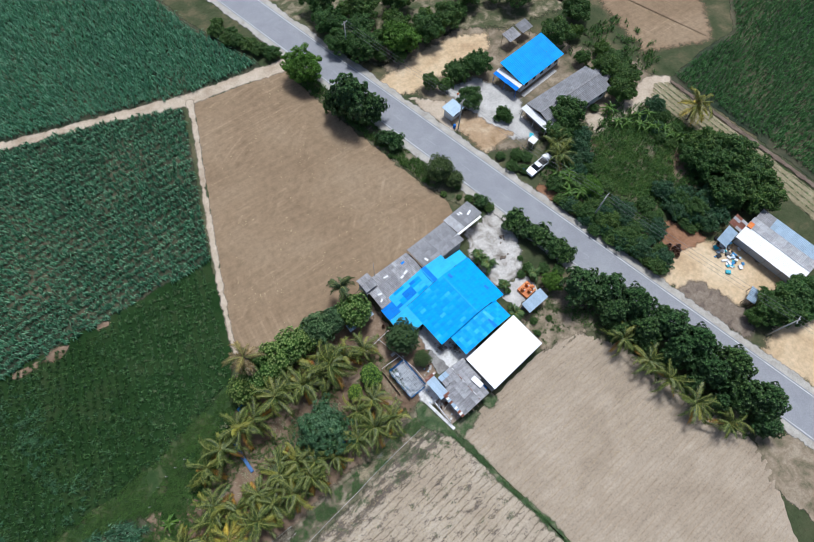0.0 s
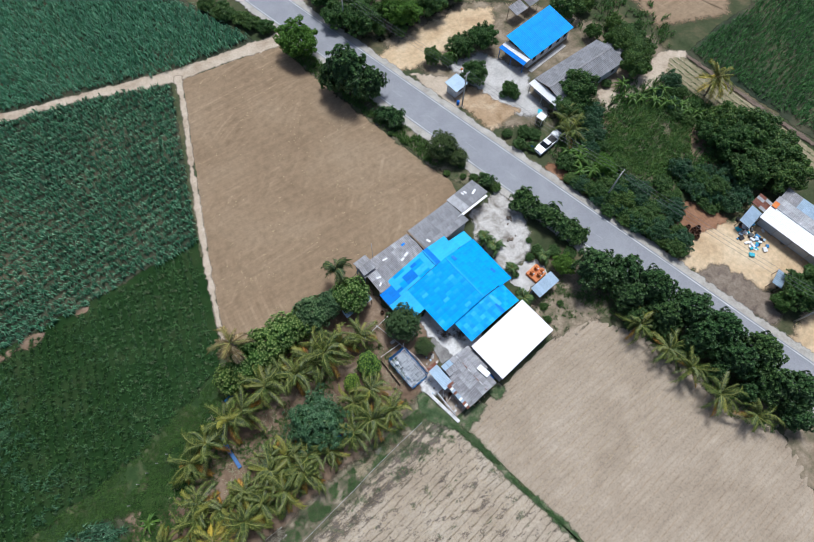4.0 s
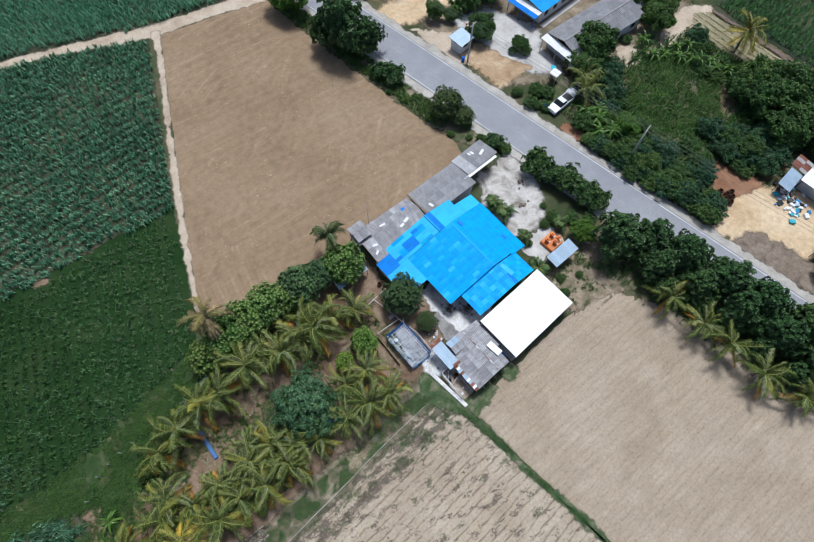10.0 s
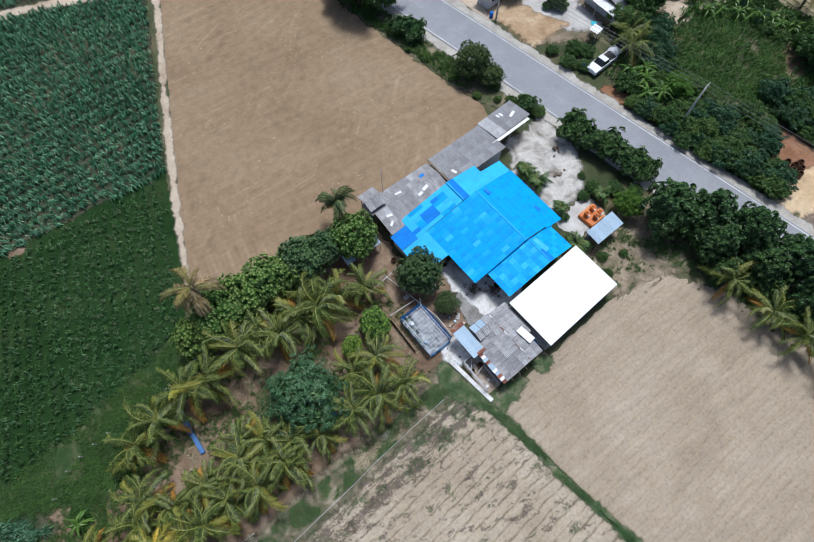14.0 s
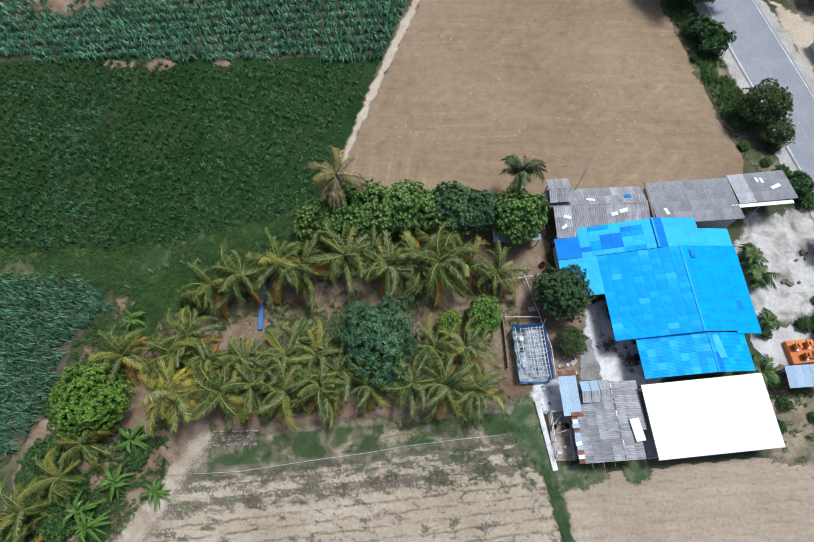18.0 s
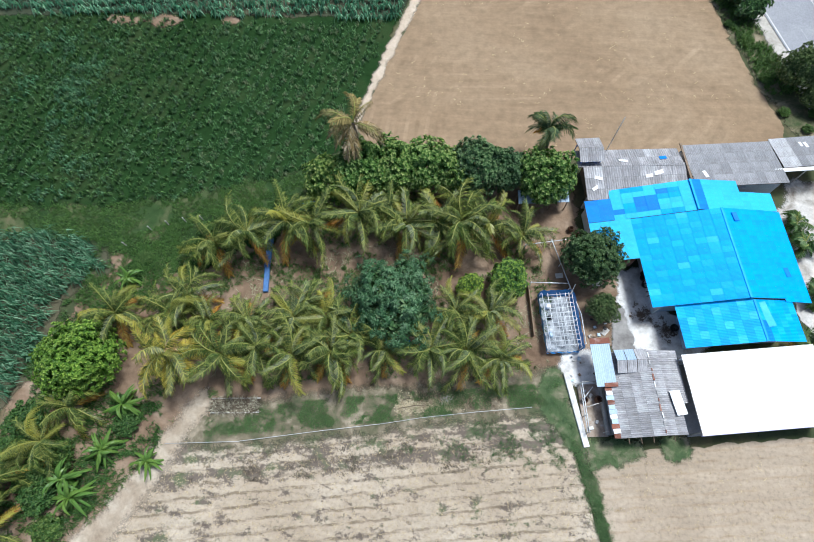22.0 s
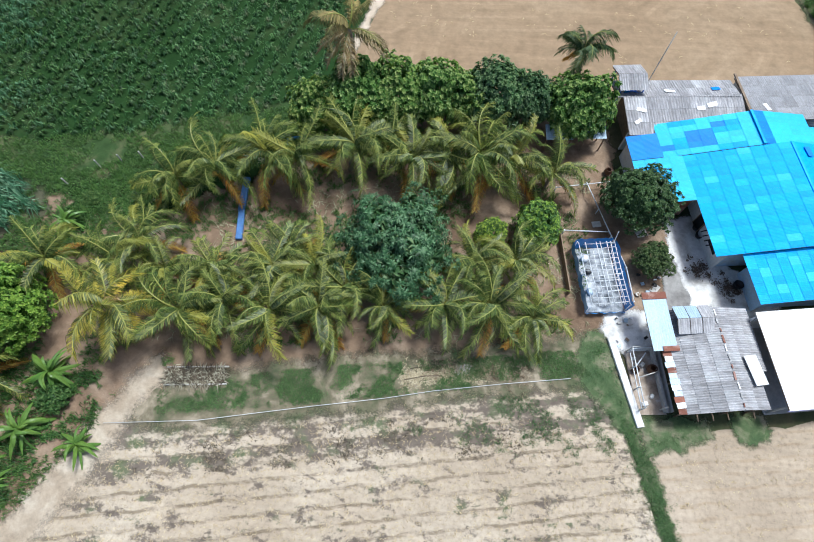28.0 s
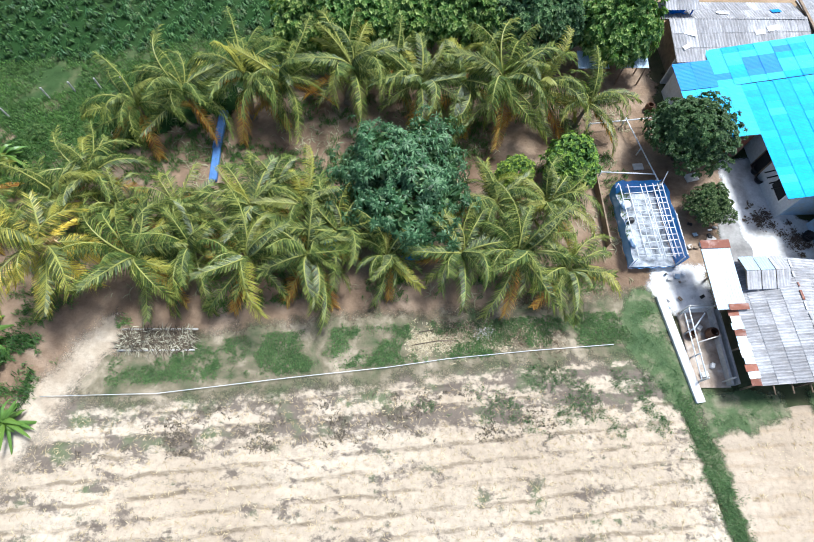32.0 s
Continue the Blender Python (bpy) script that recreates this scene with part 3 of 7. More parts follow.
def stubble(name, dark, mid, light, ang, gap, band, line=0.5):
    """A cut field: straw-coloured rows with thin broken dark lines; band: the stretch across the rows where weeds and
    dark patches show.
    """
    m, nt, b = nodes(name, 0.95, spec=0.1)
    v = coords(nt)
    c = ramp(nt, noise_tex(nt, v, 0.12, 8, 0.65, 0.4), [(0.3, dark), (0.5, mid), (0.72, light)])
    c = mix(nt, 0.75, c, ramp(nt, noise_tex(nt, v, 3.2, 8, 0.75), [(0.32, grey(0.62)), (0.48, grey(1.0)), (0.68, grey(1.2))]), "MULTIPLY")
    along = coords(nt, (0.35, 1, 1), -ang)
    turned = coords(nt, rot=-ang)
    w = nt.nodes.new("ShaderNodeTexWave")
    w.wave_type, w.bands_direction = "BANDS", "Y"
    w.inputs["Scale"].default_value = 0.314 / gap
    w.inputs["Distortion"].default_value, w.inputs["Detail"].default_value, w.inputs["Detail Scale"].default_value = 2.2, 4, 1.5
    nt.links.new(turned, w.inputs["Vector"])
    brk = noise_tex(nt, along, 1.6, 6, 0.75)
    thinl = mix(nt, 1.0, ramp(nt, w.outputs["Fac"], [(0.03, grey(1)), (0.2, grey(0))]), ramp(nt, brk, [(0.4, grey(0)), (0.58, grey(1))]), "MULTIPLY")
    c = mix(nt, thinl, c, mix(nt, 1.0, c, (line, line * 0.96, line * 0.9), "MULTIPLY"))
    streak = noise_tex(nt, coords(nt, (0.12, 1.3, 1), -ang), 1.0, 6, 0.7)
    c = mix(nt, 0.6, c, ramp(nt, streak, [(0.3, grey(0.78)), (0.7, grey(1.18))]), "MULTIPLY")
    if band:
        sep = nt.nodes.new("ShaderNodeSeparateXYZ")
        nt.links.new(turned, sep.inputs[0])
        mr = nt.nodes.new("ShaderNodeMapRange")
        mr.inputs["From Min"].default_value, mr.inputs["From Max"].default_value = band
        nt.links.new(sep.outputs["Y"], mr.inputs["Value"])
        blot = mix(nt, 0.3, noise_tex(nt, coords(nt, (0.55, 1.1, 1), -ang), 0.9, 6, 0.62, 0.3), noise_tex(nt, v, 4.0, 4, 0.7))
        # the 0.59 stop thickens the dark patches just below the water pipe
        lift = mix(nt, 1.0, ramp(nt, mr.outputs[0], [(0.0, grey(0)), (0.24, grey(0.0)), (0.3, grey(0.05)), (0.36, grey(0.16)), (0.42, grey(0.02)), (0.5, grey(0.11)), (0.54, grey(0.04)), (0.59, grey(0.2)), (0.63, grey(0.16)), (0.72, grey(0.1)), (0.85, grey(0.14))]), blot, "ADD")
        green = mix(nt, 1.0, ramp(nt, mr.outputs[0], [(0.42, grey(0)), (0.85, grey(0.2))]), noise_tex(nt, v, 0.45, 4), "ADD")
        weed = mix(nt, noise_tex(nt, v, 3.0, 5, 0.7), (0.03, 0.06, 0.022), (0.1, 0.13, 0.06))
        darkish = mix(nt, noise_tex(nt, v, 3.0, 5, 0.7), (0.055, 0.044, 0.038), (0.15, 0.122, 0.1))
        c = mix(nt, ramp(nt, lift, [(0.53, grey(0)), (0.6, grey(0.85))]), c, mix(nt, ramp(nt, green, [(0.52, grey(0)), (0.64, grey(1))]), darkish, weed))
    nt.links.new(c, b.inputs["Base Color"])
    bump(nt, b, mix(nt, 0.75, w.outputs["Fac"], noise_tex(nt, v, 4.0, 6, 0.7)), 0.5, 0.1)
    return m


# ---- the materials of this place ----
M_SCRUB = soil("scrub_ground", (0.04, 0.06, 0.025), (0.075, 0.085, 0.042), (0.19, 0.15, 0.09), 0.16, 1.6)
M_BROWN = soil("ploughed_earth", (0.232, 0.162, 0.1), (0.28, 0.2, 0.125), (0.325, 0.242, 0.158), 0.06, 0.9, relief=0.12, streaks=((6, 0.2), (78, 0.14), (52, 0.14)), tracks=0.85)
M_STUBBLE = stubble("stubble_earth", (0.315, 0.252, 0.182), (0.41, 0.34, 0.255), (0.475, 0.408, 0.32), 10.5, 1.0, (0.0, 10.0), 0.52)
M_TAN = stubble("dry_field_earth", (0.31, 0.247, 0.18), (0.37, 0.3, 0.222), (0.425, 0.352, 0.27), 8.5, 0.8, None, 0.9)
M_SAND = soil("sandy_track", (0.36, 0.28, 0.2), (0.5, 0.41, 0.31), (0.6, 0.51, 0.4), 0.25, 3.0)
M_YELLOW = soil("yellow_dirt", (0.44, 0.3, 0.17), (0.6, 0.45, 0.28), (0.7, 0.57, 0.39), 0.12, 1.2)
M_ORCH = soil("orchard_earth", (0.14, 0.092, 0.06), (0.23, 0.16, 0.108), (0.36, 0.275, 0.2), 0.28, 2.4, relief=0.6)
# cane plots: coloured well below the brown earth of the bare gaps
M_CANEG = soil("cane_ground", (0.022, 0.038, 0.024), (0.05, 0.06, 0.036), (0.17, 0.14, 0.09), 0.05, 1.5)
M_GRASSG = soil("grass_ground", (0.01, 0.03, 0.007), (0.018, 0.046, 0.012), (0.04, 0.06, 0.022), 0.16, 2.2)
M_TURF = soil("low_turf", (0.045, 0.08, 0.035), (0.085, 0.12, 0.055), (0.27, 0.235, 0.165), 0.7, 3.5)
M_WEEDG = soil("weedy_ground", (0.045, 0.075, 0.028), (0.11, 0.11, 0.06), (0.38, 0.31, 0.22), 0.42, 2.8)
M_DARKSOIL = soil("damp_soil", (0.12, 0.09, 0.07), (0.17, 0.13, 0.1), (0.22, 0.18, 0.14), 0.5, 3.0)
M_RED = soil("laterite", (0.2, 0.1, 0.055), (0.28, 0.15, 0.085), (0.36, 0.21, 0.13), 0.4, 2.5)
M_CONC = soil("concrete_slab", (0.38, 0.36, 0.34), (0.5, 0.48, 0.45), (0.62, 0.6, 0.57), 0.35, 4.0, relief=0.1)
M_CONCDIRTY = soil("stained_concrete", (0.36, 0.34, 0.31), (0.68, 0.67, 0.65), (0.78, 0.77, 0.76), 0.6, 2.6, relief=0.2)
M_ROAD = soil("asphalt", (0.27, 0.275, 0.295), (0.3, 0.305, 0.325), (0.335, 0.34, 0.355), 0.3, 6.0, relief=0.1, rough=0.85)
M_SHOULDER = soil("road_shoulder", (0.34, 0.31, 0.27), (0.45, 0.42, 0.37), (0.55, 0.52, 0.47), 0.5, 4.0)
M_LINE = plain("road_paint", (0.58, 0.58, 0.57), 0.7, vary=0.35, scale=1.5)
M_LINEWORN = plain("worn_road_paint", (0.37, 0.375, 0.39), 0.8)
M_GRAVEL = soil("grey_gravel", (0.13, 0.1, 0.08), (0.22, 0.175, 0.135), (0.32, 0.27, 0.21), 0.6, 3.5)

M_BARK = plain("bark", (0.13, 0.1, 0.075), 0.9, vary=0.4)
M_PALMBARK = plain("palm_bark", (0.24, 0.19, 0.15), 0.9, vary=0.35)
M_MANGO = leafy("mango_leaf", (0.05, 0.12, 0.025), (0.105, 0.21, 0.045), (0.2, 0.32, 0.08), 0.34)
M_MANGOTIP = leafy("young_mango_leaf", (0.25, 0.35, 0.1), (0.36, 0.46, 0.145), (0.48, 0.56, 0.22), 0.35)
M_DARKTIP = leafy("young_dark_leaf", (0.06, 0.13, 0.04), (0.1, 0.19, 0.06), (0.17, 0.26, 0.1), 0.28, rough=0.4)
M_LIMETIP = leafy("young_lime_leaf", (0.16, 0.27, 0.035), (0.24, 0.37, 0.055), (0.34, 0.46, 0.09), 0.3)
M_DARK = leafy("dark_leaf", (0.022, 0.055, 0.018), (0.045, 0.1, 0.03), (0.09, 0.165, 0.055), 0.26, rough=0.4)
M_LONGAN = leafy("longan_leaf", (0.035, 0.07, 0.022), (0.07, 0.125, 0.042), (0.13, 0.19, 0.075), 0.28, rough=0.45)
M_LONGANTIP = leafy("young_longan_leaf", (0.09, 0.14, 0.05), (0.14, 0.195, 0.08), (0.22, 0.27, 0.13), 0.3, rough=0.45)
M_BLUE = leafy("bluish_leaf", (0.026, 0.072, 0.028), (0.062, 0.145, 0.057), (0.2, 0.31, 0.16), 0.3, rough=0.45)
M_BLUETIP = leafy("pale_bluish_leaf", (0.1, 0.19, 0.09), (0.15, 0.25, 0.12), (0.24, 0.35, 0.19), 0.3, rough=0.45)
M_LIME = leafy("lime_leaf", (0.06, 0.13, 0.015), (0.11, 0.22, 0.025), (0.2, 0.33, 0.05))
M_SHRUB = leafy("shrub_leaf", (0.032, 0.085, 0.02), (0.065, 0.145, 0.033), (0.15, 0.23, 0.065), 0.28)
M_FRESH = leafy("fresh_leaf", (0.045, 0.11, 0.023), (0.09, 0.185, 0.04), (0.19, 0.28, 0.08), 0.3)
M_DARKBLUE = leafy("dark_bluish_leaf", (0.03, 0.08, 0.038), (0.055, 0.135, 0.065), (0.11, 0.2, 0.1), 0.28, rough=0.4)
M_PALM = leafy("palm_leaf", (0.036, 0.07, 0.016), (0.11, 0.155, 0.034), (0.31, 0.34, 0.085), 0.36, 0.42, tip=(0.89, (0.5, 0.44, 0.07), (0.36, 0.37, 0.08)))
M_RIB = plain("palm_rib", (0.27, 0.28, 0.07), 0.45)
M_DRY = leafy("dry_palm_leaf", (0.26, 0.1, 0.02), (0.46, 0.24, 0.04), (0.5, 0.36, 0.08), 0.25, 0.7)
M_DEAD = leafy("dead_palm_leaf", (0.2, 0.13, 0.05), (0.32, 0.23, 0.1), (0.5, 0.42, 0.28), 0.1, 0.8)
M_CANE = leafy("cane_leaf", (0.026, 0.09, 0.045), (0.1, 0.28, 0.155), (0.38, 0.58, 0.38), 0.25, 0.5)
M_CANEN = leafy("pale_cane_leaf", (0.07, 0.2, 0.11), (0.13, 0.32, 0.19), (0.28, 0.48, 0.32), 0.25, 0.5)
M_CROP = leafy("crop_leaf", (0.02, 0.064, 0.018), (0.058, 0.14, 0.04), (0.19, 0.31, 0.115), 0.25)
M_GRASS = leafy("grass_leaf", (0.04, 0.1, 0.02), (0.07, 0.155, 0.03), (0.14, 0.23, 0.06), 0.25)
M_TURFLEAF = leafy("turf_leaf", (0.04, 0.1, 0.034), (0.075, 0.155, 0.055), (0.14, 0.23, 0.09), 0.25)
M_BANANA = leafy("banana_leaf", (0.07, 0.16, 0.025), (0.11, 0.22, 0.04), (0.22, 0.3, 0.08), 0.25, 0.4)
M_STRAW = leafy("straw", (0.26, 0.2, 0.12), (0.38, 0.31, 0.2), (0.5, 0.43, 0.3), 0.1, 0.9)

M_BLUEROOF = sheet("blue_roof_sheet", (0.01, 0.335, 0.83), (0.022, 0.41, 0.86), rough=0.6, vary=0.1, stain_at=(0.46, 0.72))
M_BLUEMID = sheet("faded_blue_roof_sheet", (0.022, 0.4, 0.85), (0.05, 0.46, 0.88), rough=0.6, vary=0.06, stain_at=(0.5, 0.8))
M_BLUELIGHT = sheet("sky_blue_roof_sheet", (0.05, 0.47, 0.88), (0.11, 0.58, 0.91), rough=0.6, vary=0.09, stain_at=(0.5, 0.8))
M_BLUEDARK = sheet("deep_blue_sheet", (0.007, 0.2, 0.7), (0.012, 0.25, 0.76), rough=0.55, vary=0.1)
M_GREYROOF = sheet("grey_fibre_cement", (0.26, 0.26, 0.27), (0.16, 0.15, 0.145), rough=0.85, vary=0.14, stain_at=(0.45, 0.7), streaks=0.45)
M_GREYOLD = sheet("weathered_fibre_cement", (0.34, 0.335, 0.345), (0.2, 0.187, 0.18), rough=0.9, vary=0.2, stain_at=(0.42, 0.7), streaks=0.8)
M_GREYPALE = sheet("pale_fibre_cement", (0.42, 0.42, 0.43), (0.26, 0.245, 0.23), rough=0.85, vary=0.15, stain_at=(0.45, 0.7), streaks=0.6)
M_WHITEROOF = sheet("white_roof_sheet", (0.84, 0.84, 0.85), (0.8, 0.81, 0.83), rough=0.45, vary=0.02, stain_at=(0.6, 0.9))
M_ZINC = sheet("pale_zinc_sheet", (0.34, 0.44, 0.54), (0.26, 0.32, 0.38), rough=0.5, metal=0.2, vary=0.1)
M_RUST = sheet("rusty_sheet", (0.22, 0.085, 0.055), (0.42, 0.3, 0.26), rough=0.8, vary=0.3)
M_WALLW = sheet("whitewashed_wall", (0.7, 0.71, 0.72), (0.45, 0.44, 0.42), rough=0.8, vary=0.05, stain_at=(0.55, 0.8))
M_WALLB = sheet("pale_blue_wall", (0.4, 0.56, 0.72), (0.45, 0.5, 0.52), rough=0.8, vary=0.05)
M_BLUEPAINT = plain("blue_paint", (0.02, 0.16, 0.6), 0.5)
M_BLUENET = sheet("blue_net", (0.06, 0.26, 0.55), (0.12, 0.36, 0.62), rough=0.8, vary=0.1)
M_PIPE = plain("white_pipe", (0.68, 0.7, 0.72), 0.4)
M_POST = plain("concrete_post", (0.5, 0.48, 0.45), 0.85)
M_DARKIN = plain("dark_opening", (0.02, 0.02, 0.022), 0.8)
M_ORANGE = sheet("orange_tile", (0.62, 0.17, 0.03), (0.7, 0.34, 0.12), rough=0.5, vary=0.2)
M_JAR = plain("dark_jar", (0.1, 0.05, 0.03), 0.35)
M_WHITE = plain("white_plastic", (0.78, 0.78, 0.78), 0.4, vary=0.06)
M_BLACK = plain("black_plastic", (0.02, 0.02, 0.022), 0.4)
M_WIRE = plain("cable", (0.22, 0.22, 0.23), 0.5)
M_TARP = plain("teal_tarp", (0.05, 0.4, 0.5), 0.5)
M_WOOD = plain("weathered_wood", (0.22, 0.16, 0.11), 0.85, vary=0.4)
M_CARW = plain("white_car_paint", (0.75, 0.76, 0.78), 0.2, vary=0.02)
M_CARG = plain("silver_car_paint", (0.42, 0.44, 0.47), 0.25, vary=0.03)
M_GLASS = plain("car_glass", (0.02, 0.025, 0.03), 0.08, vary=0.02)
M_RUBBER = plain("rubber", (0.02, 0.02, 0.02), 0.9)

# ---- the ground and its plots ----
tagged(new("ground", mesh("ground", [(-1500, -1500, -0.02), (1500, -1500, -0.02), (1500, 1500, -0.02), (-1500, 1500, -0.02)], [(0, 1, 2, 3)], M_SCRUB)),
       "scrubby green and brown open farmland", "ground", "", "structure")

CANE_W = [(-8.2, 53.6), (-4.1, 69), (0.4, 86), (1.2, 89.4), (-13, 93.6), (-33.5, 97.8), (-95, 108), (-95, 46), (-46, 51.3), (-26.5, 52.5), (-15, 53)]
CANE_N = [(20.5, 90.6), (2.5, 92), (-13, 95.6), (-33, 99.6), (-95, 111), (-95, 175), (-5, 175), (12, 112)]
CROP = [(-8, 54), (-9.6, 46), (-11.8, 37), (-13.5, 32), (-17, 29), (-27, 25.2), (-45, 23), (-95, 20), (-95, 48), (-46, 53), (-26, 54), (-15, 54.4)]
CANE_S = [(-95, 19), (-45, 21), (-35, 21), (-32.6, 17.5), (-36.6, 14.2), (-36.2, 8.5), (-37.6, 4.8), (-41, -1), (-43, -14), (-95, -20)]
BROWN = [(3.4, 89), (13, 88.4), (24.6, 87.4), (26.4, 76), (29.7, 63), (33, 48.2), (35.4, 40.6), (34.5, 37.6), (22, 34.9), (12, 34.2), (9, 32), (-2, 31.5), (-9, 32.5), (-11.2, 36.4), (-8.8, 46.4), (-6.6, 54), (-2.8, 67), (1.1, 80)]
TAN = [(12.5, 4.8), (21, 6.0), (32.5, 7.8), (39.2, 7.0), (44.2, 1.8), (48, -9), (51.2, -21.8), (50.6, -26.2), (46, -34), (40, -60), (23, -40), (16.2, -11.5), (13.2, 0)]
STUBBLE = [(10.0, 10.6), (11.4, 5.0), (12.6, 0), (15.6, -11.5), (22.4, -40), (22, -60), (-55, -60), (-34, -14), (-26.5, -2.5), (-22.5, 1.2), (-21.5, 4.2), (-12, 6.6), (0, 8.4)]
ORCHARD = [(10.4, 11.3), (14.5, 13.5), (17, 21), (12.5, 22), (11.8, 33.5), (-9, 33.4), (-17, 28.4), (-26, 24.4), (-32.5, 21), (-33.5, 16), (-37, 10), (-38, 3), (-36, -14), (-31, -14), (-25, -2.5), (-22.5, -0.5), (-12, 3), (0, 5.5), (10.8, 7)]

plot("sugar_cane_ground", CANE_W, 0.045, M_CANEG, "ground between sugar cane rows, darker than the bare earth", "field")
plot("cane_field_ground", CANE_N, 0.03, M_CANEG, "ground between sugar cane rows, darker than the bare earth", "field")
plot("crop_ground", CROP, 0.03, M_GRASSG, "dark green ground of a young crop field", "field")
plot("southern_cane_ground", CANE_S, 0.03, M_CANEG, "ground under sugar cane, darker than the bare earth", "field")
plot("orchard_ground", ORCHARD, 0.02, M_ORCH, "bare sandy brown orchard earth", "ground", 0.5)
furrowed("ploughed_field", BROWN, 0.02, M_BROWN, "smooth harrowed brown field", 62, 2.2, 0.02, 0.6)
furrowed("stubble_field", STUBBLE, 0.02, M_STUBBLE, "pale dry stubble field in shallow rows", 10.5, 1.0, 0.03, 0.24)
furrowed("dry_field", TAN, 0.02, M_TAN, "pale tan field with faint rows", 8.5, 1.3, 0.05, 0.4)


def strip(pts, widths):
    """The outline of a band along a line."""
    left, right = [], []
    for i, (x, y) in enumerate(pts):
        (x0, y0), (x1, y1) = pts[max(0, i - 1)], pts[min(len(pts) - 1, i + 1)]
        d = math.hypot(x1 - x0, y1 - y0)
        w = (widths[i] if isinstance(widths, (list, tuple)) else widths) / 2
        left.append((x - (y1 - y0) / d * w, y + (x1 - x0) / d * w))
        right.append((x + (y1 - y0) / d * w, y - (x1 - x0) / d * w))
    return left + right[::-1]


plot("dirt_track", strip([(27.5, 89.2), (24, 88.6), (13, 89.8), (2.5, 90.6), (-13.7, 94.6), (-33.5, 98.6), (-95, 110)], [4.2, 2.8, 2.0, 2.6, 1.3, 1.3, 1.3]), 0.06, M_SAND, "pale sandy farm track", "track", 0.3, soft=1.2)
plot("field_path", strip([(3.2, 90), (0.6, 80), (-3.4, 67), (-7.2, 53.4), (-9.2, 46), (-11.4, 36.6), (-11.8, 33)], [0.9, 0.4, 0.32, 0.5, 0.18, 0.2, 0.15]), 0.085, M_SAND, "narrow pale footpath along the ploughed field", "path", 0.22, soft=0.9)
plot("ditch", strip([(11.3, 5.6), (11.6, 4.6), (12.9, 0.5), (14.2, -5.8), (15.9, -11.5), (22.7, -40)], [0.5, 0.7, 0.4, 0.14, 0.12, 0.12]), 0.1, M_TURF, "grassy ditch between two dry fields", "ditch", 0.32, soft=0.9)

# road: centre line, asphalt with edge lines and pale shoulders
def road_x(y):
    return 55.35 - 0.272 * y + 0.00006 * max(0, y - 60) ** 2


ys = [-160, -120, -90, -60, -30, 0, 30, 60, 80, 100, 120, 150, 190]
cl = [(road_x(y), y) for y in ys]
plot("road_shoulder", strip(cl, 9.6), 0.16, M_SHOULDER, "pale gravel shoulder of the country road", "road shoulder", 0.35, soft=0.5)
plot("road", strip(cl, 7.0), 0.22, M_ROAD, "grey asphalt two-lane country road", "road", 0.03, soft=0)
for off in (-3.2, 3.2):
    plot("road_line", strip([(x + off * 0.965, y + off * 0.262) for x, y in cl], 0.13), 0.226, M_LINE, "white painted edge line on the road", "road marking", 0.02, soft=0)
road_dash = plot("road_dash", strip([(road_x(0), -1.2), (road_x(0) - 0.65, 1.2)], 0.07), 0.226, M_LINEWORN, "worn white centre dash on the road", "road marking", 0.01, soft=0)
tagged(road_dash, group="centre dashes of the road")
for k in range(-9, 12):
    if k:
        tagged(copy_thing(road_dash, Matrix.Translation((road_x(k * 9) - road_x(0), k * 9, 0))), group="centre dashes of the road")

# yards
plot("front_yard", [(34.5, 33), (38, 33.4), (41, 35), (41.6, 32), (41.6, 27.6), (40, 23.8), (38, 21.6), (34, 20.9), (32.4, 21), (32.2, 28)], 0.06, soil("worn_yard_concrete", (0.2, 0.175, 0.145), (0.5, 0.47, 0.43), (0.7, 0.68, 0.65), 0.45, 2.2, relief=0.3), "stained pale concrete front yard", "yard", 0.4, soft=1.1)
plot("side_yard", [(15.6, 21.4), (17.6, 21.9), (19.4, 22), (20.4, 17.6), (23.6, 14.6), (21.4, 13.4), (17.2, 13.6), (16.9, 16), (15.9, 18.4)], 0.06, M_CONCDIRTY, "whitish stained concrete yard", "yard", 0.3, soft=0.5)
plot("drain_apron", [(15.0, 13.6), (15.3, 17.5), (16.4, 18.0), (17.2, 16.2), (17.6, 13.6)], 0.05, soil("damp_concrete", (0.16, 0.15, 0.145), (0.26, 0.25, 0.24), (0.38, 0.37, 0.35), 0.5, 3.0, relief=0.1), "grey damp concrete strip beside the yard", "yard", 0.1, soft=0.3)
plot("pen_apron", [(10.7, 13.2), (13.6, 13.4), (13.9, 10.6), (11.2, 10.3), (10.0, 11.4)], 0.1, M_CONCDIRTY, "pale worn concrete apron by the pens", "yard", 0.2, soft=0.8)
plot("shrine_yard", [(32.4, 20.4), (38.4, 20.6), (38.6, 16.5), (33, 16)], 0.05, M_CONC, "pale paved strip by the house", "yard", 0.4, soft=0.2)
plot("north_drive", [(39.5, 73.5), (48.8, 75.3), (60.5, 76.4), (68, 73.5), (66, 69), (60, 68.6), (51, 68), (44.5, 67.4), (41, 68)], 0.08, M_YELLOW, "sandy yellow dirt drive", "drive", 0.6, soft=1.8)
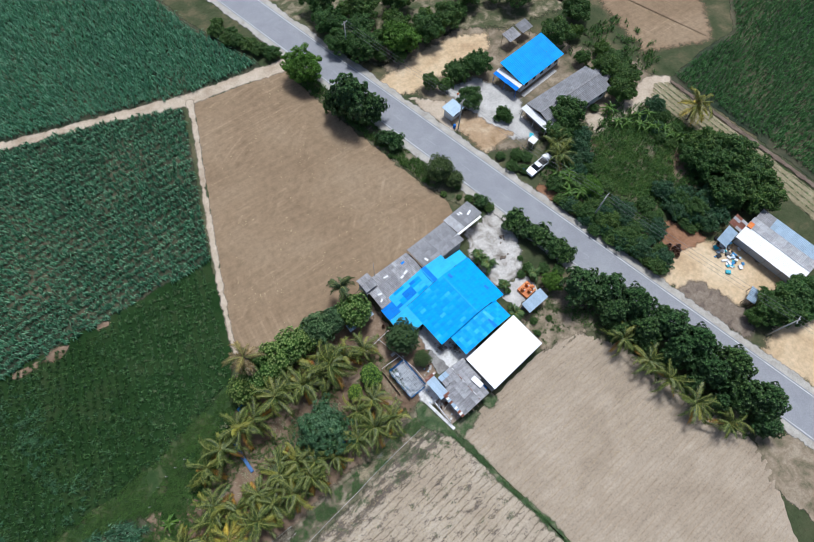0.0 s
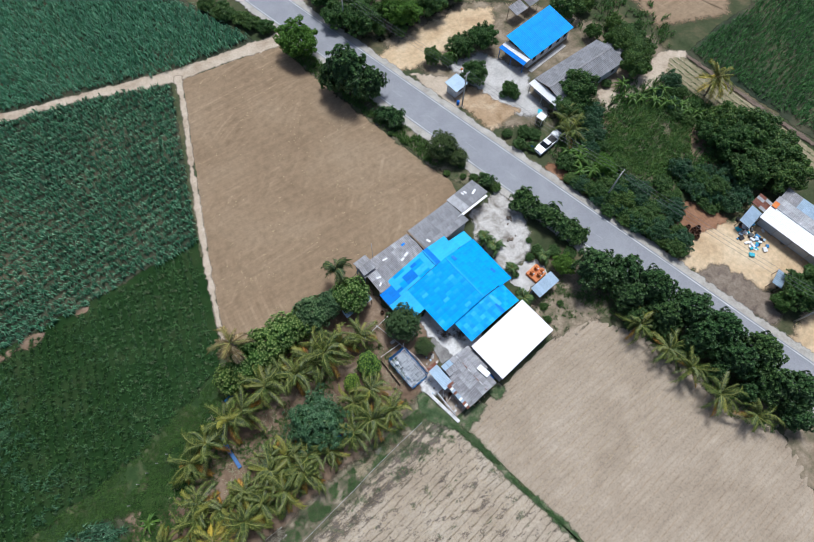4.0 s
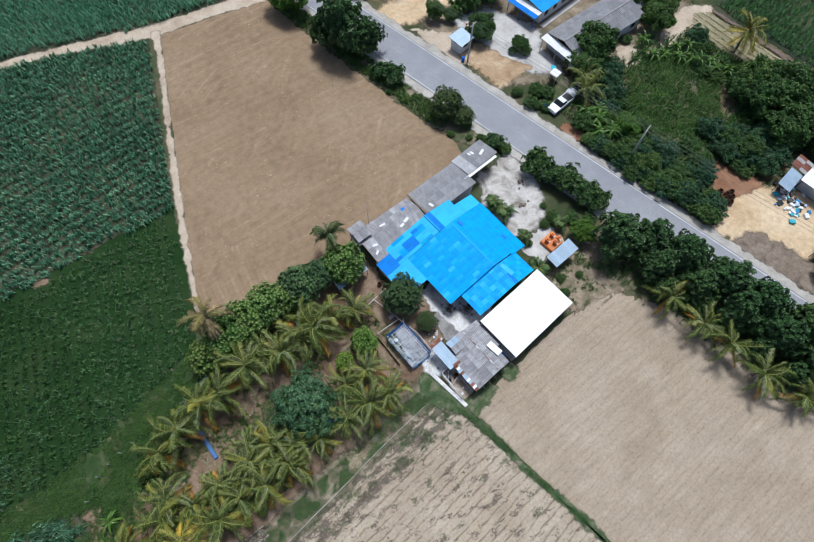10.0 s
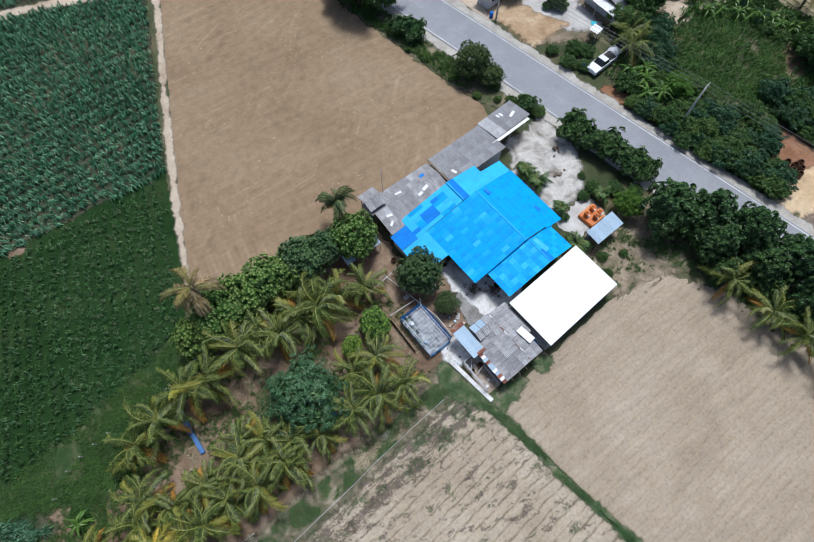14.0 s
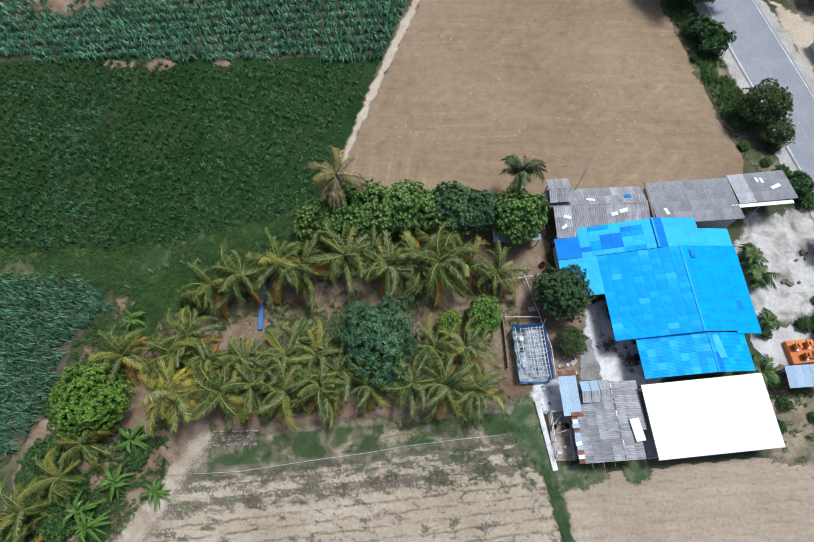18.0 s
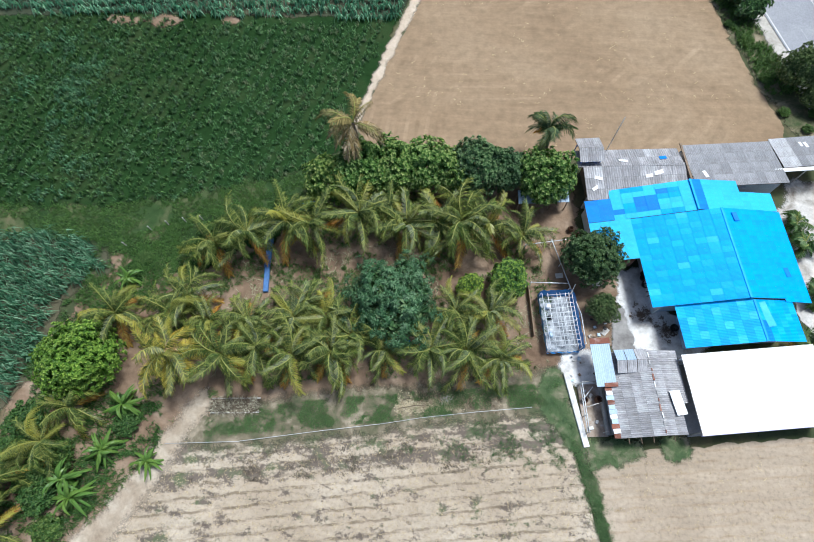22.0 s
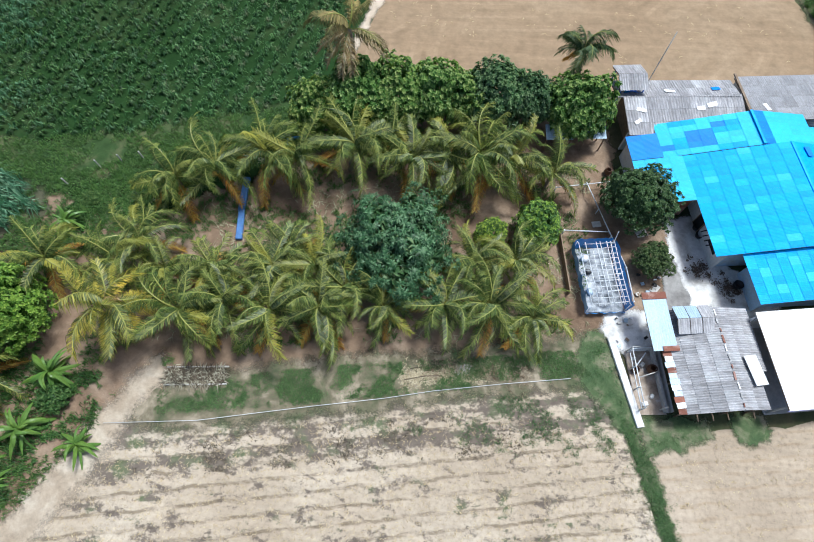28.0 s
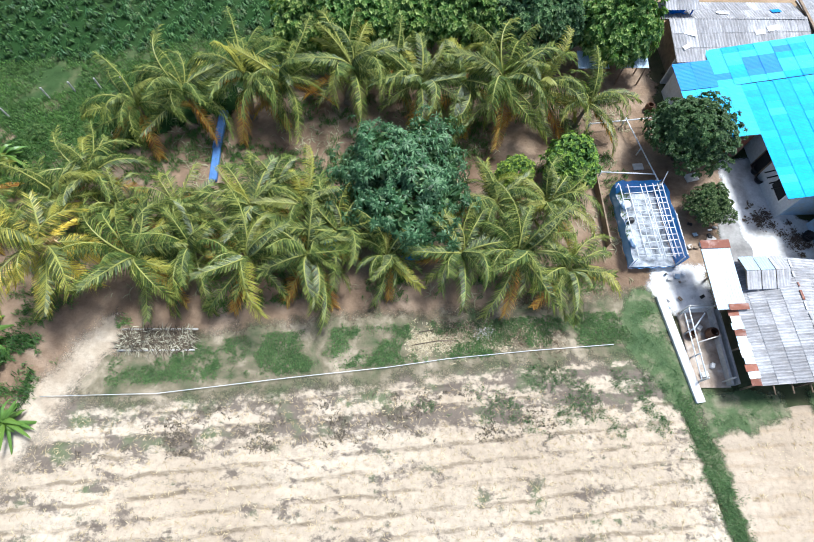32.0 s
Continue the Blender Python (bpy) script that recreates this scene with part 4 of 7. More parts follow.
plot("neighbour_yard", [(50.6, 64.2), (58.5, 63.4), (62.6, 56), (62.4, 52.4), (60.2, 50), (60.2, 43.8), (55.2, 46), (53, 49.5), (52, 56)], 0.07, M_CONC, "pale grey concrete yard", "yard", 0.4, soft=1.6)
plot("yard_entrance", [(46.8, 56), (51.5, 57), (53.6, 51.6), (56.2, 47), (51, 46.4), (48.6, 46)], 0.08, soil("orange_dirt", (0.3, 0.2, 0.11), (0.44, 0.31, 0.19), (0.56, 0.44, 0.3), 0.3, 2.0), "orange-brown dirt yard entrance", "yard", 0.5, soft=1.6)
plot("east_yard", [(58.6, 6.4), (62, 8.2), (66, 9.2), (71, 8), (75.6, 3.4), (78.4, -5.6), (70, -5.2), (66, -4.4), (63.5, -1), (60.2, 2.6)], 0.08, M_YELLOW, "bright sandy yard beside the road", "yard", 0.6, soft=1.6)
plot("gravel_patch", [(59.8, 2.6), (63.8, 1.8), (66, -2.6), (66.5, -6), (64, -9), (61.2, -4)], 0.1, M_GRAVEL, "patch of grey gravel and dry weeds", "ground", 0.6, soft=2.0)
plot("dirt_lot", [(63.6, -13), (68, -11.5), (80, -9), (92, -14), (86, -30), (69, -28), (65.5, -18)], 0.08, M_YELLOW, "bare yellow dirt lot", "yard", 0.6, soft=1.8)
plot("laterite_patch", [(63, 11), (67.4, 14.6), (70.4, 12.6), (71.6, 8.2), (66.4, 8.8)], 0.1, M_RED, "red-brown laterite earth", "ground", 0.5, soft=1.4)
plot("verge_dirt", [(43.2, 66.5), (48, 62), (50.6, 57.5), (47, 53.4), (45.4, 55)], 0.07, M_SAND, "rubble-strewn dry verge", "ground", 0.6, soft=1.0)
plot("corner_dirt", [(51.4, -21.5), (55, -22.5), (60, -28), (62, -45), (52, -45), (48.6, -27.5)], 0.06, soil("corner_earth", (0.1, 0.1, 0.055), (0.27, 0.215, 0.15), (0.42, 0.35, 0.26), 0.4, 2.6), "weedy dirt at the field corner", "ground", 0.5)
plot("garden_grass", [(63, 22), (64, 30), (69, 36), (76, 38.5), (80, 32), (81.5, 25), (76, 20), (70, 18.6)], 0.05, M_WEEDG, "rough green grass in a hollow garden", "grass", 0.8)
plot("garden_path", [(72, 42.4), (79, 40), (86, 42), (90.6, 43.4), (95, 41), (91, 39), (84, 38.6), (76, 38.4), (70.5, 38)], 0.06, M_SAND, "pale bare earth path", "path", 0.4, soft=1.4)
plot("bare_hollow", [(79.6, 27), (82, 25.4), (80.6, 21), (77.6, 18), (76.8, 20.4)], 0.08, M_ORCH, "bare brown earth in the garden", "ground", 0.5, soft=1.6)
plot("garden_bare_north", [(66.4, 36), (68, 37), (70, 36), (70, 33.6), (68, 32.6), (66.6, 33.8)], 0.085, M_ORCH, "bare brown earth at the edge of the grass hollow", "ground", 0.5, soft=1.6)
plot("roadside_bare_strip", strip([(52.4, 33.6), (53.4, 30.4), (54.6, 26.4), (55.4, 23.4)], [0.8, 1.4, 1.2, 0.6]), 0.1, M_RED, "reddish brown bare strip along the road", "ground", 0.3, soft=1.2)
plot("far_bare_field", [(96, 50), (112, 44.5), (130, 70), (100, 75)], 0.06, M_BROWN, "distant bare brown field", "field", 0.6, soft=2.5)
CANE_E = [(94.6, 40.6), (97, 31), (99.6, 9.8), (102, -22), (170, -22), (170, 75), (135, 62), (118, 43.5), (108, 43)]
plot("eastern_cane_ground", CANE_E, 0.03, M_CANEG, "ground under a wide cane field, darker than the bare earth", "field")
VEG = [(87.4, 39.4), (91, 41.8), (93.8, 40.4), (97.6, 9), (100.6, -22), (93, -22), (92, 8.8), (89, 24)]
furrowed("vegetable_beds", VEG, 0.02, soil("bed_earth", (0.2, 0.18, 0.1), (0.3, 0.26, 0.16), (0.38, 0.34, 0.22), 0.3, 2.0, rows=(94, 1.3), row_dark=0.35), "long narrow vegetable beds", 94, 1.3, 0.16, 0.3)
plot("roadside_verge", strip([(25.5, 86), (30.6, 66), (36.4, 44.5), (39, 36.5)], [2, 4.5, 4.2, 2.5]), 0.05, M_WEEDG, "weedy green roadside verge", "verge", 0.5, soft=0.8)
plot("tree_row_ground", strip([(42, 13), (47, 2), (53, -20)], [8, 9, 8]), 0.04, M_WEEDG, "shaded weedy ground under the trees", "ground", 0.5)
plot("orchard_weeds", [(-33, 21.4), (-26, 24), (-19, 27), (-16, 26), (-18.5, 21.5), (-24, 18.6), (-30, 17)], 0.05, M_GRASSG, "green weeds at the orchard edge", "weeds", 0.9)
plot("sandy_path", strip([(-20.6, 6.2), (-22.8, 2.4), (-24.6, -1.6), (-28, -7.5), (-33, -16)], [0.4, 0.6, 0.9, 1.2, 1.4]), 0.11, soil("path_sand", (0.27, 0.21, 0.15), (0.39, 0.32, 0.24), (0.52, 0.45, 0.36), 0.4, 2.6), "pale sandy path at the field corner", "path", 0.25, soft=2.2)
plot("shed_verge", [(12.4, 5.4), (16.6, 5.9), (16.9, 4.9), (14.5, 4.1), (12.8, 3.7)], 0.11, M_TURF, "green weeds along the shed", "weeds", 0.35, soft=1.2)
plot("bin_verge", [(18.6, 6.2), (20.6, 6.5), (20.6, 5.2), (18.9, 5.0)], 0.11, M_TURF, "green weeds beside the blue bin", "weeds", 0.3, soft=1.0)
plot("wall_verge", [(9.2, 11.4), (10.2, 11.2), (12, 5), (10.9, 4.6), (8.6, 8.6)], 0.11, M_TURF, "green weeds along the low wall", "weeds", 0.35, soft=1.2)

plot("shed_ground", [(32.2, 7.6), (32.8, 16), (38.6, 16.6), (43.6, 15.4), (45.4, 12.6), (42, 8.6), (39.4, 6.6)], 0.055, soil("sandy_weed_ground", (0.09, 0.1, 0.05), (0.25, 0.2, 0.14), (0.44, 0.36, 0.26), 0.5, 2.8), "sandy ground with sparse weeds beside the hall", "ground", 0.5, soft=2.2)
plot("crop_margin", [(-95, 21.5), (-46, 23.6), (-36, 24.2), (-30, 25.6), (-21, 28.6), (-15, 30.6), (-13.4, 30), (-15, 27), (-26, 23.2), (-33, 19.4), (-36, 20), (-45, 20), (-95, 17.5)], 0.065, soil("green_margin", (0.022, 0.048, 0.015), (0.04, 0.072, 0.024), (0.16, 0.145, 0.08), 0.3, 2.2), "weedy margin of the crop field", "weeds", 0.5, soft=1.0)
plot("field_margin", [(10.4, 10.8), (10.8, 8.6), (0, 6.5), (-12, 4.2), (-20.5, 2.8), (-21.5, 4.4), (-12, 6.8), (0, 8.8), (8, 10.4)], 0.1, soil("margin_ground", (0.05, 0.08, 0.034), (0.16, 0.14, 0.092), (0.4, 0.335, 0.25), 0.6, 2.4), "patchy green and brown margin of the stubble field", "weeds", 0.4, soft=2.2)
plot("garden_ground", [(53, 40), (58.5, 9), (62, 10), (70, 18), (79, 9), (91, 9), (88.4, 24), (86.8, 38), (76, 38), (66, 44)], 0.035, M_WEEDG, "rough weedy ground across the road", "ground", 0.6, soft=1.0)
plot("bean_rows_ditch", strip([(94.4, 40), (98.4, 9), (101.4, -22)], [0.8, 1.0, 1.0]), 0.2, M_DARKSOIL, "dark ditch between the beds and the cane", "ditch", 0.2)
for k, (x, y, w) in enumerate(((-41.4, 50.4, 2.2), (-36.9, 50.6, 1.9), (-28.5, 51.4, 0.9))):
    plot("bare_cane_edge", [(x + w * math.cos(a * math.pi / 5), y + 0.55 * math.sin(a * math.pi / 5)) for a in range(10)], 0.075, M_ORCH, "bare brown gap at the edge of the cane", "field", 0.3, soft=0.9, seed=k + 3)
plot("poor_cane_ground", [(-52 + 5 * math.cos(a * math.pi / 8), 63 + 3 * math.sin(a * math.pi / 8)) for a in range(16)], 0.06, M_ORCH, "bare brown earth where the cane grows poorly", "field", 1.0, soft=3)
plot("village_ground", [(42.6, 76.5), (46.8, 62), (50.8, 45), (56, 43), (62, 44), (72, 42), (80, 40), (92, 43), (92, 48), (84, 58), (76, 69), (66, 77), (54, 78)], 0.05, soil("village_dirt", (0.07, 0.08, 0.04), (0.22, 0.175, 0.12), (0.4, 0.33, 0.24), 0.3, 2.2), "trodden dirt and weeds round the houses", "ground", 0.6, soft=2.0)
plot("north_scrub_ground", [(27, 90), (24, 120), (60, 120), (90, 90), (92, 70), (76, 72), (60, 79), (42, 78), (36, 88)], 0.04, M_WEEDG, "rough scrub along the road", "ground", 0.8, soft=2.0)

# ---- crops ----
R = np.random.default_rng(11)


def crop(name, poly, rows, mat, label, n, length, width, rise, droop, gaps=None, density=0, poor=None, jitter=0.18):
    x, y = scatter(poly, density, R, rows, jitter)
    if gaps:
        x, y = thin(x, y, *gaps)
    if poor:
        far = ((x - poor[0]) / poor[2]) ** 2 + ((y - poor[1]) / poor[3]) ** 2
        keep = R.uniform(0, 1, len(x)) < np.clip(far * 0.8, 0.22, 1)
        x, y = x[keep], y[keep]
    pts = np.c_[x, y, np.full(len(x), 0.05)]
    tagged(new(name, blades(name, pts, mat, R, n, length, width, rise, droop)), label, "crop", "", "stuff")


M_EASTCANE = leafy("green_cane_leaf", (0.035, 0.11, 0.032), (0.07, 0.19, 0.055), (0.14, 0.29, 0.095), 0.2, 0.5)
VIS_W = [(-8.3, 52.9), (-4.2, 69), (0.3, 86), (0.9, 89), (-13, 93.3), (-33.5, 97.5), (-75, 105), (-75, 48.4), (-46, 50.9), (-26.5, 52)]
crop("sugar_cane", VIS_W, (8, 1.5, 0.6), M_CANE, "dense bluish green sugar cane in rows", 12, 0.78, 0.13, 0.9, 0.8, (0.055, -0.75, 2.0), 0, (-52, 63, 9, 5.5), 0.16)
crop("north_sugar_cane", [(19.6, 91.6), (2.5, 92.4), (-13, 96.2), (-33, 100.2), (-75, 107.6), (-75, 150), (0, 150), (11, 112)], (12, 1.25, 0.62), M_CANEN, "dense bluish green sugar cane field", 9, 1.15, 0.14, 0.85, 0.7, (0.05, -0.75, 5.0))
crop("south_sugar_cane", [(-72, 19.4), (-45, 20.6), (-35.4, 20.6), (-33.2, 17.6), (-37, 14), (-36.8, 8.5), (-38, 4.4), (-42, -3), (-44, -14), (-72, -18)], (75, 1.0, 0.5), leafy("tall_cane_leaf", (0.035, 0.11, 0.055), (0.08, 0.21, 0.115), (0.25, 0.42, 0.27), 0.25, 0.5), "tall bluish green sugar cane", 14, 0.85, 0.09, 1.1, 0.8)
crop("east_sugar_cane", [(95.6, 40), (98, 31), (100.6, 9.8), (103, -20), (160, -20), (160, 70), (135, 60), (118, 42.6), (108, 42.2)], (94, 1.3, 0.75), M_EASTCANE, "dense green cane field", 9, 1.0, 0.13, 0.8, 0.75)
EASTCROP = [(-9.2, 52.4), (-10.4, 46), (-12.8, 37), (-14.2, 32), (-17.4, 29.8), (-27, 26.4), (-29, 51)]
WESTCROP = [(-27, 26), (-45, 23.8), (-75, 22), (-75, 48), (-46, 50.6), (-29, 51)]
M_DEEPCROP = leafy("deep_green_crop_leaf", (0.01, 0.038, 0.01), (0.027, 0.08, 0.019), (0.085, 0.17, 0.05), 0.25)
M_BLUETUFT = leafy("bluish_tuft_leaf", (0.03, 0.09, 0.035), (0.065, 0.16, 0.07), (0.16, 0.29, 0.15), 0.25)
M_PALETUFT = leafy("pale_tuft_leaf", (0.1, 0.15, 0.07), (0.16, 0.21, 0.1), (0.26, 0.29, 0.15), 0.25)
crop("young_crop", EASTCROP, (78, 1.35, 0.9), M_CROP, "low green crop in rows of tufts", 20, 0.46, 0.09, 0.8, 0.5, jitter=0.1)
crop("dense_young_crop", WESTCROP, (78, 1.25, 0.8), M_DEEPCROP, "low deep green crop in rows", 18, 0.44, 0.1, 0.8, 0.5, jitter=0.12)
crop("pale_tufts", EASTCROP, (78, 1.35, 1.7), M_PALETUFT, "pale dry-tipped tufts among the crop rows", 12, 0.36, 0.06, 1.1, 0.3, (0.2, -0.2, 3.0), jitter=0.3)
crop("pale_row_tufts", WESTCROP, (78, 1.25, 1.5), M_BLUETUFT, "lighter tufts among the crop rows", 12, 0.42, 0.08, 1.0, 0.4, (0.16, 0.02, 5.0), jitter=0.25)
crop("crop_grass", [(-9.3, 52), (-10.4, 46), (-12.6, 37), (-14, 32), (-17.4, 29.6), (-27, 26), (-45, 23.8), (-62, 22.5), (-62, 48), (-46, 49.6), (-26, 50.6)], None, M_CROP, "grass between the crop rows", 5, 0.35, 0.06, 0.8, 0.4, None, 1.6)
crop("tall_weeds", [(-43.4, 24.2), (-38.2, 24.6), (-42.4, 47), (-47.6, 47)], None, M_BLUETUFT, "taller broken strip of bluish weeds", 10, 0.45, 0.11, 0.9, 0.6, (0.3, -0.05, 2.0), 2.6)
crop("blue_tufts", [(-75, 24), (-51, 25), (-48, 47.5), (-75, 46.5)], None, M_BLUETUFT, "scattered bluish tufts in the crop", 10, 0.6, 0.12, 0.8, 0.6, (0.16, -0.05, 2.0), 0.9)
crop("margin_leaves", [(-72, 22), (-46, 23.8), (-36, 24.4), (-30, 25.8), (-21, 28.6), (-15, 30), (-15, 27.4), (-26, 23.4), (-33, 20.4), (-45, 20.4), (-72, 19)], None, M_GRASS, "leafy weeds along the crop", 7, 0.24, 0.04, 0.8, 0.5, (0.25, -0.15, 4.0), 22)
crop("garden_weeds", [(53.6, 38), (58.6, 10), (62, 11), (70, 18), (79, 10), (90, 10), (88, 24), (86.4, 38), (76, 38), (66, 43)], None, M_GRASS, "rank weeds across the road", 6, 0.6, 0.1, 0.8, 0.5, (0.2, -0.2, 9.0), 2.5)
crop("hall_weeds", [(32.6, 8.4), (33, 15.6), (38.6, 16.2), (43.4, 15), (45, 12.6), (42, 9.4), (39.4, 7.6)], None, M_GRASS, "sparse weeds on sandy ground", 6, 0.3, 0.05, 0.8, 0.4, (0.4, 0.05, 3.0), 10)
crop("orchard_litter", [(9, 11.5), (10, 25), (-9, 30), (-26, 22), (-30, 16), (-22, 8), (-10, 9), (0, 10)], None, M_STRAW, "dry fronds and leaf litter under the palms", 3, 0.5, 0.05, 0.15, 0.2, (0.3, 0.05, 6.0), 4)
crop("orchard_grass", [(9, 11.5), (10, 25), (-9, 30), (-26, 23), (-34, 18), (-36, 8), (-36, -6), (-27, -4), (-22, 6), (-10, 9), (0, 10)], None, M_GRASS, "grass in patches under the palms", 7, 0.24, 0.035, 0.8, 0.4, (0.3, 0.15, 8.0), 18)
crop("corner_weeds", [(-36, -8), (-38, 4), (-36, 14), (-31, 14), (-28, 6), (-24, 5.4), (-23.6, 2), (-27, -2), (-30, -8)], None, M_SHRUB, "rank green weeds by the path", 8, 0.34, 0.05, 0.8, 0.5, (0.3, 0.0, 1.0), 16)
crop("bean_rows", [(87.8, 39), (91, 41.2), (93.4, 40), (97.2, 9), (100, -20), (93.4, -20), (92.4, 8.8), (89.4, 24)], (94, 1.3, 0.22), M_GRASS, "low vegetable rows", 6, 0.24, 0.05, 0.8, 0.5, jitter=0.09)
DITCH = [(11.3, 5.6), (11.7, 4.4), (12.9, 0.5), (14.2, -5.8), (15.9, -11.5), (20.3, -30)]
dy = R.uniform(-30, 5.6, 5200)
dx = np.interp(dy, [q[1] for q in DITCH[::-1]], [q[0] for q in DITCH[::-1]]) + R.normal(0, 1, 5200) * np.interp(dy, [-30, -3, 2, 5.6], [0.16, 0.22, 0.4, 0.4])
dx, dy = thin(dx, dy, 0.45, -0.02, 3.0)
tagged(new("ditch_grass", blades("ditch_grass", np.c_[dx, dy, np.full(len(dx), 0.06)], M_TURFLEAF, R, 6, 0.12, 0.022, 0.8, 0.4)), "dark grass growing along the ditch", "grass", "", "stuff")
crop("wall_grass", [(9.0, 11.2), (10.0, 11.0), (11.8, 5), (10.9, 4.6), (8.6, 8.6)], None, M_TURFLEAF, "grass along the low wall", 6, 0.11, 0.02, 0.8, 0.4, (0.8, -0.1, 1.0), 60)
crop("shed_grass", [(12.6, 5.3), (16.4, 5.8), (16.6, 5), (14.4, 4.2), (12.8, 3.9)], None, M_TURFLEAF, "grass along the shed", 6, 0.12, 0.02, 0.8, 0.4, (0.5, -0.1, 1.0), 70)
crop("garden_tall_grass", [(63, 22), (64, 30), (69, 36), (76, 38), (79.6, 32), (80.5, 26), (76, 20.6), (70, 19)], None, leafy("hollow_grass", (0.06, 0.13, 0.025), (0.1, 0.19, 0.04), (0.18, 0.27, 0.075), 0.25), "tall green garden grass", 8, 0.5, 0.06, 0.9, 0.5, (0.2, -0.1, 1.0), 9)
crop("orchard_weed_leaves", [(-35, 20), (-26, 24), (-18, 28), (-15.5, 27), (-18, 21), (-22, 18.4), (-25, 16.5), (-31, 13), (-35, 14)], None, M_GRASS, "leafy weeds", 7, 0.26, 0.045, 0.8, 0.5, (0.3, -0.12, 3.0), 24)
crop("tan_straw", [(13.6, 4), (21, 5.4), (38, 6), (44, 0), (46, -12), (20, -14), (16.6, -11)], None, M_STRAW, "straw scraps on the dry field", 3, 0.22, 0.03, 0.15, 0.2, None, 3.0)
crop("margin_weeds", [(10, 10.4), (9.8, 8.4), (0, 6.6), (-12, 4.4), (-20, 3.2), (-20, 5.0), (-9, 7.4), (2, 9.0)], None, M_TURFLEAF, "low weeds in patches", 7, 0.14, 0.026, 0.8, 0.4, (0.5, -0.06, 7.0), 130)
crop("stubble_weeds", [(3, 6.4), (9.5, 6.6), (10.6, 3.2), (4, 2.6), (-4, 3.6)], None, M_TURFLEAF, "sparse grass among the stubble", 6, 0.12, 0.02, 0.8, 0.4, (0.6, 0.12, 2.0), 60)
crop("dead_weeds", [(4, 4.6), (6, 2.9), (-6, 1.2), (-12, 0.4), (-20, -0.8), (-21.6, 1.6), (-10, 3.2), (0, 4.9)], (9, 0.5, 0.06), leafy("dead_weed", (0.05, 0.042, 0.034), (0.09, 0.075, 0.06), (0.15, 0.13, 0.09), 0.1), "withered dark weeds in broken rows", 6, 0.13, 0.03, 0.4, 0.3, (0.5, 0.2, 4.0))
crop("straw_litter", [(10.4, 4.6), (12.4, 0), (14, -10), (-32, -12), (-26, -2.5), (-22, 1.4), (-10, 3.6), (0, 5.2)], (10.5, 0.4, 0.35), M_STRAW, "cut straw lying on the field", 3, 0.22, 0.025, 0.15, 0.2)
crop("scrub_grass", [(55, 32), (58, 10), (63, 12), (70, 18), (78, 18), (88, 8), (92, 9), (87, 38), (78, 42), (66, 36)], None, M_GRASS, "rough scrub across the road", 7, 0.8, 0.12, 0.8, 0.5, (0.15, -0.3, 6.0), 1.6)
crop("far_scrub", [(82, 44), (95, 43), (100, 50), (98, 62), (80, 62)], None, M_GRASS, "distant rough scrub", 7, 0.8, 0.14, 0.8, 0.5, (0.15, -0.1, 6.0), 1.2)
crop("field_straw", [(3.4, 87), (24, 86), (33, 48), (34, 38), (9, 33), (-10.4, 35), (-6, 54)], None, M_STRAW, "pale straw scraps on the harrowed field", 3, 0.3, 0.05, 0.15, 0.2, (0.15, 0.0, 1.0), 0.3)
crop("verge_grass", strip([(26, 85), (30.6, 66), (36.0, 45)], 3.4), None, M_GRASS, "roadside grass", 6, 0.45, 0.07, 0.8, 0.5, (0.3, -0.35, 3.0), 12)
crop("row_grass", strip([(42, 13), (47, 2), (53, -20)], 7), None, M_GRASS, "grass under the road trees", 6, 0.5, 0.07, 0.8, 0.5, None, 2.5)

# ---- trees ----
TR = random.Random(3)
G = "mango trees along the orchard"
mango = build_rosette_tree("mango_tree", 2.75, 4.9, 0.7, (M_BARK, M_MANGO, M_MANGOTIP), "bushy mango tree with glossy green leaves in rosettes", 1, 330, 0.36, 8, 7, lumps=0.24)
place(mango, [(-12.4, 27.8, 0, 0.88), (-9.2, 28.9, 0, 1.12), (-6.2, 29.3, 0, 1.1), (-3.2, 29.7, 0, 1.08), (-0.6, 29.8, 0, 0.92), (8.7, 29.4, 0, 1.08)], G, TR, zs=(1.03, 1.12))
blue_tree = build_rosette_tree("broadleaf_tree", 2.6, 4.6, 1.1, (M_BARK, M_BLUE, M_BLUETIP), "dense rounded tree with bluish green leaves", 2, 420, 0.28, 9, 5, lumps=0.2)
place(blue_tree, [(1.9, 30.0, 0, 1.05), (4.6, 30.3, 0, 0.75), (6.2, 31.0, 0, 0.55)], G, TR, zs=(1.05, 1.15))
# one pale leaf per rosette paints the crown's highlights into the leaf colour
big = build_rosette_tree("spreading_tree", 3.6, 5.4, 1.2, (M_BARK, M_BLUE, M_BLUETIP), "large round tree with narrow drooping leaves among the palms", 5, 820, 0.4, 11, 1, lumps=0.42, ratio=0.12)
place(big, [(-4.9, 16.0, 0, 1.0)], "", TR)
dark = build_rosette_tree("longan_tree", 3.1, 4.8, 1.2, (M_BARK, M_LONGAN, M_LONGANTIP), "dark green dense round tree", 6, 620, 0.27, 10, 5, lumps=0.24)
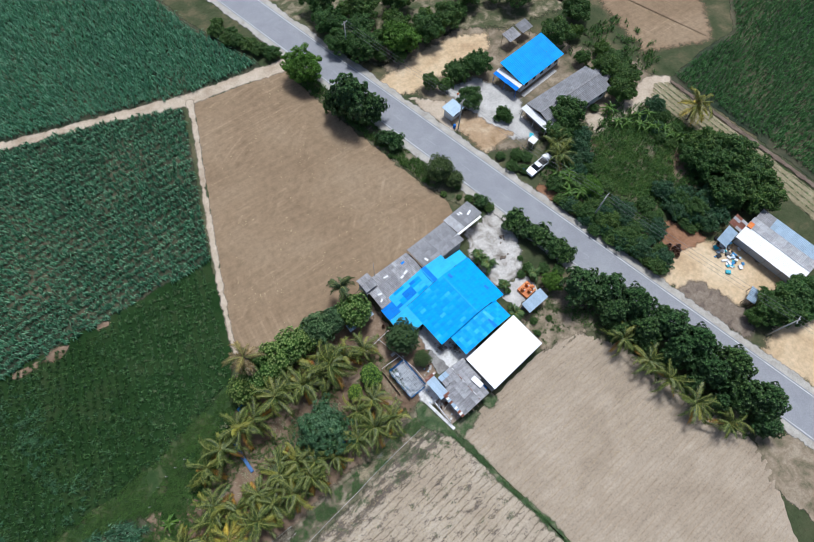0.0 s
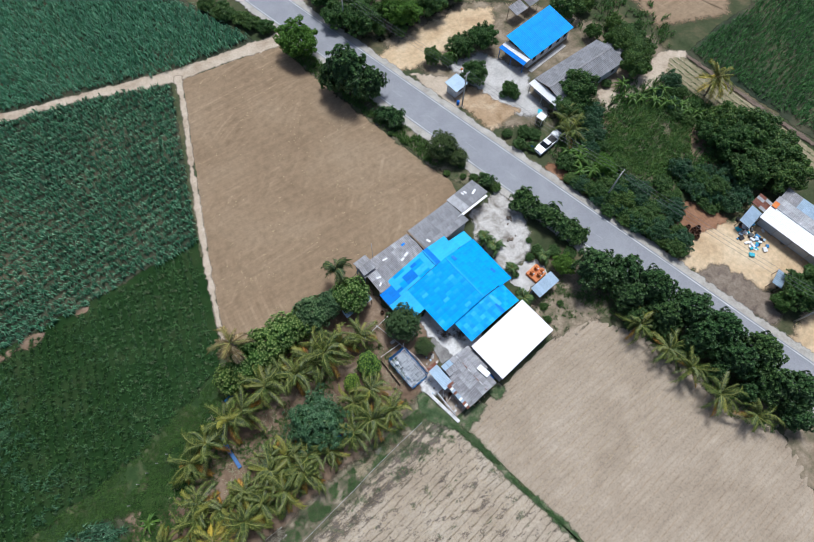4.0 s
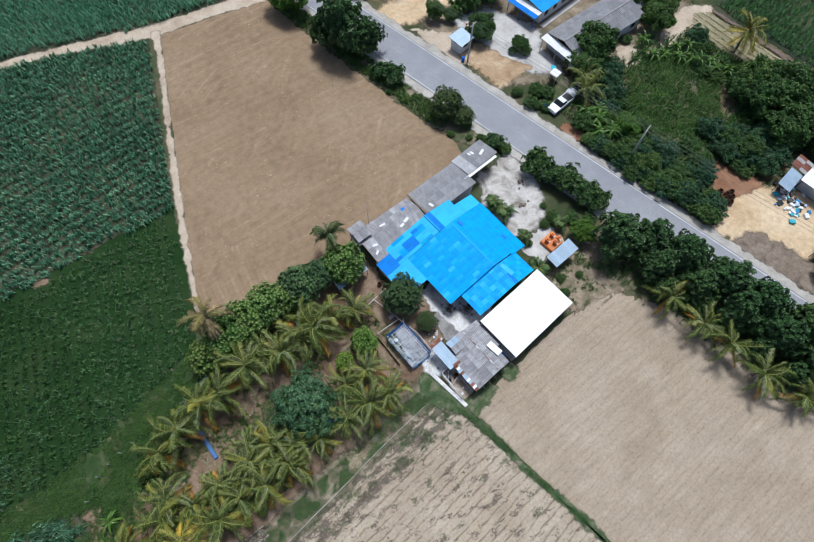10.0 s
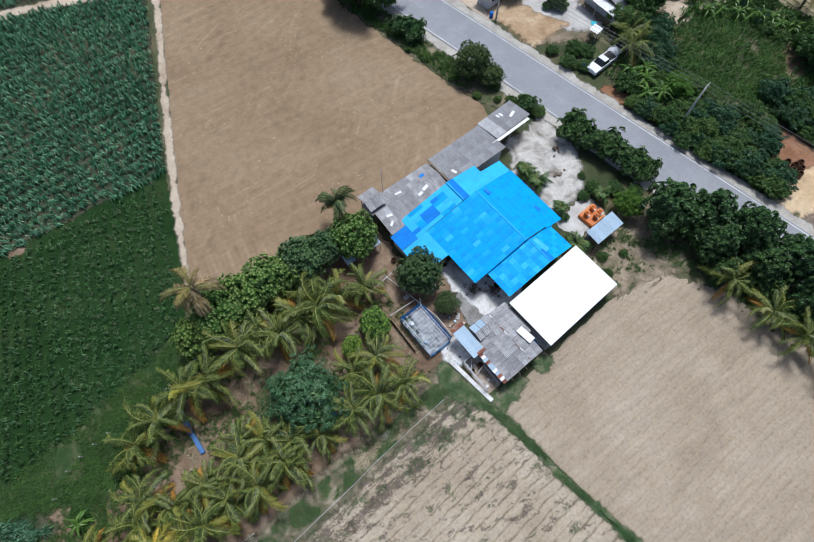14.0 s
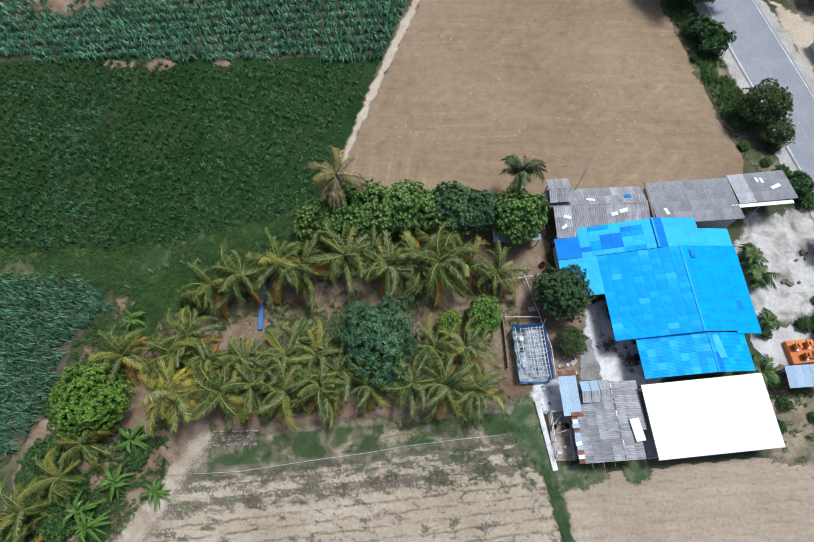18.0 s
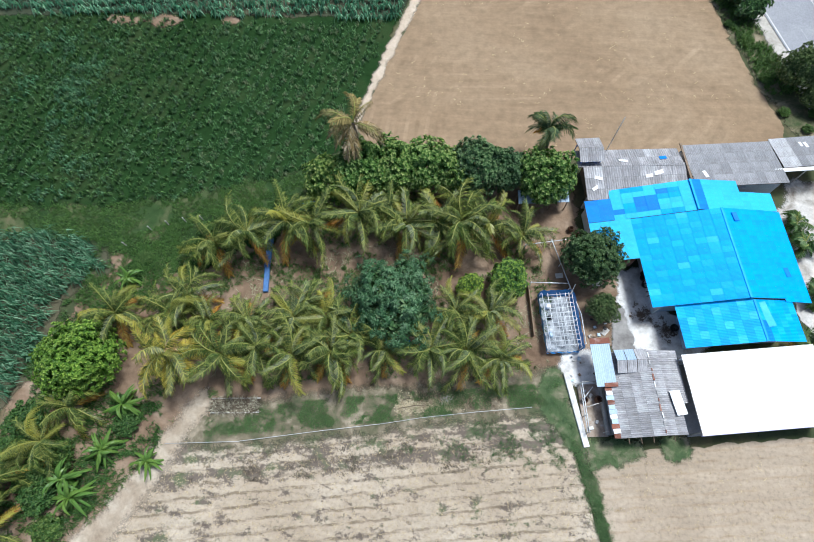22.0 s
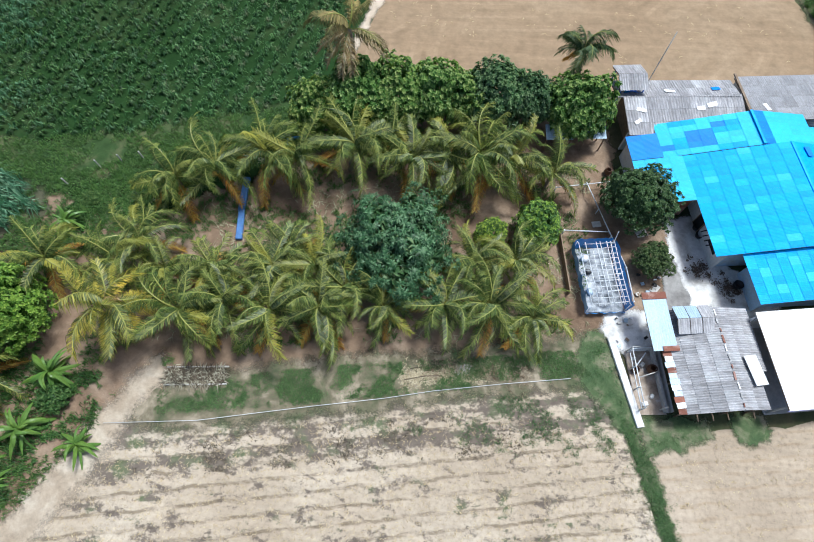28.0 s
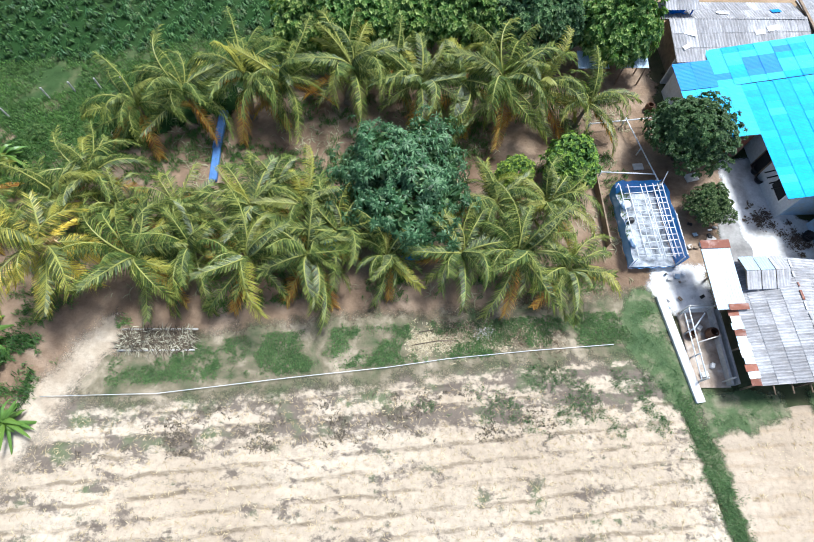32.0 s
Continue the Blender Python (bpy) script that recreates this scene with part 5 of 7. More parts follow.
place(dark, [(12.9, 21.5, 0, 0.86), (13.9, 17.2, 0, 0.52), (37.0, 46.2, 0, 0.98), (38.6, 43.4, 0, 0.66)], "longan trees", TR)
small = build_rosette_tree("citrus_tree", 1.8, 2.8, 0.7, (M_BARK, M_FRESH, M_LIMETIP), "small round fruit tree with clustered leaves", 7, 190, 0.34, 8, 5, lumps=0.2)
place(small, [(5.3, 19.2, 0, 1.0), (1.9, 18.2, 0, 0.7)], "small fruit trees of the orchard", TR)
lime = build_rosette_tree("lime_green_tree", 3.2, 4.5, 0.9, (M_BARK, M_LIME, M_LIMETIP), "bright yellow-green rounded tree by the cane", 8, 560, 0.28, 8, 5, lumps=0.2, ratio=0.3)
place(lime, [(-30.9, 8.2, 0, 1.0)], "", TR)

G = "tall trees along the road"
road_tree = build_rosette_tree("roadside_tree", 3.8, 6.8, 1.8, (M_BARK, M_DARK, M_DARKTIP), "tall dark green roadside tree", 12, 330, 0.58, 9, 4, lumps=0.42, ratio=0.36)
place(road_tree, [(43.6, 12.4, 0, 0.8), (47.0, 10.0, 0, 0.85), (45.6, 6.2, 0, 0.75), (49.2, 5.0, 0, 0.9), (47.6, 1.4, 0, 0.8), (51.2, -0.2, 0, 0.95), (49.8, -4.6, 0, 0.8), (52.8, -5.6, 0, 0.9), (51.6, -9.6, 0, 0.85), (54.4, -11.2, 0, 0.95), (52.8, -15.2, 0, 0.8), (55.2, -17.8, 0, 0.85), (53.2, -20.6, 0, 0.6), (44.6, 3.4, 0, 0.5), (46.6, -0.8, 0, 0.5), (47.8, -5.2, 0, 0.5), (48.8, -9.8, 0, 0.5), (50.0, -14.4, 0, 0.5), (30.0, 67.8, 0, 1.25), (33.2, 65.2, 0, 0.85), (28.6, 70.4, 0, 0.9)], G, TR, zs=(1.02, 1.18))
light = build_tree("bright_tree", 3.0, 5.2, 1.0, (M_BARK, M_LIME), "fresh green leafy tree beside the road", 13, 0.36, 180, 68, 0.55, spread=0.42, lumps=0.32)
place(light, [(26.6, 82.2, 0, 1.15), (48.6, 78.6, 0, 0.95), (60, 27.6, 0, 0.5), (40.8, 16.2, 0, 0.45)], "bright green trees", TR)
frangi = build_rosette_tree("frangipani_tree", 2.1, 3.1, 1.0, (M_BARK, M_DARK, M_DARKTIP), "low dark tree with broad leaves by the yard wall", 14, 110, 0.58, 8, 4, lumps=0.5, ratio=0.3)
place(frangi, [(42.6, 29.4, 0, 0.95), (43.4, 26.8, 0, 0.8), (44.6, 24.8, 0, 0.95), (45.6, 21.6, 0, 0.9), (46.2, 19.4, 0, 0.8), (33.6, 57.2, 0, 0.85), (32.4, 59.2, 0, 0.7), (40.2, 36.7, 0, 0.6)], "low trees near the yard wall", TR)
shrub = build_tree("shrub", 1.5, 2.0, 0.3, (M_BARK, M_SHRUB), "low tangled green shrub", 15, 0.3, 64, 54, 0.55, 0.32, "shrub", 0.42, 2)
SH = [(40.9, 35.0, 0.6), (39.4, 21, 0.9), (37.6, 20.6, 0.7), (41.6, 19.4, 1.0), (43.6, 17.8, 1.0), (34, 12.6, 0.6), (36.6, 11.6, 0.5), (33.2, 10.4, 0.55), (33.6, 19.4, 0.5), (39.6, 23.4, 0.5),
      (54.4, 27.2, 1.2), (55.2, 24.4, 1.1), (54.8, 20.4, 1.3), (56, 17.6, 1.3), (58.2, 14.8, 1.3), (59.4, 11.6, 1.2), (60, 9.2, 1.0), (57.6, 20.4, 1.1), (59.6, 17.4, 1.0), (61.2, 14.4, 1.0), (56.8, 28.6, 1.0), (55.6, 31.4, 0.9),
      (50.6, 40.2, 1.2), (52.8, 42.0, 1.2), (54.2, 40.4, 1.1), (50.2, 43.4, 0.9), (52.4, 38.4, 1.0), (70.4, 12.6, 1.2), (72.6, 10.6, 1.2), (72.4, 14.8, 1.3), (75.6, 12.6, 1.4), (77.6, 14.4, 1.3), (80.4, 11.4, 1.3), (72, 17.4, 1.2), (74.6, 17, 1.0),
      (52.4, 58.6, 1.0), (53.4, 57.4, 0.9), (55.4, 51.6, 0.8), (57.2, 50.4, 1.1), (66.6, 42.6, 1.0), (68.8, 44, 0.9), (64, 40.4, 1.0), (74.6, 43, 0.9),
      (20.6, 98.5, 1.2), (22.8, 94.6, 1.1), (19, 103, 1.3), (17.4, 107.6, 1.3), (-24.6, 22.6, 0.7), (-21, 24.6, 0.7), (-14.4, 25.8, 0.6), (-29.6, 19, 0.6), (-35, 0.6, 1.2), (-35.6, -3.6, 1.3), (38.6, 42.2, 0.7)]
place(shrub, [(x, y, 0, s) for x, y, s in SH], "shrubs", TR, 4)
blue_shrub = build_tree("shrub", 1.6, 1.9, 0.3, (M_BARK, M_DARKBLUE), "spreading bluish green shrub", 17, 0.34, 64, 54, 0.45, 0.34, "shrub", 0.5, 2)
pale_shrub = build_tree("shrub", 1.4, 2.1, 0.3, (M_BARK, M_FRESH), "fresh green leafy shrub", 18, 0.32, 56, 54, 0.55, 0.34, "shrub", 0.5, 2)
wild = [[], [], []]
taken = []
WILD = [(52.6, 37), (53.6, 30), (58.8, 11), (61, 8.6), (63, 11), (67.5, 15.6), (71.5, 9), (75.5, 12), (80.4, 8.6), (89, 9), (89.6, 17), (88, 24), (85.8, 36.5), (81.6, 37.4), (79.6, 33), (81.8, 25), (80.4, 20), (76, 17.6), (70, 18), (63, 21.6), (63, 30.6), (68.4, 36.6), (67, 42.6), (62, 42)]
for k in range(2600):
    x, y = TR.uniform(51, 91), TR.uniform(7, 44)
    if inside(WILD, x, y) and all((x - a) ** 2 + (y - b) ** 2 > 3.4 for a, b in taken) and len(taken) < 95 and x > road_x(y) + 5.6 and (x - 56.5) ** 2 + (y - 37.6) ** 2 > 22 and (x - 78.6) ** 2 + (y - 19.4) ** 2 > 9 and (x - 68.2) ** 2 + (y - 34.8) ** 2 > 8:
        taken.append((x, y))
        wild[(0, 1, 0, 2, 1, 0)[len(taken) % 6]].append((x, y, 0, TR.uniform(0.6, 1.15)))
for k in range(22):
    y = 9 + k * 0.95
    wild[(0, 2, 0, 1)[k % 4]].append((road_x(y) + 6.2 + TR.uniform(-0.3, 1.2), y + TR.uniform(-0.4, 0.4), 0, TR.uniform(0.75, 1.1)))
for x, y in ((71.7, 19.8), (73.0, 17.7), (70.9, 14.8), (72.8, 12.5), (76.2, 10.3), (73.6, 10.0)):
    wild[1].append((x, y, 0, 1.15))
for x, y in ((-32.9, -1.2), (-31.6, 0.5), (-31.7, -2.7), (-30.4, -5), (-34, 10.6), (-26.4, 3.6), (-34.8, 3.4)):
    wild[0].append((x, y, 0, TR.uniform(0.6, 1.0)))
for x, y in ((17.5, 101.3), (20.6, 97.4), (22.0, 94.8), (24.0, 92.0), (18.8, 99.6), (16.0, 105)):
    wild[0].append((x, y, 0, 1.1))
for x, y in ((34.2, 46.8), (35.4, 42.2), (33.0, 52.4), (31.6, 55.4), (37.6, 40.0), (38.8, 38.6), (40.6, 38.4), (34.8, 49.6)):
    wild[TR.choice((0, 2))].append((x, y, 0, TR.uniform(0.35, 0.65)))
for t, spots in zip((copy_thing(shrub, pose(0, 0, 0)), blue_shrub, pale_shrub), wild):
    place(t, spots, "shrubs", TR, 4)
scrub = build_tree("garden_tree", 2.8, 4.6, 1.0, (M_BARK, M_SHRUB), "untidy green tree of the gardens across the road", 16, 0.4, 150, 70, 0.55, 0.46, lumps=0.45)
SC = [(84.6, 22.6, 1.05), (86.0, 18.4, 1.2), (86.2, 13.6, 1.2), (84.9, 9.0, 1.05), (82.0, 19.6, 0.95), (80.6, 12.8, 0.95), (81.2, 22.4, 0.7), (82.2, 14.2, 0.7), (73.4, 13.6, 0.55), (81, 42.8, 0.8), (84.8, 45.6, 0.8), (82.6, 49, 0.75), (86.6, 49.8, 0.7), (66.8, 43.6, 0.95), (62.4, 41.2, 0.7),
      (59.4, 64.8, 0.8), (54.8, 65.6, 0.7), (52.6, 57.8, 0.7), (40.9, 81.4, 0.95), (37.6, 86.2, 0.8), (38.2, 92, 0.95), (43.6, 87, 0.9), (50.2, 82.4, 0.9), (55.7, 79, 0.95), (62.4, 80.4, 0.9), (47.6, 93, 1.0), (39.6, 99, 1.0), (55.4, 90.6, 1.0), (70, -8.4, 0.95), (74, -8.8, 1.0), (77.6, -10, 0.9), (70, 84, 1.0), (80, 63, 0.9), (88.4, 66, 0.9), (80, 77, 1.0)]
place(scrub, [(x, y, 0, s) for x, y, s in SC], "garden trees across the road", TR, 4)
fresh = build_tree("garden_tree", 2.6, 4.2, 0.9, (M_BARK, M_FRESH), "fresh green garden tree with open crown", 19, 0.38, 130, 66, 0.55, 0.44, lumps=0.45)
place(fresh, [(x, y, 0, q) for x, y, q in ((88.4, 19.6, 0.7), (83.6, 21.0, 0.65), (83.4, 11.8, 0.7), (86.2, 54.4, 0.8), (80.6, 54.6, 0.8), (48.4, 66.2, 0.85), (50.4, 64.4, 0.6), (56.6, 51.6, 0.7), (46.8, 76.4, 0.8), (43.2, 79.0, 0.7), (46.6, 83.8, 0.8), (58.6, 83.2, 0.9), (66.4, 81.2, 0.8), (51.8, 87.4, 0.9), (43.4, 94.6, 0.9), (66.4, -7.6, 0.75), (72.2, -11.4, 0.8), (84.6, 61.6, 0.8), (75.6, 80.6, 0.9))], "garden trees across the road", TR, 4)

# ---- palms ----
PM = (M_PALMBARK, M_PALM, M_DRY)
palms = [build_palm("coconut_palm", 3.1, 22, "young coconut palm with arching yellow-green fronds", 21, PM, 4.8, 2),
         build_palm("coconut_palm", 2.9, 20, "coconut palm with drooping fronds, lowest ones orange", 22, PM, 4.6, 4),
         build_palm("coconut_palm", 3.7, 23, "taller coconut palm with long arching fronds", 23, PM, 5.0, 2)]
FRONT = [(-19.6, 9.9), (-16.1, 10.4), (-13.2, 10.5), (-10.0, 10.7), (-5.6, 11.6), (-1.6, 11.7), (1.8, 11.7), (4.9, 11.5),
         (-17.8, 12.5), (-13.8, 13.3), (-21.0, 13.0), (-24.8, 13.1), (-29.3, 12.3), (-10.7, 14.0), (-8.6, 12.2), (0.5, 15.5), (4.0, 15.5), (-12.9, 15.3), (-23.4, 14.8),
         (-22.3, 20.3), (-19.2, 21.2), (-15.8, 22.0), (-12.8, 22.7), (-9.6, 24.0), (-7.0, 24.2), (-4.6, 23.2), (-2.0, 24.4), (1.0, 23.9), (3.2, 24.3), (6.3, 23.6), (-30.8, 4.5), (-32.0, 1.3), (-34.8, -1.6), (-33.6, -5.4)]
PR = random.Random(9)
groups = {0: [], 1: [], 2: []}
for k, (x, y) in enumerate(FRONT):
    groups[(k * 7 + k // 3) % 3].append((x, y, 0, PR.uniform(0.78, 1.06) * (1.15 if y > 21 else 1.0)))
groups[2] += [(43.5, 1.8, 0, 0.92), (45.5, -7.6, 0, 0.92), (48.4, -17.2, 0, 0.92), (58.6, 36.6, 0, 1.0)]
groups[0] += [(44.9, -3.0, 0, 0.95), (46.6, -11.9, 0, 0.95), (61, 39.4, 0, 0.9)]
for k in range(3):
    place(palms[k], groups[k], "coconut palms", PR, 5)
yellow = build_palm("coconut_palm", 4.6, 12, "coconut palm with bright yellow dying fronds", 31, (M_PALMBARK, leafy("yellowing_palm_leaf", (0.06, 0.09, 0.02), (0.17, 0.19, 0.035), (0.46, 0.4, 0.075), 0.34, 0.42), leafy("yellow_palm_leaf", (0.42, 0.32, 0.03), (0.55, 0.42, 0.05), (0.6, 0.5, 0.12), 0.2)), 3.9, 7)
for k in range(4):
    part("dead_frond", frond_mesh("dead_frond", 1.7, 1.35, 3.4, M_DEAD, np.random.default_rng(60 + k), 30, 0.4, 0.05, 0.6, 0.2), None, yellow, "grey-brown curled dead frond", at=Matrix.Translation((0.3, 0, 4.7)) @ pose(0, 0, 0, 0, -6, 40 + k * 50))
place(yellow, [(-23.0, 9.5, 0, 1.0), (89.4, 30.5, 0, 1.15)], "coconut palms", PR, 3)
north = build_palm("coconut_palm", 4.6, 16, "dark green upright coconut palm behind the trees", 32, (M_PALMBARK, leafy("dark_palm_leaf", (0.03, 0.06, 0.025), (0.06, 0.11, 0.04), (0.13, 0.17, 0.06)), M_DRY), 2.9, 1)
place(north, [(9.0, 33.6, 0, 1.0)], "coconut palms", PR, 3)
deadp = build_palm("dying_palm", 7.8, 7, "tall dying palm with withered brown fronds", 33, (M_PALMBARK, leafy("fading_palm_leaf", (0.1, 0.09, 0.03), (0.2, 0.165, 0.055), (0.34, 0.27, 0.11), 0.1, 0.7), M_DEAD), 3.8, 9)
place(deadp, [(-9.6, 30.9, 0, 1.0)], "", PR, 2)
areca = build_palm("areca_palm", 1.3, 12, "small bright green palm at the house wall", 34, (M_PALMBARK, leafy("areca_leaf", (0.05, 0.11, 0.03), (0.08, 0.16, 0.04), (0.14, 0.22, 0.07)), M_DRY), 1.7, 1, scale=1.0)
place(areca, [(32.6, 27.4, 0, 1.0), (33.4, 25.0, 0, 1.05), (33.2, 20.4, 0, 0.8), (32.2, 15.2, 0, 1.1), (39.4, 19.2, 0, 0.9)], "small palms at the house", PR, 6)


def build_banana(name, seed, label):
    rng = np.random.default_rng(seed)
    t = thing(name, pose(0, 0, 0), label, "banana plant")
    part("stem", tube("stem", [(0, 0, -0.1), (0.03, 0, 0.8), (0, 0.04, 1.4)], [0.14, 0.12, 0.06], M_BANANA, 7), None, t)
    for k in range(32):
        L, rise = rng.uniform(0.6, 1.85), 1.5 - 0.04 * k + rng.normal(0, 0.2)
        side, broad = rng.uniform(-0.25, 0.25), rng.uniform(0.08, 0.17)
        v, f = [], []
        for i in range(8):
            s = i / 7
            a = rise - 1.5 * s
            x = L * (s * math.cos(rise * 0.6) + 0.1 * s * s)
            z = L * (1.25 * s * math.sin(rise) - 1.05 * s * s)
            w = broad * math.sin(math.pi * (0.08 + 0.9 * s)) ** 0.7
            y = side * x * x
            v += [(x, y - w, z - 0.6 * w), (x, y, z), (x, y + w, z - 0.6 * w)]
            if i:
                q = 3 * i
                f += [(q - 3, q, q + 1, q - 2), (q - 2, q + 1, q + 2, q - 1)]
        part("leaf", mesh("leaf", v, f, M_BANANA), None, t, at=pose(0, 0, 1.35 - 0.02 * k, rng.uniform(-30, 30), rng.uniform(-12, 12), k * 137.5 + rng.uniform(-30, 30)))
    return t


banana = build_banana("banana_plant", 41, "young banana plant with broad bright leaves")
place(banana, [(-27.0, 5.1, 0, 1.1), (-23.9, 0.7, 0, 0.8), (-27.6, 1.5, 0, 0.95), (-29.8, -1.0, 0, 1.0), (-28.8, -2.2, 0, 1), (-30.4, 16.6, 0, 0.8), (75.3, 37.2, 0, 1.0), (77.2, 36.2, 0, 0.9), (78.8, 34.2, 0, 1.0), (80.2, 33, 0, 0.9), (81.4, 31.8, 0, 1.0), (82.6, 30.6, 0, 1.0), (82.4, 29, 0, 0.9), (83.6, 27.4, 0, 1.0), (82.2, 35.6, 0, 1.0), (80.4, 36.4, 0, 1.0), (56.2, 33.3, 0, 1.2), (56.9, 30.9, 0, 1.2), (57.2, 27.9, 0, 1.1), (58.2, 32.6, 0, 1.2), (55.6, 29.4, 0, 1.0), (53.6, 66, 0, 1.2), (55, 65.2, 0, 1.2), (56.4, 64.8, 0, 1.2), (52.4, 65, 0, 1.1), (76.4, 40.6, 0, 1.1)], "banana plants", PR, 6)

# ---- buildings ----
SHEETS = {}


def sheet_mesh(w, l, mat, waves=2):
    amp = 0.035 if waves < 4 else 0.02 if waves == 4 else 0.009
    key = (round(w, 3), round(l, 3), mat.name, waves)
    if key not in SHEETS:
        n = waves * 4
        v, f = [], []
        for j, y in enumerate((-0.06, l)):
            for i in range(n + 1):
                v.append((w * i / n, y, amp * math.sin(2 * math.pi * waves * i / n) + (0.05 if j == 0 else 0.025)))
        for i in range(n):
            f.append((i, i + 1, n + 2 + i, n + 1 + i))
        SHEETS[key] = mesh("roof_sheet", v, f, mat)
    return SHEETS[key]


def roof(parent, a, b, c, pick, w=0.55, l=1.0, waves=5, name="roof", label="", rng=None, piece="roof_sheet"):
    """A slope of lapped sheets: a to b along the eave, a to c up the slope. pick: a material, or a function of (column, row, columns, rows)."""
    a, b, c = Vector(a), Vector(b), Vector(c)
    ex, ey = b - a, c - a
    nw, nl = max(1, round(ex.length / w)), max(1, round(ey.length / l))
    x, y = ex.normalized(), ey.normalized()
    z = x.cross(y)
    if z.z < 0:
        a, x, ex = b, -x, -ex
        z = x.cross(y)
        b = a + ex
    y = z.cross(x)
    m = Matrix((x, y, z)).transposed().to_4x4()
    m.translation = a
    lx, ly = ex.length, ey.length
    base = pick(0, 0, nw, nl) if callable(pick) else pick
    deck = part(name, boxes(((lx / 2, ly / 2, -0.06), (lx - 0.04, ly - 0.04, 0.07))), M_WOOD, parent, label, m)
    for j in range(nl):
        for i in range(nw):
            mat = pick(i, j, nw, nl) if callable(pick) else pick
            wob = TR.uniform(-0.3, 0.3)
            part(piece, sheet_mesh(lx / nw, ly / nl, mat, waves), None, deck, at=pose(lx * i / nw, ly * j / nl, 0, wob, 0, 0))
    return deck


def at_frame(x, y, turn):
    return pose(x, y, 0, 0, 0, turn)


def walls(parent, x0, y0, x1, y1, h, mat, t=0.15, name="wall", z0=0.0):
    for c, s in (((x0, (y0 + y1) / 2), (t, y1 - y0)), ((x1, (y0 + y1) / 2), (t, y1 - y0)), (((x0 + x1) / 2, y0), (x1 - x0 - t, t)), (((x0 + x1) / 2, y1), (x1 - x0 - t, t))):
        part(name, boxes(((c[0], c[1], z0 + h / 2), (s[0], s[1], h))), mat, parent)


def opening(parent, x, y, z, w, h, turn, name="window", frame_mat=None, depth=0.1):
    """A window or door: dark pane in a raised frame."""
    o = part(name, boxes(((0, 0, 0), (w, depth, h))), M_DARKIN, parent, at=pose(x, y, z, 0, 0, turn))
    for s in (-1, 1):
        part("frame", boxes(((s * w / 2, 0, 0), (0.07, depth + 0.06, h + 0.07))), frame_mat or M_WHITE, o)
        part("frame", boxes(((0, 0, s * h / 2), (w, depth + 0.06, 0.07))), frame_mat or M_WHITE, o)
    return o


def posts(parent, spots, h, mat, r=0.06, name="post"):
    for x, y in spots:
        part(name, tube(name, [(x, y, -0.1), (x, y, h)], r, mat, 6), None, parent)


# the blue-roofed house; its own axes lie 8 degrees from the world's
house = thing("house", at_frame(17.7, 17.0, 8), "rambling single-storey house under bright blue corrugated roofs", "house")


def patchwork(i, j, nw, nl):
    k = (i * 7 + j * 11 + (i // 2) * 5) % 13
    if nl > 1 and 2 <= j <= 3 and nw - 4 <= i < nw - 1:
        return M_BLUEDARK
    return M_BLUELIGHT if k < 9 else M_BLUEROOF if k < 12 else M_BLUEDARK


def main_pick(i, j, nw, nl):
    return M_BLUEMID if ((i * 5 + j * 3 + i * j) % 7 == 0 or (i * 3 + j * 11) % 17 == 2) else M_BLUELIGHT if (i * 11 + j * 7) % 23 == 5 else M_BLUEROOF


roof(house, (0, 0, 2.9), (0, 8.8, 2.9), (7.8, 0, 4.3), main_pick, label="western slope of blue sheets")
roof(house, (11.4, 0, 3.5), (11.4, 8.8, 3.5), (7.8, 0, 4.3), M_BLUEROOF, label="eastern slope of blue sheets")
roof(house, (14.0, -0.25, 2.65), (14.2, 8.9, 2.65), (11.35, -0.1, 3.3), M_BLUEROOF, label="lower blue lean-to roof")
roof(house, (-1.35, 8.85, 2.68), (-1.35, 12.15, 2.68), (5.9, 8.85, 3.98), patchwork, label="patchwork roof of light and deep blue sheets")
roof(house, (10.6, 8.85, 3.35), (10.6, 12.15, 3.35), (5.9, 8.85, 4.08), lambda i, j, a, b: M_BLUEDARK if j == b - 1 else M_BLUELIGHT, label="light blue roof slope")
roof(house, (14.1, 9.0, 2.6), (14.1, 11.0, 2.6), (10.65, 9.0, 3.25), M_BLUELIGHT, label="small light blue lean-to")
roof(house, (-3.75, 4.75, 2.4), (-3.75, 8.82, 2.4), (-0.05, 4.75, 2.93), M_BLUELIGHT, label="light blue side roof")
roof(house, (-3.75, 8.86, 2.42), (-3.75, 11.2, 2.42), (-1.4, 8.86, 2.76), M_BLUEDARK, label="deep blue side roof")
roof(house, (1.9, -3.75, 2.95), (1.9, 0.2, 2.95), (8.2, -3.75, 3.95), lambda i, j, a, b: M_BLUEMID if (i + 2 * j) % 5 < 2 else M_BLUELIGHT if (i * 3 + j) % 7 == 0 else M_BLUEROOF, 0.62, 0.68, label="lower blue kitchen roof")
roof(house, (12.0, -3.75, 3.05), (12.0, -0.05, 3.05), (8.2, -3.75, 3.95), lambda i, j, a, b: M_BLUEDARK if j == b - 1 and i < 3 else M_BLUEMID if (i + j) % 4 == 0 else M_BLUEROOF, 0.62, 0.68, label="lower blue kitchen roof")
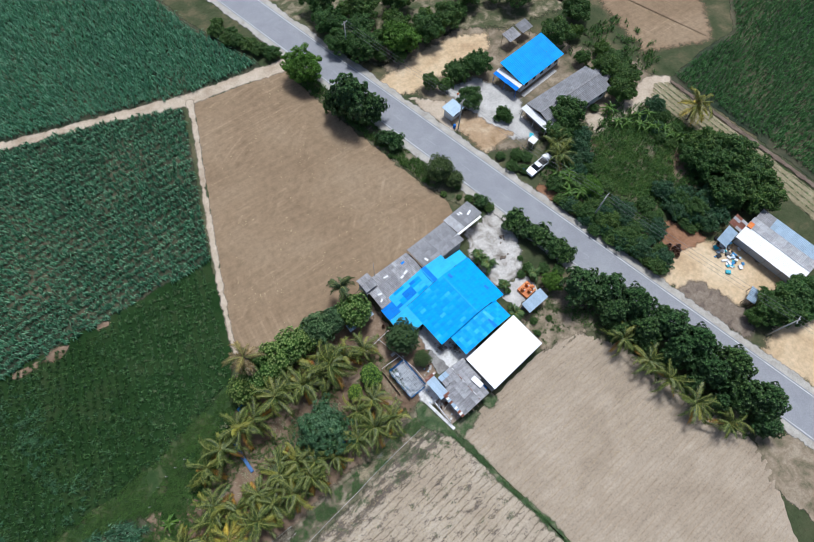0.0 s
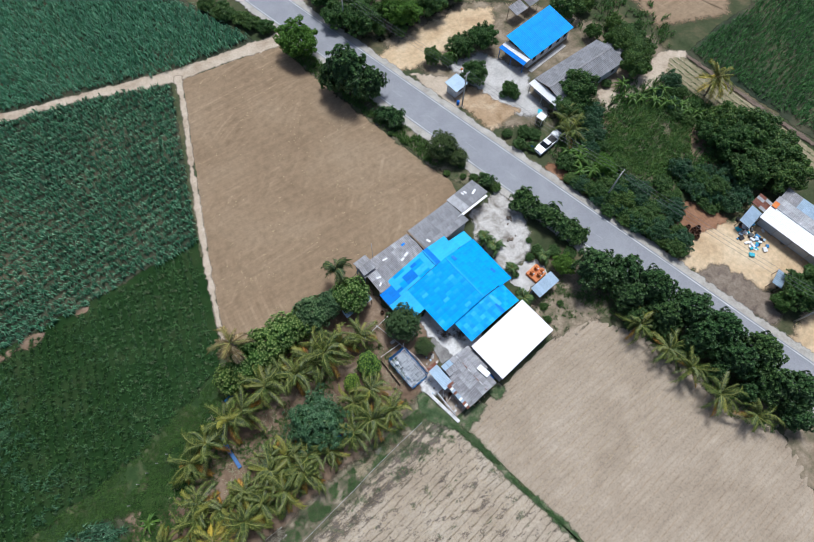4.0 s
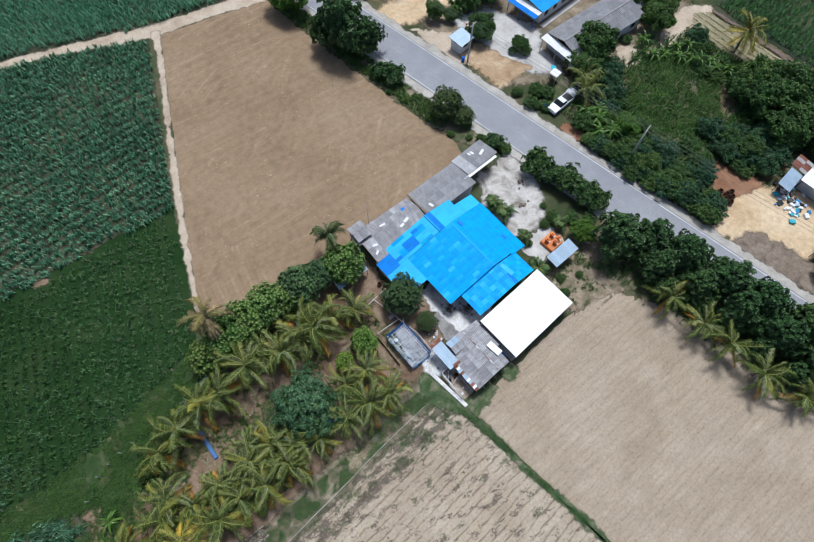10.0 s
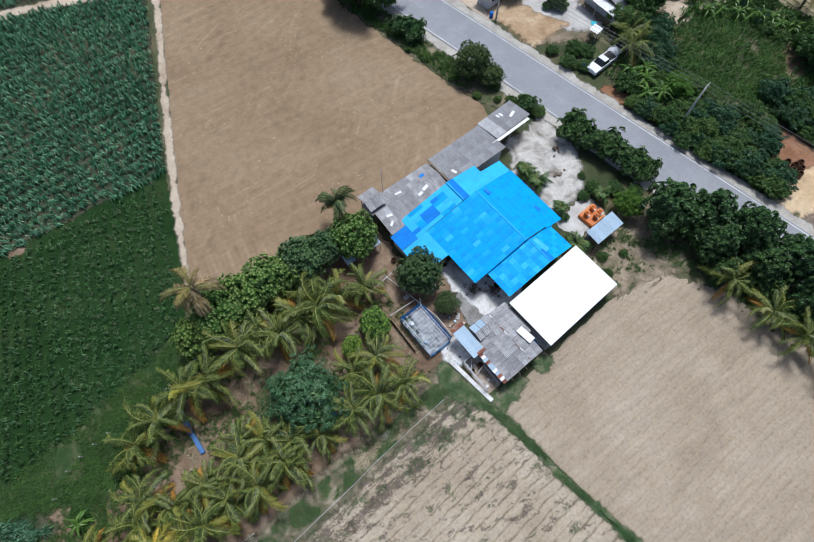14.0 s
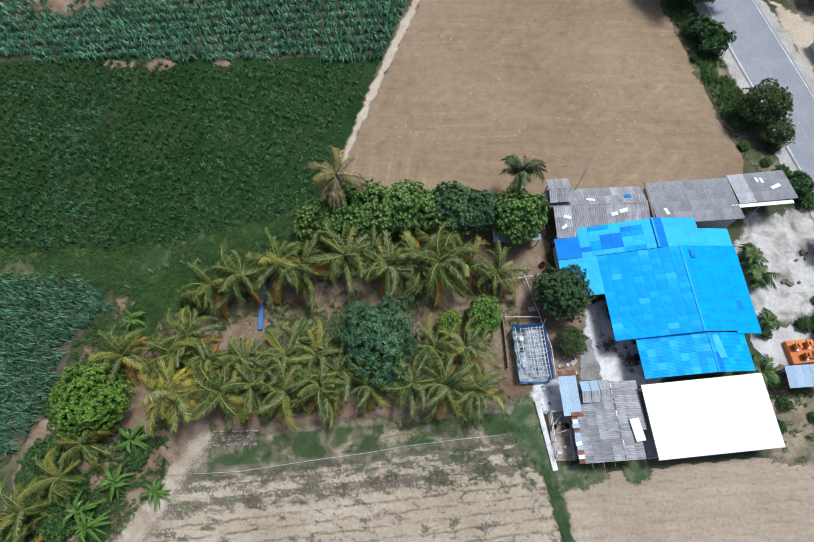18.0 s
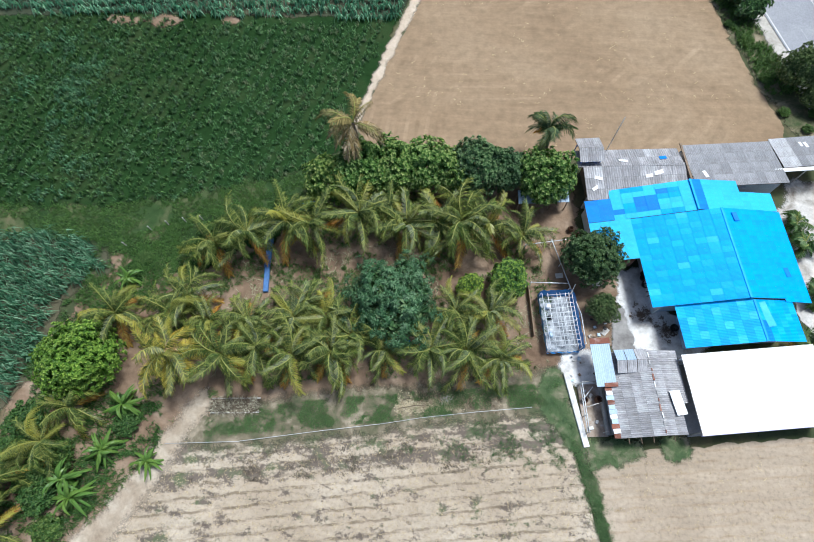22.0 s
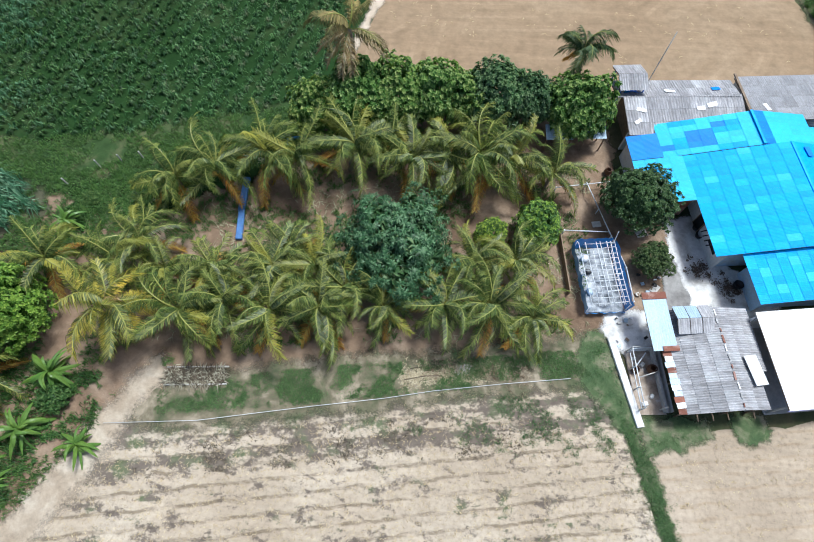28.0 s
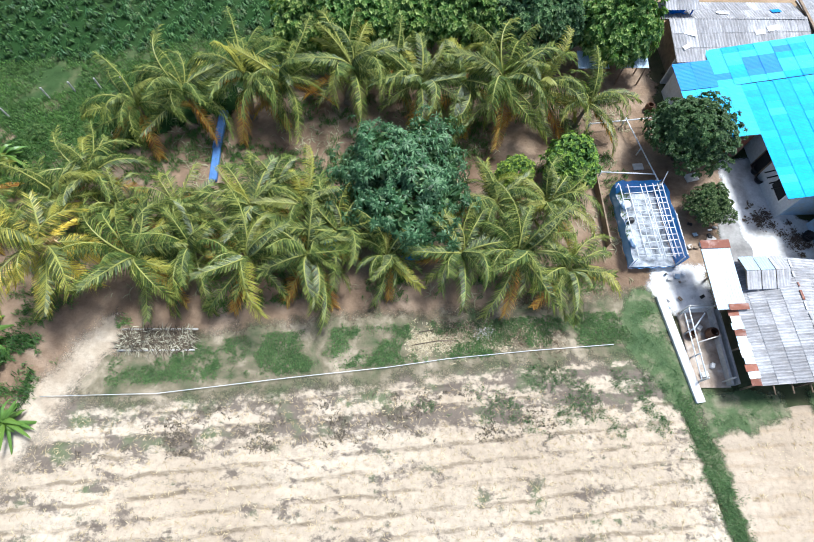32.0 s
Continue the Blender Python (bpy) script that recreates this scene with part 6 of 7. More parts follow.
for x0, x1, za, zb, y0, y1 in ((7.7, 7.9, 4.34, 4.34, 0, 8.8), (5.8, 6.0, 4.12, 4.12, 8.85, 12.15), (8.1, 8.3, 3.99, 3.99, -3.75, -0.05)):
    part("ridge_cap", boxes((((x0 + x1) / 2, (y0 + y1) / 2, za), (x1 - x0, y1 - y0, 0.06))), M_BLUEROOF, house)
part("loose_sheet", boxes(((8.9, -1.4, 3.92), (0.6, 2.2, 0.03), (0, -9, 8))), M_BLUELIGHT, house, "loose pale sheet on the kitchen roof")
part("loose_sheet", boxes(((8.9, 7.9, 4.2), (0.5, 0.9, 0.03), (0, 10, 4))), M_BLUEDARK, house, "dark patch on the roof")
part("loose_sheet", boxes(((12.6, 2.6, 3.08), (0.5, 0.9, 0.03), (0, 12, 4))), M_BLUEDARK, house, "dark patch on the roof")
part("wall", boxes(((1.2, 4.4, 1.45), (0.15, 8.2, 2.9))), M_WALLW, house, "whitewashed plastered wall")
part("wall", boxes(((6.6, 0.6, 1.4), (10.6, 0.15, 2.8))), M_WALLB, house)
part("wall", boxes(((13.4, 4.4, 1.25), (0.15, 8.4, 2.5))), M_WALLB, house)
part("wall", boxes(((4.5, 11.9, 1.2), (15.5, 0.15, 2.4))), M_WALLW, house)
part("wall", boxes(((-3.3, 8.0, 1.2), (0.15, 6.2, 2.4))), M_WALLW, house)
part("wall", boxes(((-1.5, 5.3, 1.2), (3.4, 0.15, 2.4))), M_RUST, house, "reddish brown wall in the entrance")
part("wall", boxes(((3.2, -1.7, 1.45), (0.12, 3.0, 2.9))), M_WALLB, house)
part("wall", boxes(((7.4, -2.9, 1.3), (8.4, 0.12, 2.6))), M_WALLB, house)
opening(house, 1.11, 1.6, 1.5, 1.3, 1.0, 90)
opening(house, 1.11, 4.0, 1.05, 0.9, 2.0, 90, "door", M_WOOD)
opening(house, 1.11, 6.6, 1.5, 1.2, 1.0, 90)
opening(house, 13.5, 3, 1.4, 1.2, 1.0, 90)
opening(house, 13.5, 6.4, 1.05, 0.9, 2.0, 90, "door", M_WOOD)
for y in (0.9, 1.3, 1.7, 2.1):
    part("awning_slat", boxes(((0.7, y + 0.6, 1.9), (0.9, 0.08, 0.04), (0, -25, 0))), M_BLACK, house, "dark slatted window flap")

# long grey-roofed wing behind the house
wing = thing("outbuilding", at_frame(17.7, 17.0, 8), "long outbuilding under weathered grey fibre-cement sheets", "building")
old = lambda i, j, a, b: M_GREYPALE if (i * 5 + j * 7 + i * j) % 6 == 3 else M_GREYOLD
roof(wing, (-3.5, 11.3, 2.55), (6.5, 11.3, 2.55), (-3.5, 14.6, 3.25), old, 0.9, 1.2, 4, label="weathered grey roof slope")
roof(wing, (-3.9, 16.9, 2.7), (6.5, 16.6, 2.7), (-3.7, 14.6, 3.25), old, 0.9, 1.2, 4, label="weathered grey roof slope")
roof(wing, (6.9, 16.9, 2.75), (15.9, 16.9, 2.75), (6.9, 11.7, 3.3), M_GREYROOF, 0.95, 1.3, 6, label="smooth dark grey roof")
roof(wing, (15.95, 17.2, 2.7), (22.2, 17.4, 2.7), (15.95, 13.5, 3.15), lambda i, j, a, b: M_GREYPALE if i > a - 3 else M_GREYROOF, 0.95, 1.25, 6, label="grey roof with pale patches at its end")
part("gutter", boxes(((6.7, 14.3, 3.2), (0.2, 5.2, 0.1))), M_WOOD, wing, "rusty valley gutter")
part("flashing", boxes(((18.4, 13.3, 3.12), (6.6, 0.4, 0.06), (0, 0, 1))), M_WHITE, wing, "long white flashing strip")
for x, y, z, tilt, w, d, r in ((8.2, 13.2, 3.21, -6, 0.35, 0.8, 12), (20.6, 15.4, 2.99, -7, 1.1, 0.4, 20), (19.4, 16.3, 2.88, -7, 0.3, 0.7, 8), (18.9, 16.4, 2.87, -7, 0.25, 0.6, 8), (2.8, 13.4, 3.07, 12, 0.7, 0.35, 6), (3.8, 13.7, 3.13, 12, 0.9, 0.4, 14), (0.6, 15.2, 3.18, -13, 0.9, 0.3, -10), (-2.6, 12.4, 2.86, 12, 0.7, 0.3, 30), (-2.2, 13.4, 3.07, 12, 0.8, 0.3, -20)):
    part("patch_sheet", boxes(((x, y, z), (w, d, 0.02), (tilt, 0, r))), M_WHITE, wing, "pale patch sheet")
part("patch_sheet", boxes(((4.6, 15.4, 3.13), (0.7, 0.4, 0.02), (-13, 0, 5))), M_BLUEDARK, wing, "blue patch sheet")
# brown material puts the dark of the shaded eave gap into the wall colour
walls(wing, -2.5, 12.6, 6.2, 16.2, 2.62, M_WOOD)
walls(wing, 7.1, 12.1, 15.6, 16.6, 2.66, M_WALLW)
part("wall", boxes(((18.9, 16.9, 1.3), (6.0, 0.15, 2.6))), M_WALLW, wing)
posts(wing, [(16.2, 13.7), (19, 13.7), (22, 13.9)], 2.75, M_POST)
# raised vent roof on the wing
roof(wing, (-3.9, 14.9, 3.75), (-1.5, 14.9, 3.75), (-3.9, 16.2, 4.2), M_GREYOLD, 0.9, 1.2, 4, "vent_roof", "raised vent roof")
roof(wing, (-3.9, 17.6, 3.7), (-1.5, 17.6, 3.7), (-3.9, 16.2, 4.2), M_GREYOLD, 0.9, 1.2, 4, "vent_roof", "raised vent roof")
posts(wing, [(-3.6, 15.2), (-1.7, 15.2), (-3.6, 17.3), (-1.7, 17.3)], 3.75, M_BLUEPAINT, 0.06)
for xa, xb in ((-3.6, -1.7),):
    for y in (15.2, 17.3):
        part("strut", tube("strut", [(xa, y, 3.0), (xb, y, 3.65)], 0.04, M_BLUEPAINT, 5), None, wing, "blue painted strut")
        part("strut", tube("strut", [(xa, y, 3.65), (xb, y, 3.0)], 0.04, M_BLUEPAINT, 5), None, wing, "blue painted strut")
part("tank", boxes(((-2.7, 15.7, 3.35), (1.1, 0.9, 0.5)), bevel=0.1), M_BLUEDARK, wing, "blue tank under the vent roof")
part("mast", tube("mast", [(-0.6, 16.8, 2.6), (-0.55, 16.9, 7.6)], 0.04, M_POST, 5), None, wing, "thin aerial mast")

# white-roofed open hall
hall = thing("open_hall", at_frame(20.66, 6.6, 9.6), "open hall under a plain white metal roof", "shed")
roof(hall, (0.0, 0.0, 2.6), (11.3, 0.0, 2.6), (-0.1, 6.45, 2.95), M_WHITEROOF, 11.3, 6.6, 27, label="plain white roof")
part("fascia", boxes(((5.6, -0.06, 2.52), (11.3, 0.05, 0.16))), plain("violet_trim", (0.35, 0.33, 0.6), 0.5), hall, "pale violet eave trim")
part("wall", boxes(((8.4, 0.3, 0.9), (5.4, 0.1, 1.8))), M_BLUEPAINT, hall, "blue painted low wall")
part("wall", boxes(((5.6, 6.2, 1.3), (11, 0.1, 2.6))), M_WALLW, hall)
part("floor", boxes(((5.6, 3.2, 0.06), (11.0, 6.2, 0.12))), M_CONC, hall)
posts(hall, [(x, y) for x in (0.3, 3.9, 7.5, 11.0) for y in (0.25, 6.1)], 2.65, M_POST, 0.08)

# cattle shed
shed = thing("cattle_shed", at_frame(14.1, 5.8, 8), "low cattle shed under old grey corrugated sheets", "shed")
roof(shed, (0.3, 0.0, 2.15), (0.3, 7.0, 2.15), (3.7, 0, 2.75), old, 0.62, 0.82, 4, label="weathered western slope")
roof(shed, (5.6, 0.0, 2.3), (5.6, 2.48, 2.3), (3.7, 0, 2.75), old, 0.62, 0.82, 4, label="weathered eastern slope")
roof(shed, (6.35, 2.48, 2.13), (6.35, 6.9, 2.13), (3.7, 2.48, 2.75), old, 0.62, 0.82, 4, label="weathered eastern slope")
for k in range(11):
    part("ridge_cap", boxes(((3.7 + 0.03 * (k % 3), 0.3 + k * 0.62, 2.81), (0.08 + 0.05 * (k % 2), 0.26 + 0.1 * (k % 4), 0.04), (0, 0, (k * 37) % 11 - 5))), (M_RUST, M_GREYPALE, M_WHITE, M_RUST)[k % 4], shed, "broken ridge capping")
for k in range(13):
    part("edge_sheet", boxes(((0.05 + 0.03 * (k % 2), 0.2 + k * 0.38, 2.17), (0.5 + 0.06 * (k % 3), 0.36, 0.025), (0, -8, (k * 5) % 7 - 3))), (M_RUST, M_WHITE, M_RUST, M_ZINC, M_WHITE, M_ZINC, M_ZINC, M_RUST, M_ZINC, M_WHITE)[k % 10], shed)
roof(shed, (-0.9, 4.2, 2.35), (0.75, 4.2, 2.35), (-0.9, 7.9, 2.62), M_ZINC, 0.85, 3.7, 5, label="pale blue zinc lean-to")
part("edge_sheet", boxes(((-0.05, 7.95, 2.68), (1.7, 0.5, 0.03), (6, 0, 0))), M_RUST, shed, "rusty end sheet")
part("edge_sheet", boxes(((0.3, 4.25, 2.44), (1.1, 0.35, 0.03), (6, 0, 0))), M_RUST, shed, "rusty end sheet")
for k in range(3):
    roof(shed, (0.95 + k * 0.85, 5.2, 2.62), (1.75 + k * 0.85, 5.2, 2.62), (0.95 + k * 0.85, 6.1, 3.0), M_GREYOLD, 0.8, 0.9, 5, "vent_roof")
    roof(shed, (0.95 + k * 0.85, 7.0, 2.7), (1.75 + k * 0.85, 7.0, 2.7), (0.95 + k * 0.85, 6.1, 3.0), M_ZINC if k < 2 else M_GREYOLD, 0.8, 0.9, 5, "vent_roof")
part("tarp", boxes(((5.35, 2.5, 2.62), (1.0, 2.0, 0.06), (0, 12, 6)), bevel=0.02), M_WHITE, shed, "white sheet over the shed edge")
part("bin", boxes(((6.0, 1.2, 0.5), (0.7, 0.8, 1.0)), bevel=0.08), M_BLUEPAINT, shed, "blue bin")
posts(shed, [(x, y) for x in (0.5, 3.7, 5.4) for y in (0.2, 2.3, 4.6, 6.8)], 2.2, M_WOOD)
part("wall", boxes(((5.5, 3.5, 0.6), (0.12, 6.6, 1.2))), M_CONC, shed)
for x in (0.9, 1.9, 2.9, 4.6):
    part("rafter_end", tube("rafter_end", [(x, 0.4, 2.2), (x, -0.45, 2.1)], 0.04, M_WOOD, 5), None, shed)

# trough yard and low wall
yard = thing("cattle_pen", at_frame(12.6, 6.1, 6), "concrete cattle pen with pipe rails beside the shed", "pen")
part("floor", boxes(((0.5, 2.1, 0.05), (2.0, 4.4, 0.1))), soil("dung_concrete", (0.17, 0.125, 0.09), (0.38, 0.31, 0.25), (0.62, 0.6, 0.57), 0.9, 3.0, relief=0.2), yard, "soiled concrete floor")
part("trough", boxes(((1.35, 2.2, 0.3), (0.14, 4.4, 0.5)), ((1.75, 2.2, 0.3), (0.1, 4.4, 0.5)), ((1.55, 2.2, 0.1), (0.3, 4.4, 0.1))), M_CONC, yard, "long concrete feed trough")
for y in (0.2, 1.6, 3.0, 4.2):
    part("rail_post", tube("rail_post", [(-0.35, y, 0), (-0.35, y, 1.15)], 0.045, M_PIPE, 6), None, yard)
for z in (0.6, 1.1):
    part("rail", tube("rail", [(-0.35, 0.2, z), (-0.35, 4.2, z)], 0.04, M_PIPE, 6), None, yard)
part("rail", tube("rail", [(-0.35, 4.2, 1.1), (1.1, 4.3, 1.1)], 0.04, M_PIPE, 6), None, yard)
part("rail", tube("rail", [(-0.35, 3.0, 1.1), (0.5, 3.9, 1.1)], 0.04, M_PIPE, 6), None, yard)
for x in (-0.35, 1.1):
    for y in (0.2, 4.3):
        part("frame_post", tube("frame_post", [(x, y, 0), (x, y, 1.3)], 0.05, M_POST, 6), None, yard)
for a, b in (((-0.35, 4.3, 1.25), (1.1, 4.3, 1.25)), ((-0.35, 2.2, 1.1), (1.1, 2.6, 1.1))):
    part("rail", tube("rail", [a, b], 0.035, M_POST, 6), None, yard)
for x, y, w in ((0.1, 0.6, 0.4), (0.7, 1.1, 0.3), (0.5, 3.3, 0.35), (0.0, 3.7, 0.3)):
    part("block", boxes(((x, y, 0.22), (w, w * 0.7, 0.24), (0, 0, 90 * x)), bevel=0.03), M_CONCDIRTY, yard, "stained concrete block")


def lathe(name, prof, mat, sides=14):
    v, f = [], []
    for r, z in prof:
        for k in range(sides):
            a = 2 * math.pi * k / sides
            v.append((r * math.cos(a), r * math.sin(a), z))
    for i in range(len(prof) - 1):
        for k in range(sides):
            a, b = i * sides + k, i * sides + (k + 1) % sides
            f.append((a, b, b + sides, a + sides))
    return mesh(name, v, f, mat, True)


JARP = [(0.02, 0.0), (0.24, 0.0), (0.36, 0.25), (0.34, 0.5), (0.24, 0.62), (0.26, 0.66), (0.2, 0.64), (0.28, 0.45), (0.26, 0.1), (0.01, 0.06)]
jar = tagged(new("water_jar", lathe("water_jar", JARP, M_JAR)), "round dark earthenware water jar", "jar", "water jars")
jar.matrix_basis = pose(13.3, 9.1, 0.1)
for x, y, s in ((12.2, 9.0, 0.8), (63.6, 10.2, 1.3), (64.4, 10.6, 1.3), (64.0, 9.3, 1.3), (64.9, 9.7, 1.3), (64.3, 8.4, 1.3), (65.2, 8.9, 1.3), (65.8, 9.6, 1.3), (11.6, 25.6, 0.9), (12.2, 25.0, 0.7), (63.4, 9.4, 1.2), (0.9, 13.4, 0.6)):
    copy_thing(jar, pose(x, y, 0.06) @ Matrix.Scale(s, 4))
part("curb", boxes(((0, -2.9, 0.15), (0.5, 6.3, 0.3)), bevel=0.03), M_CONCDIRTY, thing("low_wall", pose(10.75, 11.0, 0, 0, 0, 14), "low whitewashed concrete wall beside the pen", "wall"))

# netted pen with pipe frame
cage = thing("netted_pen", at_frame(9.05, 12.95, 8), "rectangular pen of blue netting under a white pipe frame", "pen")
CW, CL = 2.95, 5.3
net, nn, nb = nodes("blue_netting", 0.8)
nb.inputs["Base Color"].default_value = (0.05, 0.27, 0.6, 1)
weave = noise_tex(nn, coords(nn), 9.0, 5, 0.75)
nn.links.new(mix(nn, weave, (0.02, 0.16, 0.45), (0.07, 0.3, 0.62)), nb.inputs["Base Color"])
nx, nz = nn.nodes.new("ShaderNodeMixShader"), nn.nodes.new("ShaderNodeBsdfTransparent")
nn.links.new(ramp(nn, weave, [(0.4, grey(0.0)), (0.75, grey(0.3))]), nx.inputs[0])
nn.links.new(nb.outputs[0], nx.inputs[1])
nn.links.new(nz.outputs[0], nx.inputs[2])
nn.links.new(nx.outputs[0], nn.nodes["Material Output"].inputs[0])
part("floor", boxes(((CW / 2, CL / 2, 0.06), (CW - 0.1, CL - 0.1, 0.12))), soil("pen_floor", (0.05, 0.06, 0.07), (0.38, 0.4, 0.42), (0.7, 0.71, 0.71), 1.5, 3.2, relief=0.2), cage, "whitish soiled pen floor")


def net_wall(x0, y0, x1, y1, h):
    """A sagging net between two corners, leaning outwards."""
    n = 14
    d = math.hypot(x1 - x0, y1 - y0)
    ox, oy = (y1 - y0) / d, -(x1 - x0) / d
    v, f = [], []
    for i in range(n + 1):
        q = i / n
        for j in range(4):
            r = j / 3
            out = 0.2 * r + 0.05 * math.sin(i * 1.9 + j)
            v.append((x0 + (x1 - x0) * q + ox * out, y0 + (y1 - y0) * q + oy * out, 0.05 + h * r * (0.94 + 0.06 * math.cos(i * 1.6))))
        if i:
            for j in range(3):
                a = 4 * (i - 1) + j
                f.append((a, a + 4, a + 5, a + 1))
    part("net", mesh("net", v, f, net, True), None, cage, "faded blue net wall")


net_wall(0, CL, 0, 0, 1.3)
net_wall(CW, 0, CW, CL, 1.3)
net_wall(CW, CL, 0, CL, 1.3)
net_wall(0, 0, CW, 0, 0.5)
for k in range(12):
    y = 0.25 + k * (CL - 0.5) / 11
    skew = 0.05 * math.sin(k * 2.3)
    part("pipe", tube("pipe", [(0.1 + 0.2 * (k % 3), y + skew, 1.28), (CW / 2, y + 0.04, 1.24 - 0.05 * (k % 2)), (CW - 0.1, y + 0.08 - skew, 1.3)], 0.024, M_PIPE, 5), None, cage)
for k, x in enumerate((0.12, 0.62, 1.45, 1.75, 2.25, 2.55, 2.85)):
    part("pipe", tube("pipe", [(x, 0.1, 1.34), (x + 0.03 * math.sin(k), CL / 2, 1.3), (x, CL - 0.1, 1.34)], 0.03, M_PIPE, 5), None, cage)
for k in range(5):
    part("pipe", tube("pipe", [(1.35, 0.5 + k * 1.0, 0.55), (2.9, 0.55 + k * 1.0, 0.55)], 0.022, M_PIPE, 5), None, cage)
for x in (1.4, 2.1, 2.8):
    part("pipe", tube("pipe", [(x, 0.3, 0.6), (x, CL - 0.4, 0.6)], 0.022, M_PIPE, 5), None, cage)
posts(cage, [(0.05, 0.05), (CW - 0.05, 0.05), (0.05, CL - 0.05), (CW - 0.05, CL - 0.05), (0.05, CL / 2), (CW - 0.05, CL / 2)], 1.36, M_PIPE, 0.04)
part("prop", tube("prop", [(CW - 0.1, CL - 0.2, 1.0), (CW + 0.25, CL + 0.5, 1.75)], 0.03, M_PIPE, 5), None, cage)
part("bundle", boxes(((0.75, 4.3, 0.36), (0.5, 0.55, 0.46)), bevel=0.12), M_WHITE, cage, "white sack on the pen floor")
part("bundle", boxes(((0.8, 3.2, 0.3), (0.45, 0.4, 0.34)), bevel=0.1), M_BLACK, cage, "dark bundle on the pen floor")
part("bundle", boxes(((0.6, 1.6, 0.28), (0.35, 0.6, 0.3), 15), bevel=0.1), M_ZINC, cage, "pale crumpled sheet on the pen floor")
# loose odds and ends on the brown earth and the apron beside the pen
rj = np.random.default_rng(21)
for k in range(30):
    if k < 18:
        x, y = rj.uniform(13.0, 14.9), rj.uniform(14.2, 17.4)
    else:
        x, y = rj.uniform(11.2, 13.8), rj.uniform(10.6, 13.0)
    sz = rj.uniform(0.08, 0.34, 2)
    t = tagged(part("scrap", boxes(((0, 0, 0.05), (sz[0], sz[1], rj.uniform(0.04, 0.14)), (rj.uniform(-8, 8), rj.uniform(-8, 8), rj.uniform(0, 90))), bevel=0.015), (M_WHITE, M_POST, M_WOOD, M_ZINC, M_BLACK, M_POST)[k % 6], None), "small piece of rubbish beside the pens", "scrap", "scraps beside the pens")
    t.location = (x, y, 0.08 if k < 18 else 0.2)
for x, y, w, d, turn in ((13.9, 20.1, 0.9, 0.6, 20), (14.4, 15.4, 0.8, 0.5, 50), (10.4, 20.6, 0.7, 0.5, 10)):
    t = tagged(part("slab", boxes(((0, 0, 0.04), (w, d, 0.08), turn), bevel=0.02), M_POST, None), "flat grey concrete slab lying on the earth", "slab", "loose slabs")
    t.location = (x, y, 0.04)

fence = thing("pipe_fence", pose(0, 0, 0), "thin white pipe fence between house and orchard", "fence")
FP = [(9.6, 24.0), (10.4, 21.6), (11.2, 19.2), (12.1, 16.6), (12.4, 13.9)]
for a, b in zip(FP, FP[1:]):
    part("rail", tube("rail", [(*a, 0.8), (*b, 0.8)], 0.045, M_PIPE, 6), None, fence)
for a, b in (((7.1, 23.3), (9.7, 23.9)), ((7.6, 19.4), (11.1, 19.6)), ((9.7, 23.9), (11.9, 24.4))):
    part("rail", tube("rail", [(*a, 0.75), (*b, 0.75)], 0.045, M_PIPE, 6), None, fence)
posts(fence, FP + [(7.1, 23.3), (7.6, 19.4)], 0.85, M_PIPE, 0.05)
part("board", boxes(((7.6, 16.8, 0.35), (0.08, 5.0, 0.7), (0, 0, 6))), M_WOOD, fence, "old wooden board edge")

rope = thing("water_pipe", pose(0, 0, 0), "thin pale pipe lying along the field edge", "pipe")
part("pipe", tube("pipe", [(-23, 2.3, 0.28), (-17, 3.0, 0.27), (-10, 4.5, 0.26), (-5, 5.5, 0.26), (-1.7, 6.3, 0.2), (3, 7.2, 0.2), (7.7, 8.0, 0.2)], 0.017, M_PIPE, 6), None, rope)
ditchpipe = thing("blue_channel", pose(0, 0, 0), "long blue plastic water channel in the orchard", "channel")
part("channel", boxes(((-17.75, 20.6, 0.16), (0.55, 3.2, 0.3), (0, 0, 4)), ((-17.45, 17.8, 0.16), (0.5, 2.6, 0.3), (0, 0, 7)), bevel=0.05), plain("faded_blue_plastic", (0.07, 0.16, 0.36), 0.6), ditchpipe)
tagged(part("blue_tarp", boxes(((0, 0, 0.5), (1.3, 0.8, 0.05), (14, 6, 20)), bevel=0.02), M_BLUENET, None), "blue plastic tarp under the trees", "tarp").location = (-14.6, 26.0, 0)
for x, y, w in ((-4, 12.6, 1.6), (-9.4, 12.6, 1.2)):
    tagged(part("blue_sheet", boxes(((0, 0, 0.12), (w, 0.8, 0.05), (4, 0, 5)), bevel=0.02), M_BLUEDARK, None), "blue plastic sheet lying under the palms", "sheet").location = (x, y, 0.05)
for x, y, h in ((-32.0, 20.2, 1.1), (-30.0, 22.1, 1.2), (-28.4, 22.8, 1.2), (-26.8, 23.3, 1.2), (-25.2, 23.7, 1.1)):
    t = thing("fence_post", pose(x, y, 0, 6, 4, 0), "short white concrete fence post", "post", "orchard fence posts")
    part("post", boxes(((0, 0, h / 2), (0.1, 0.1, h)), bevel=0.015), M_POST, t)
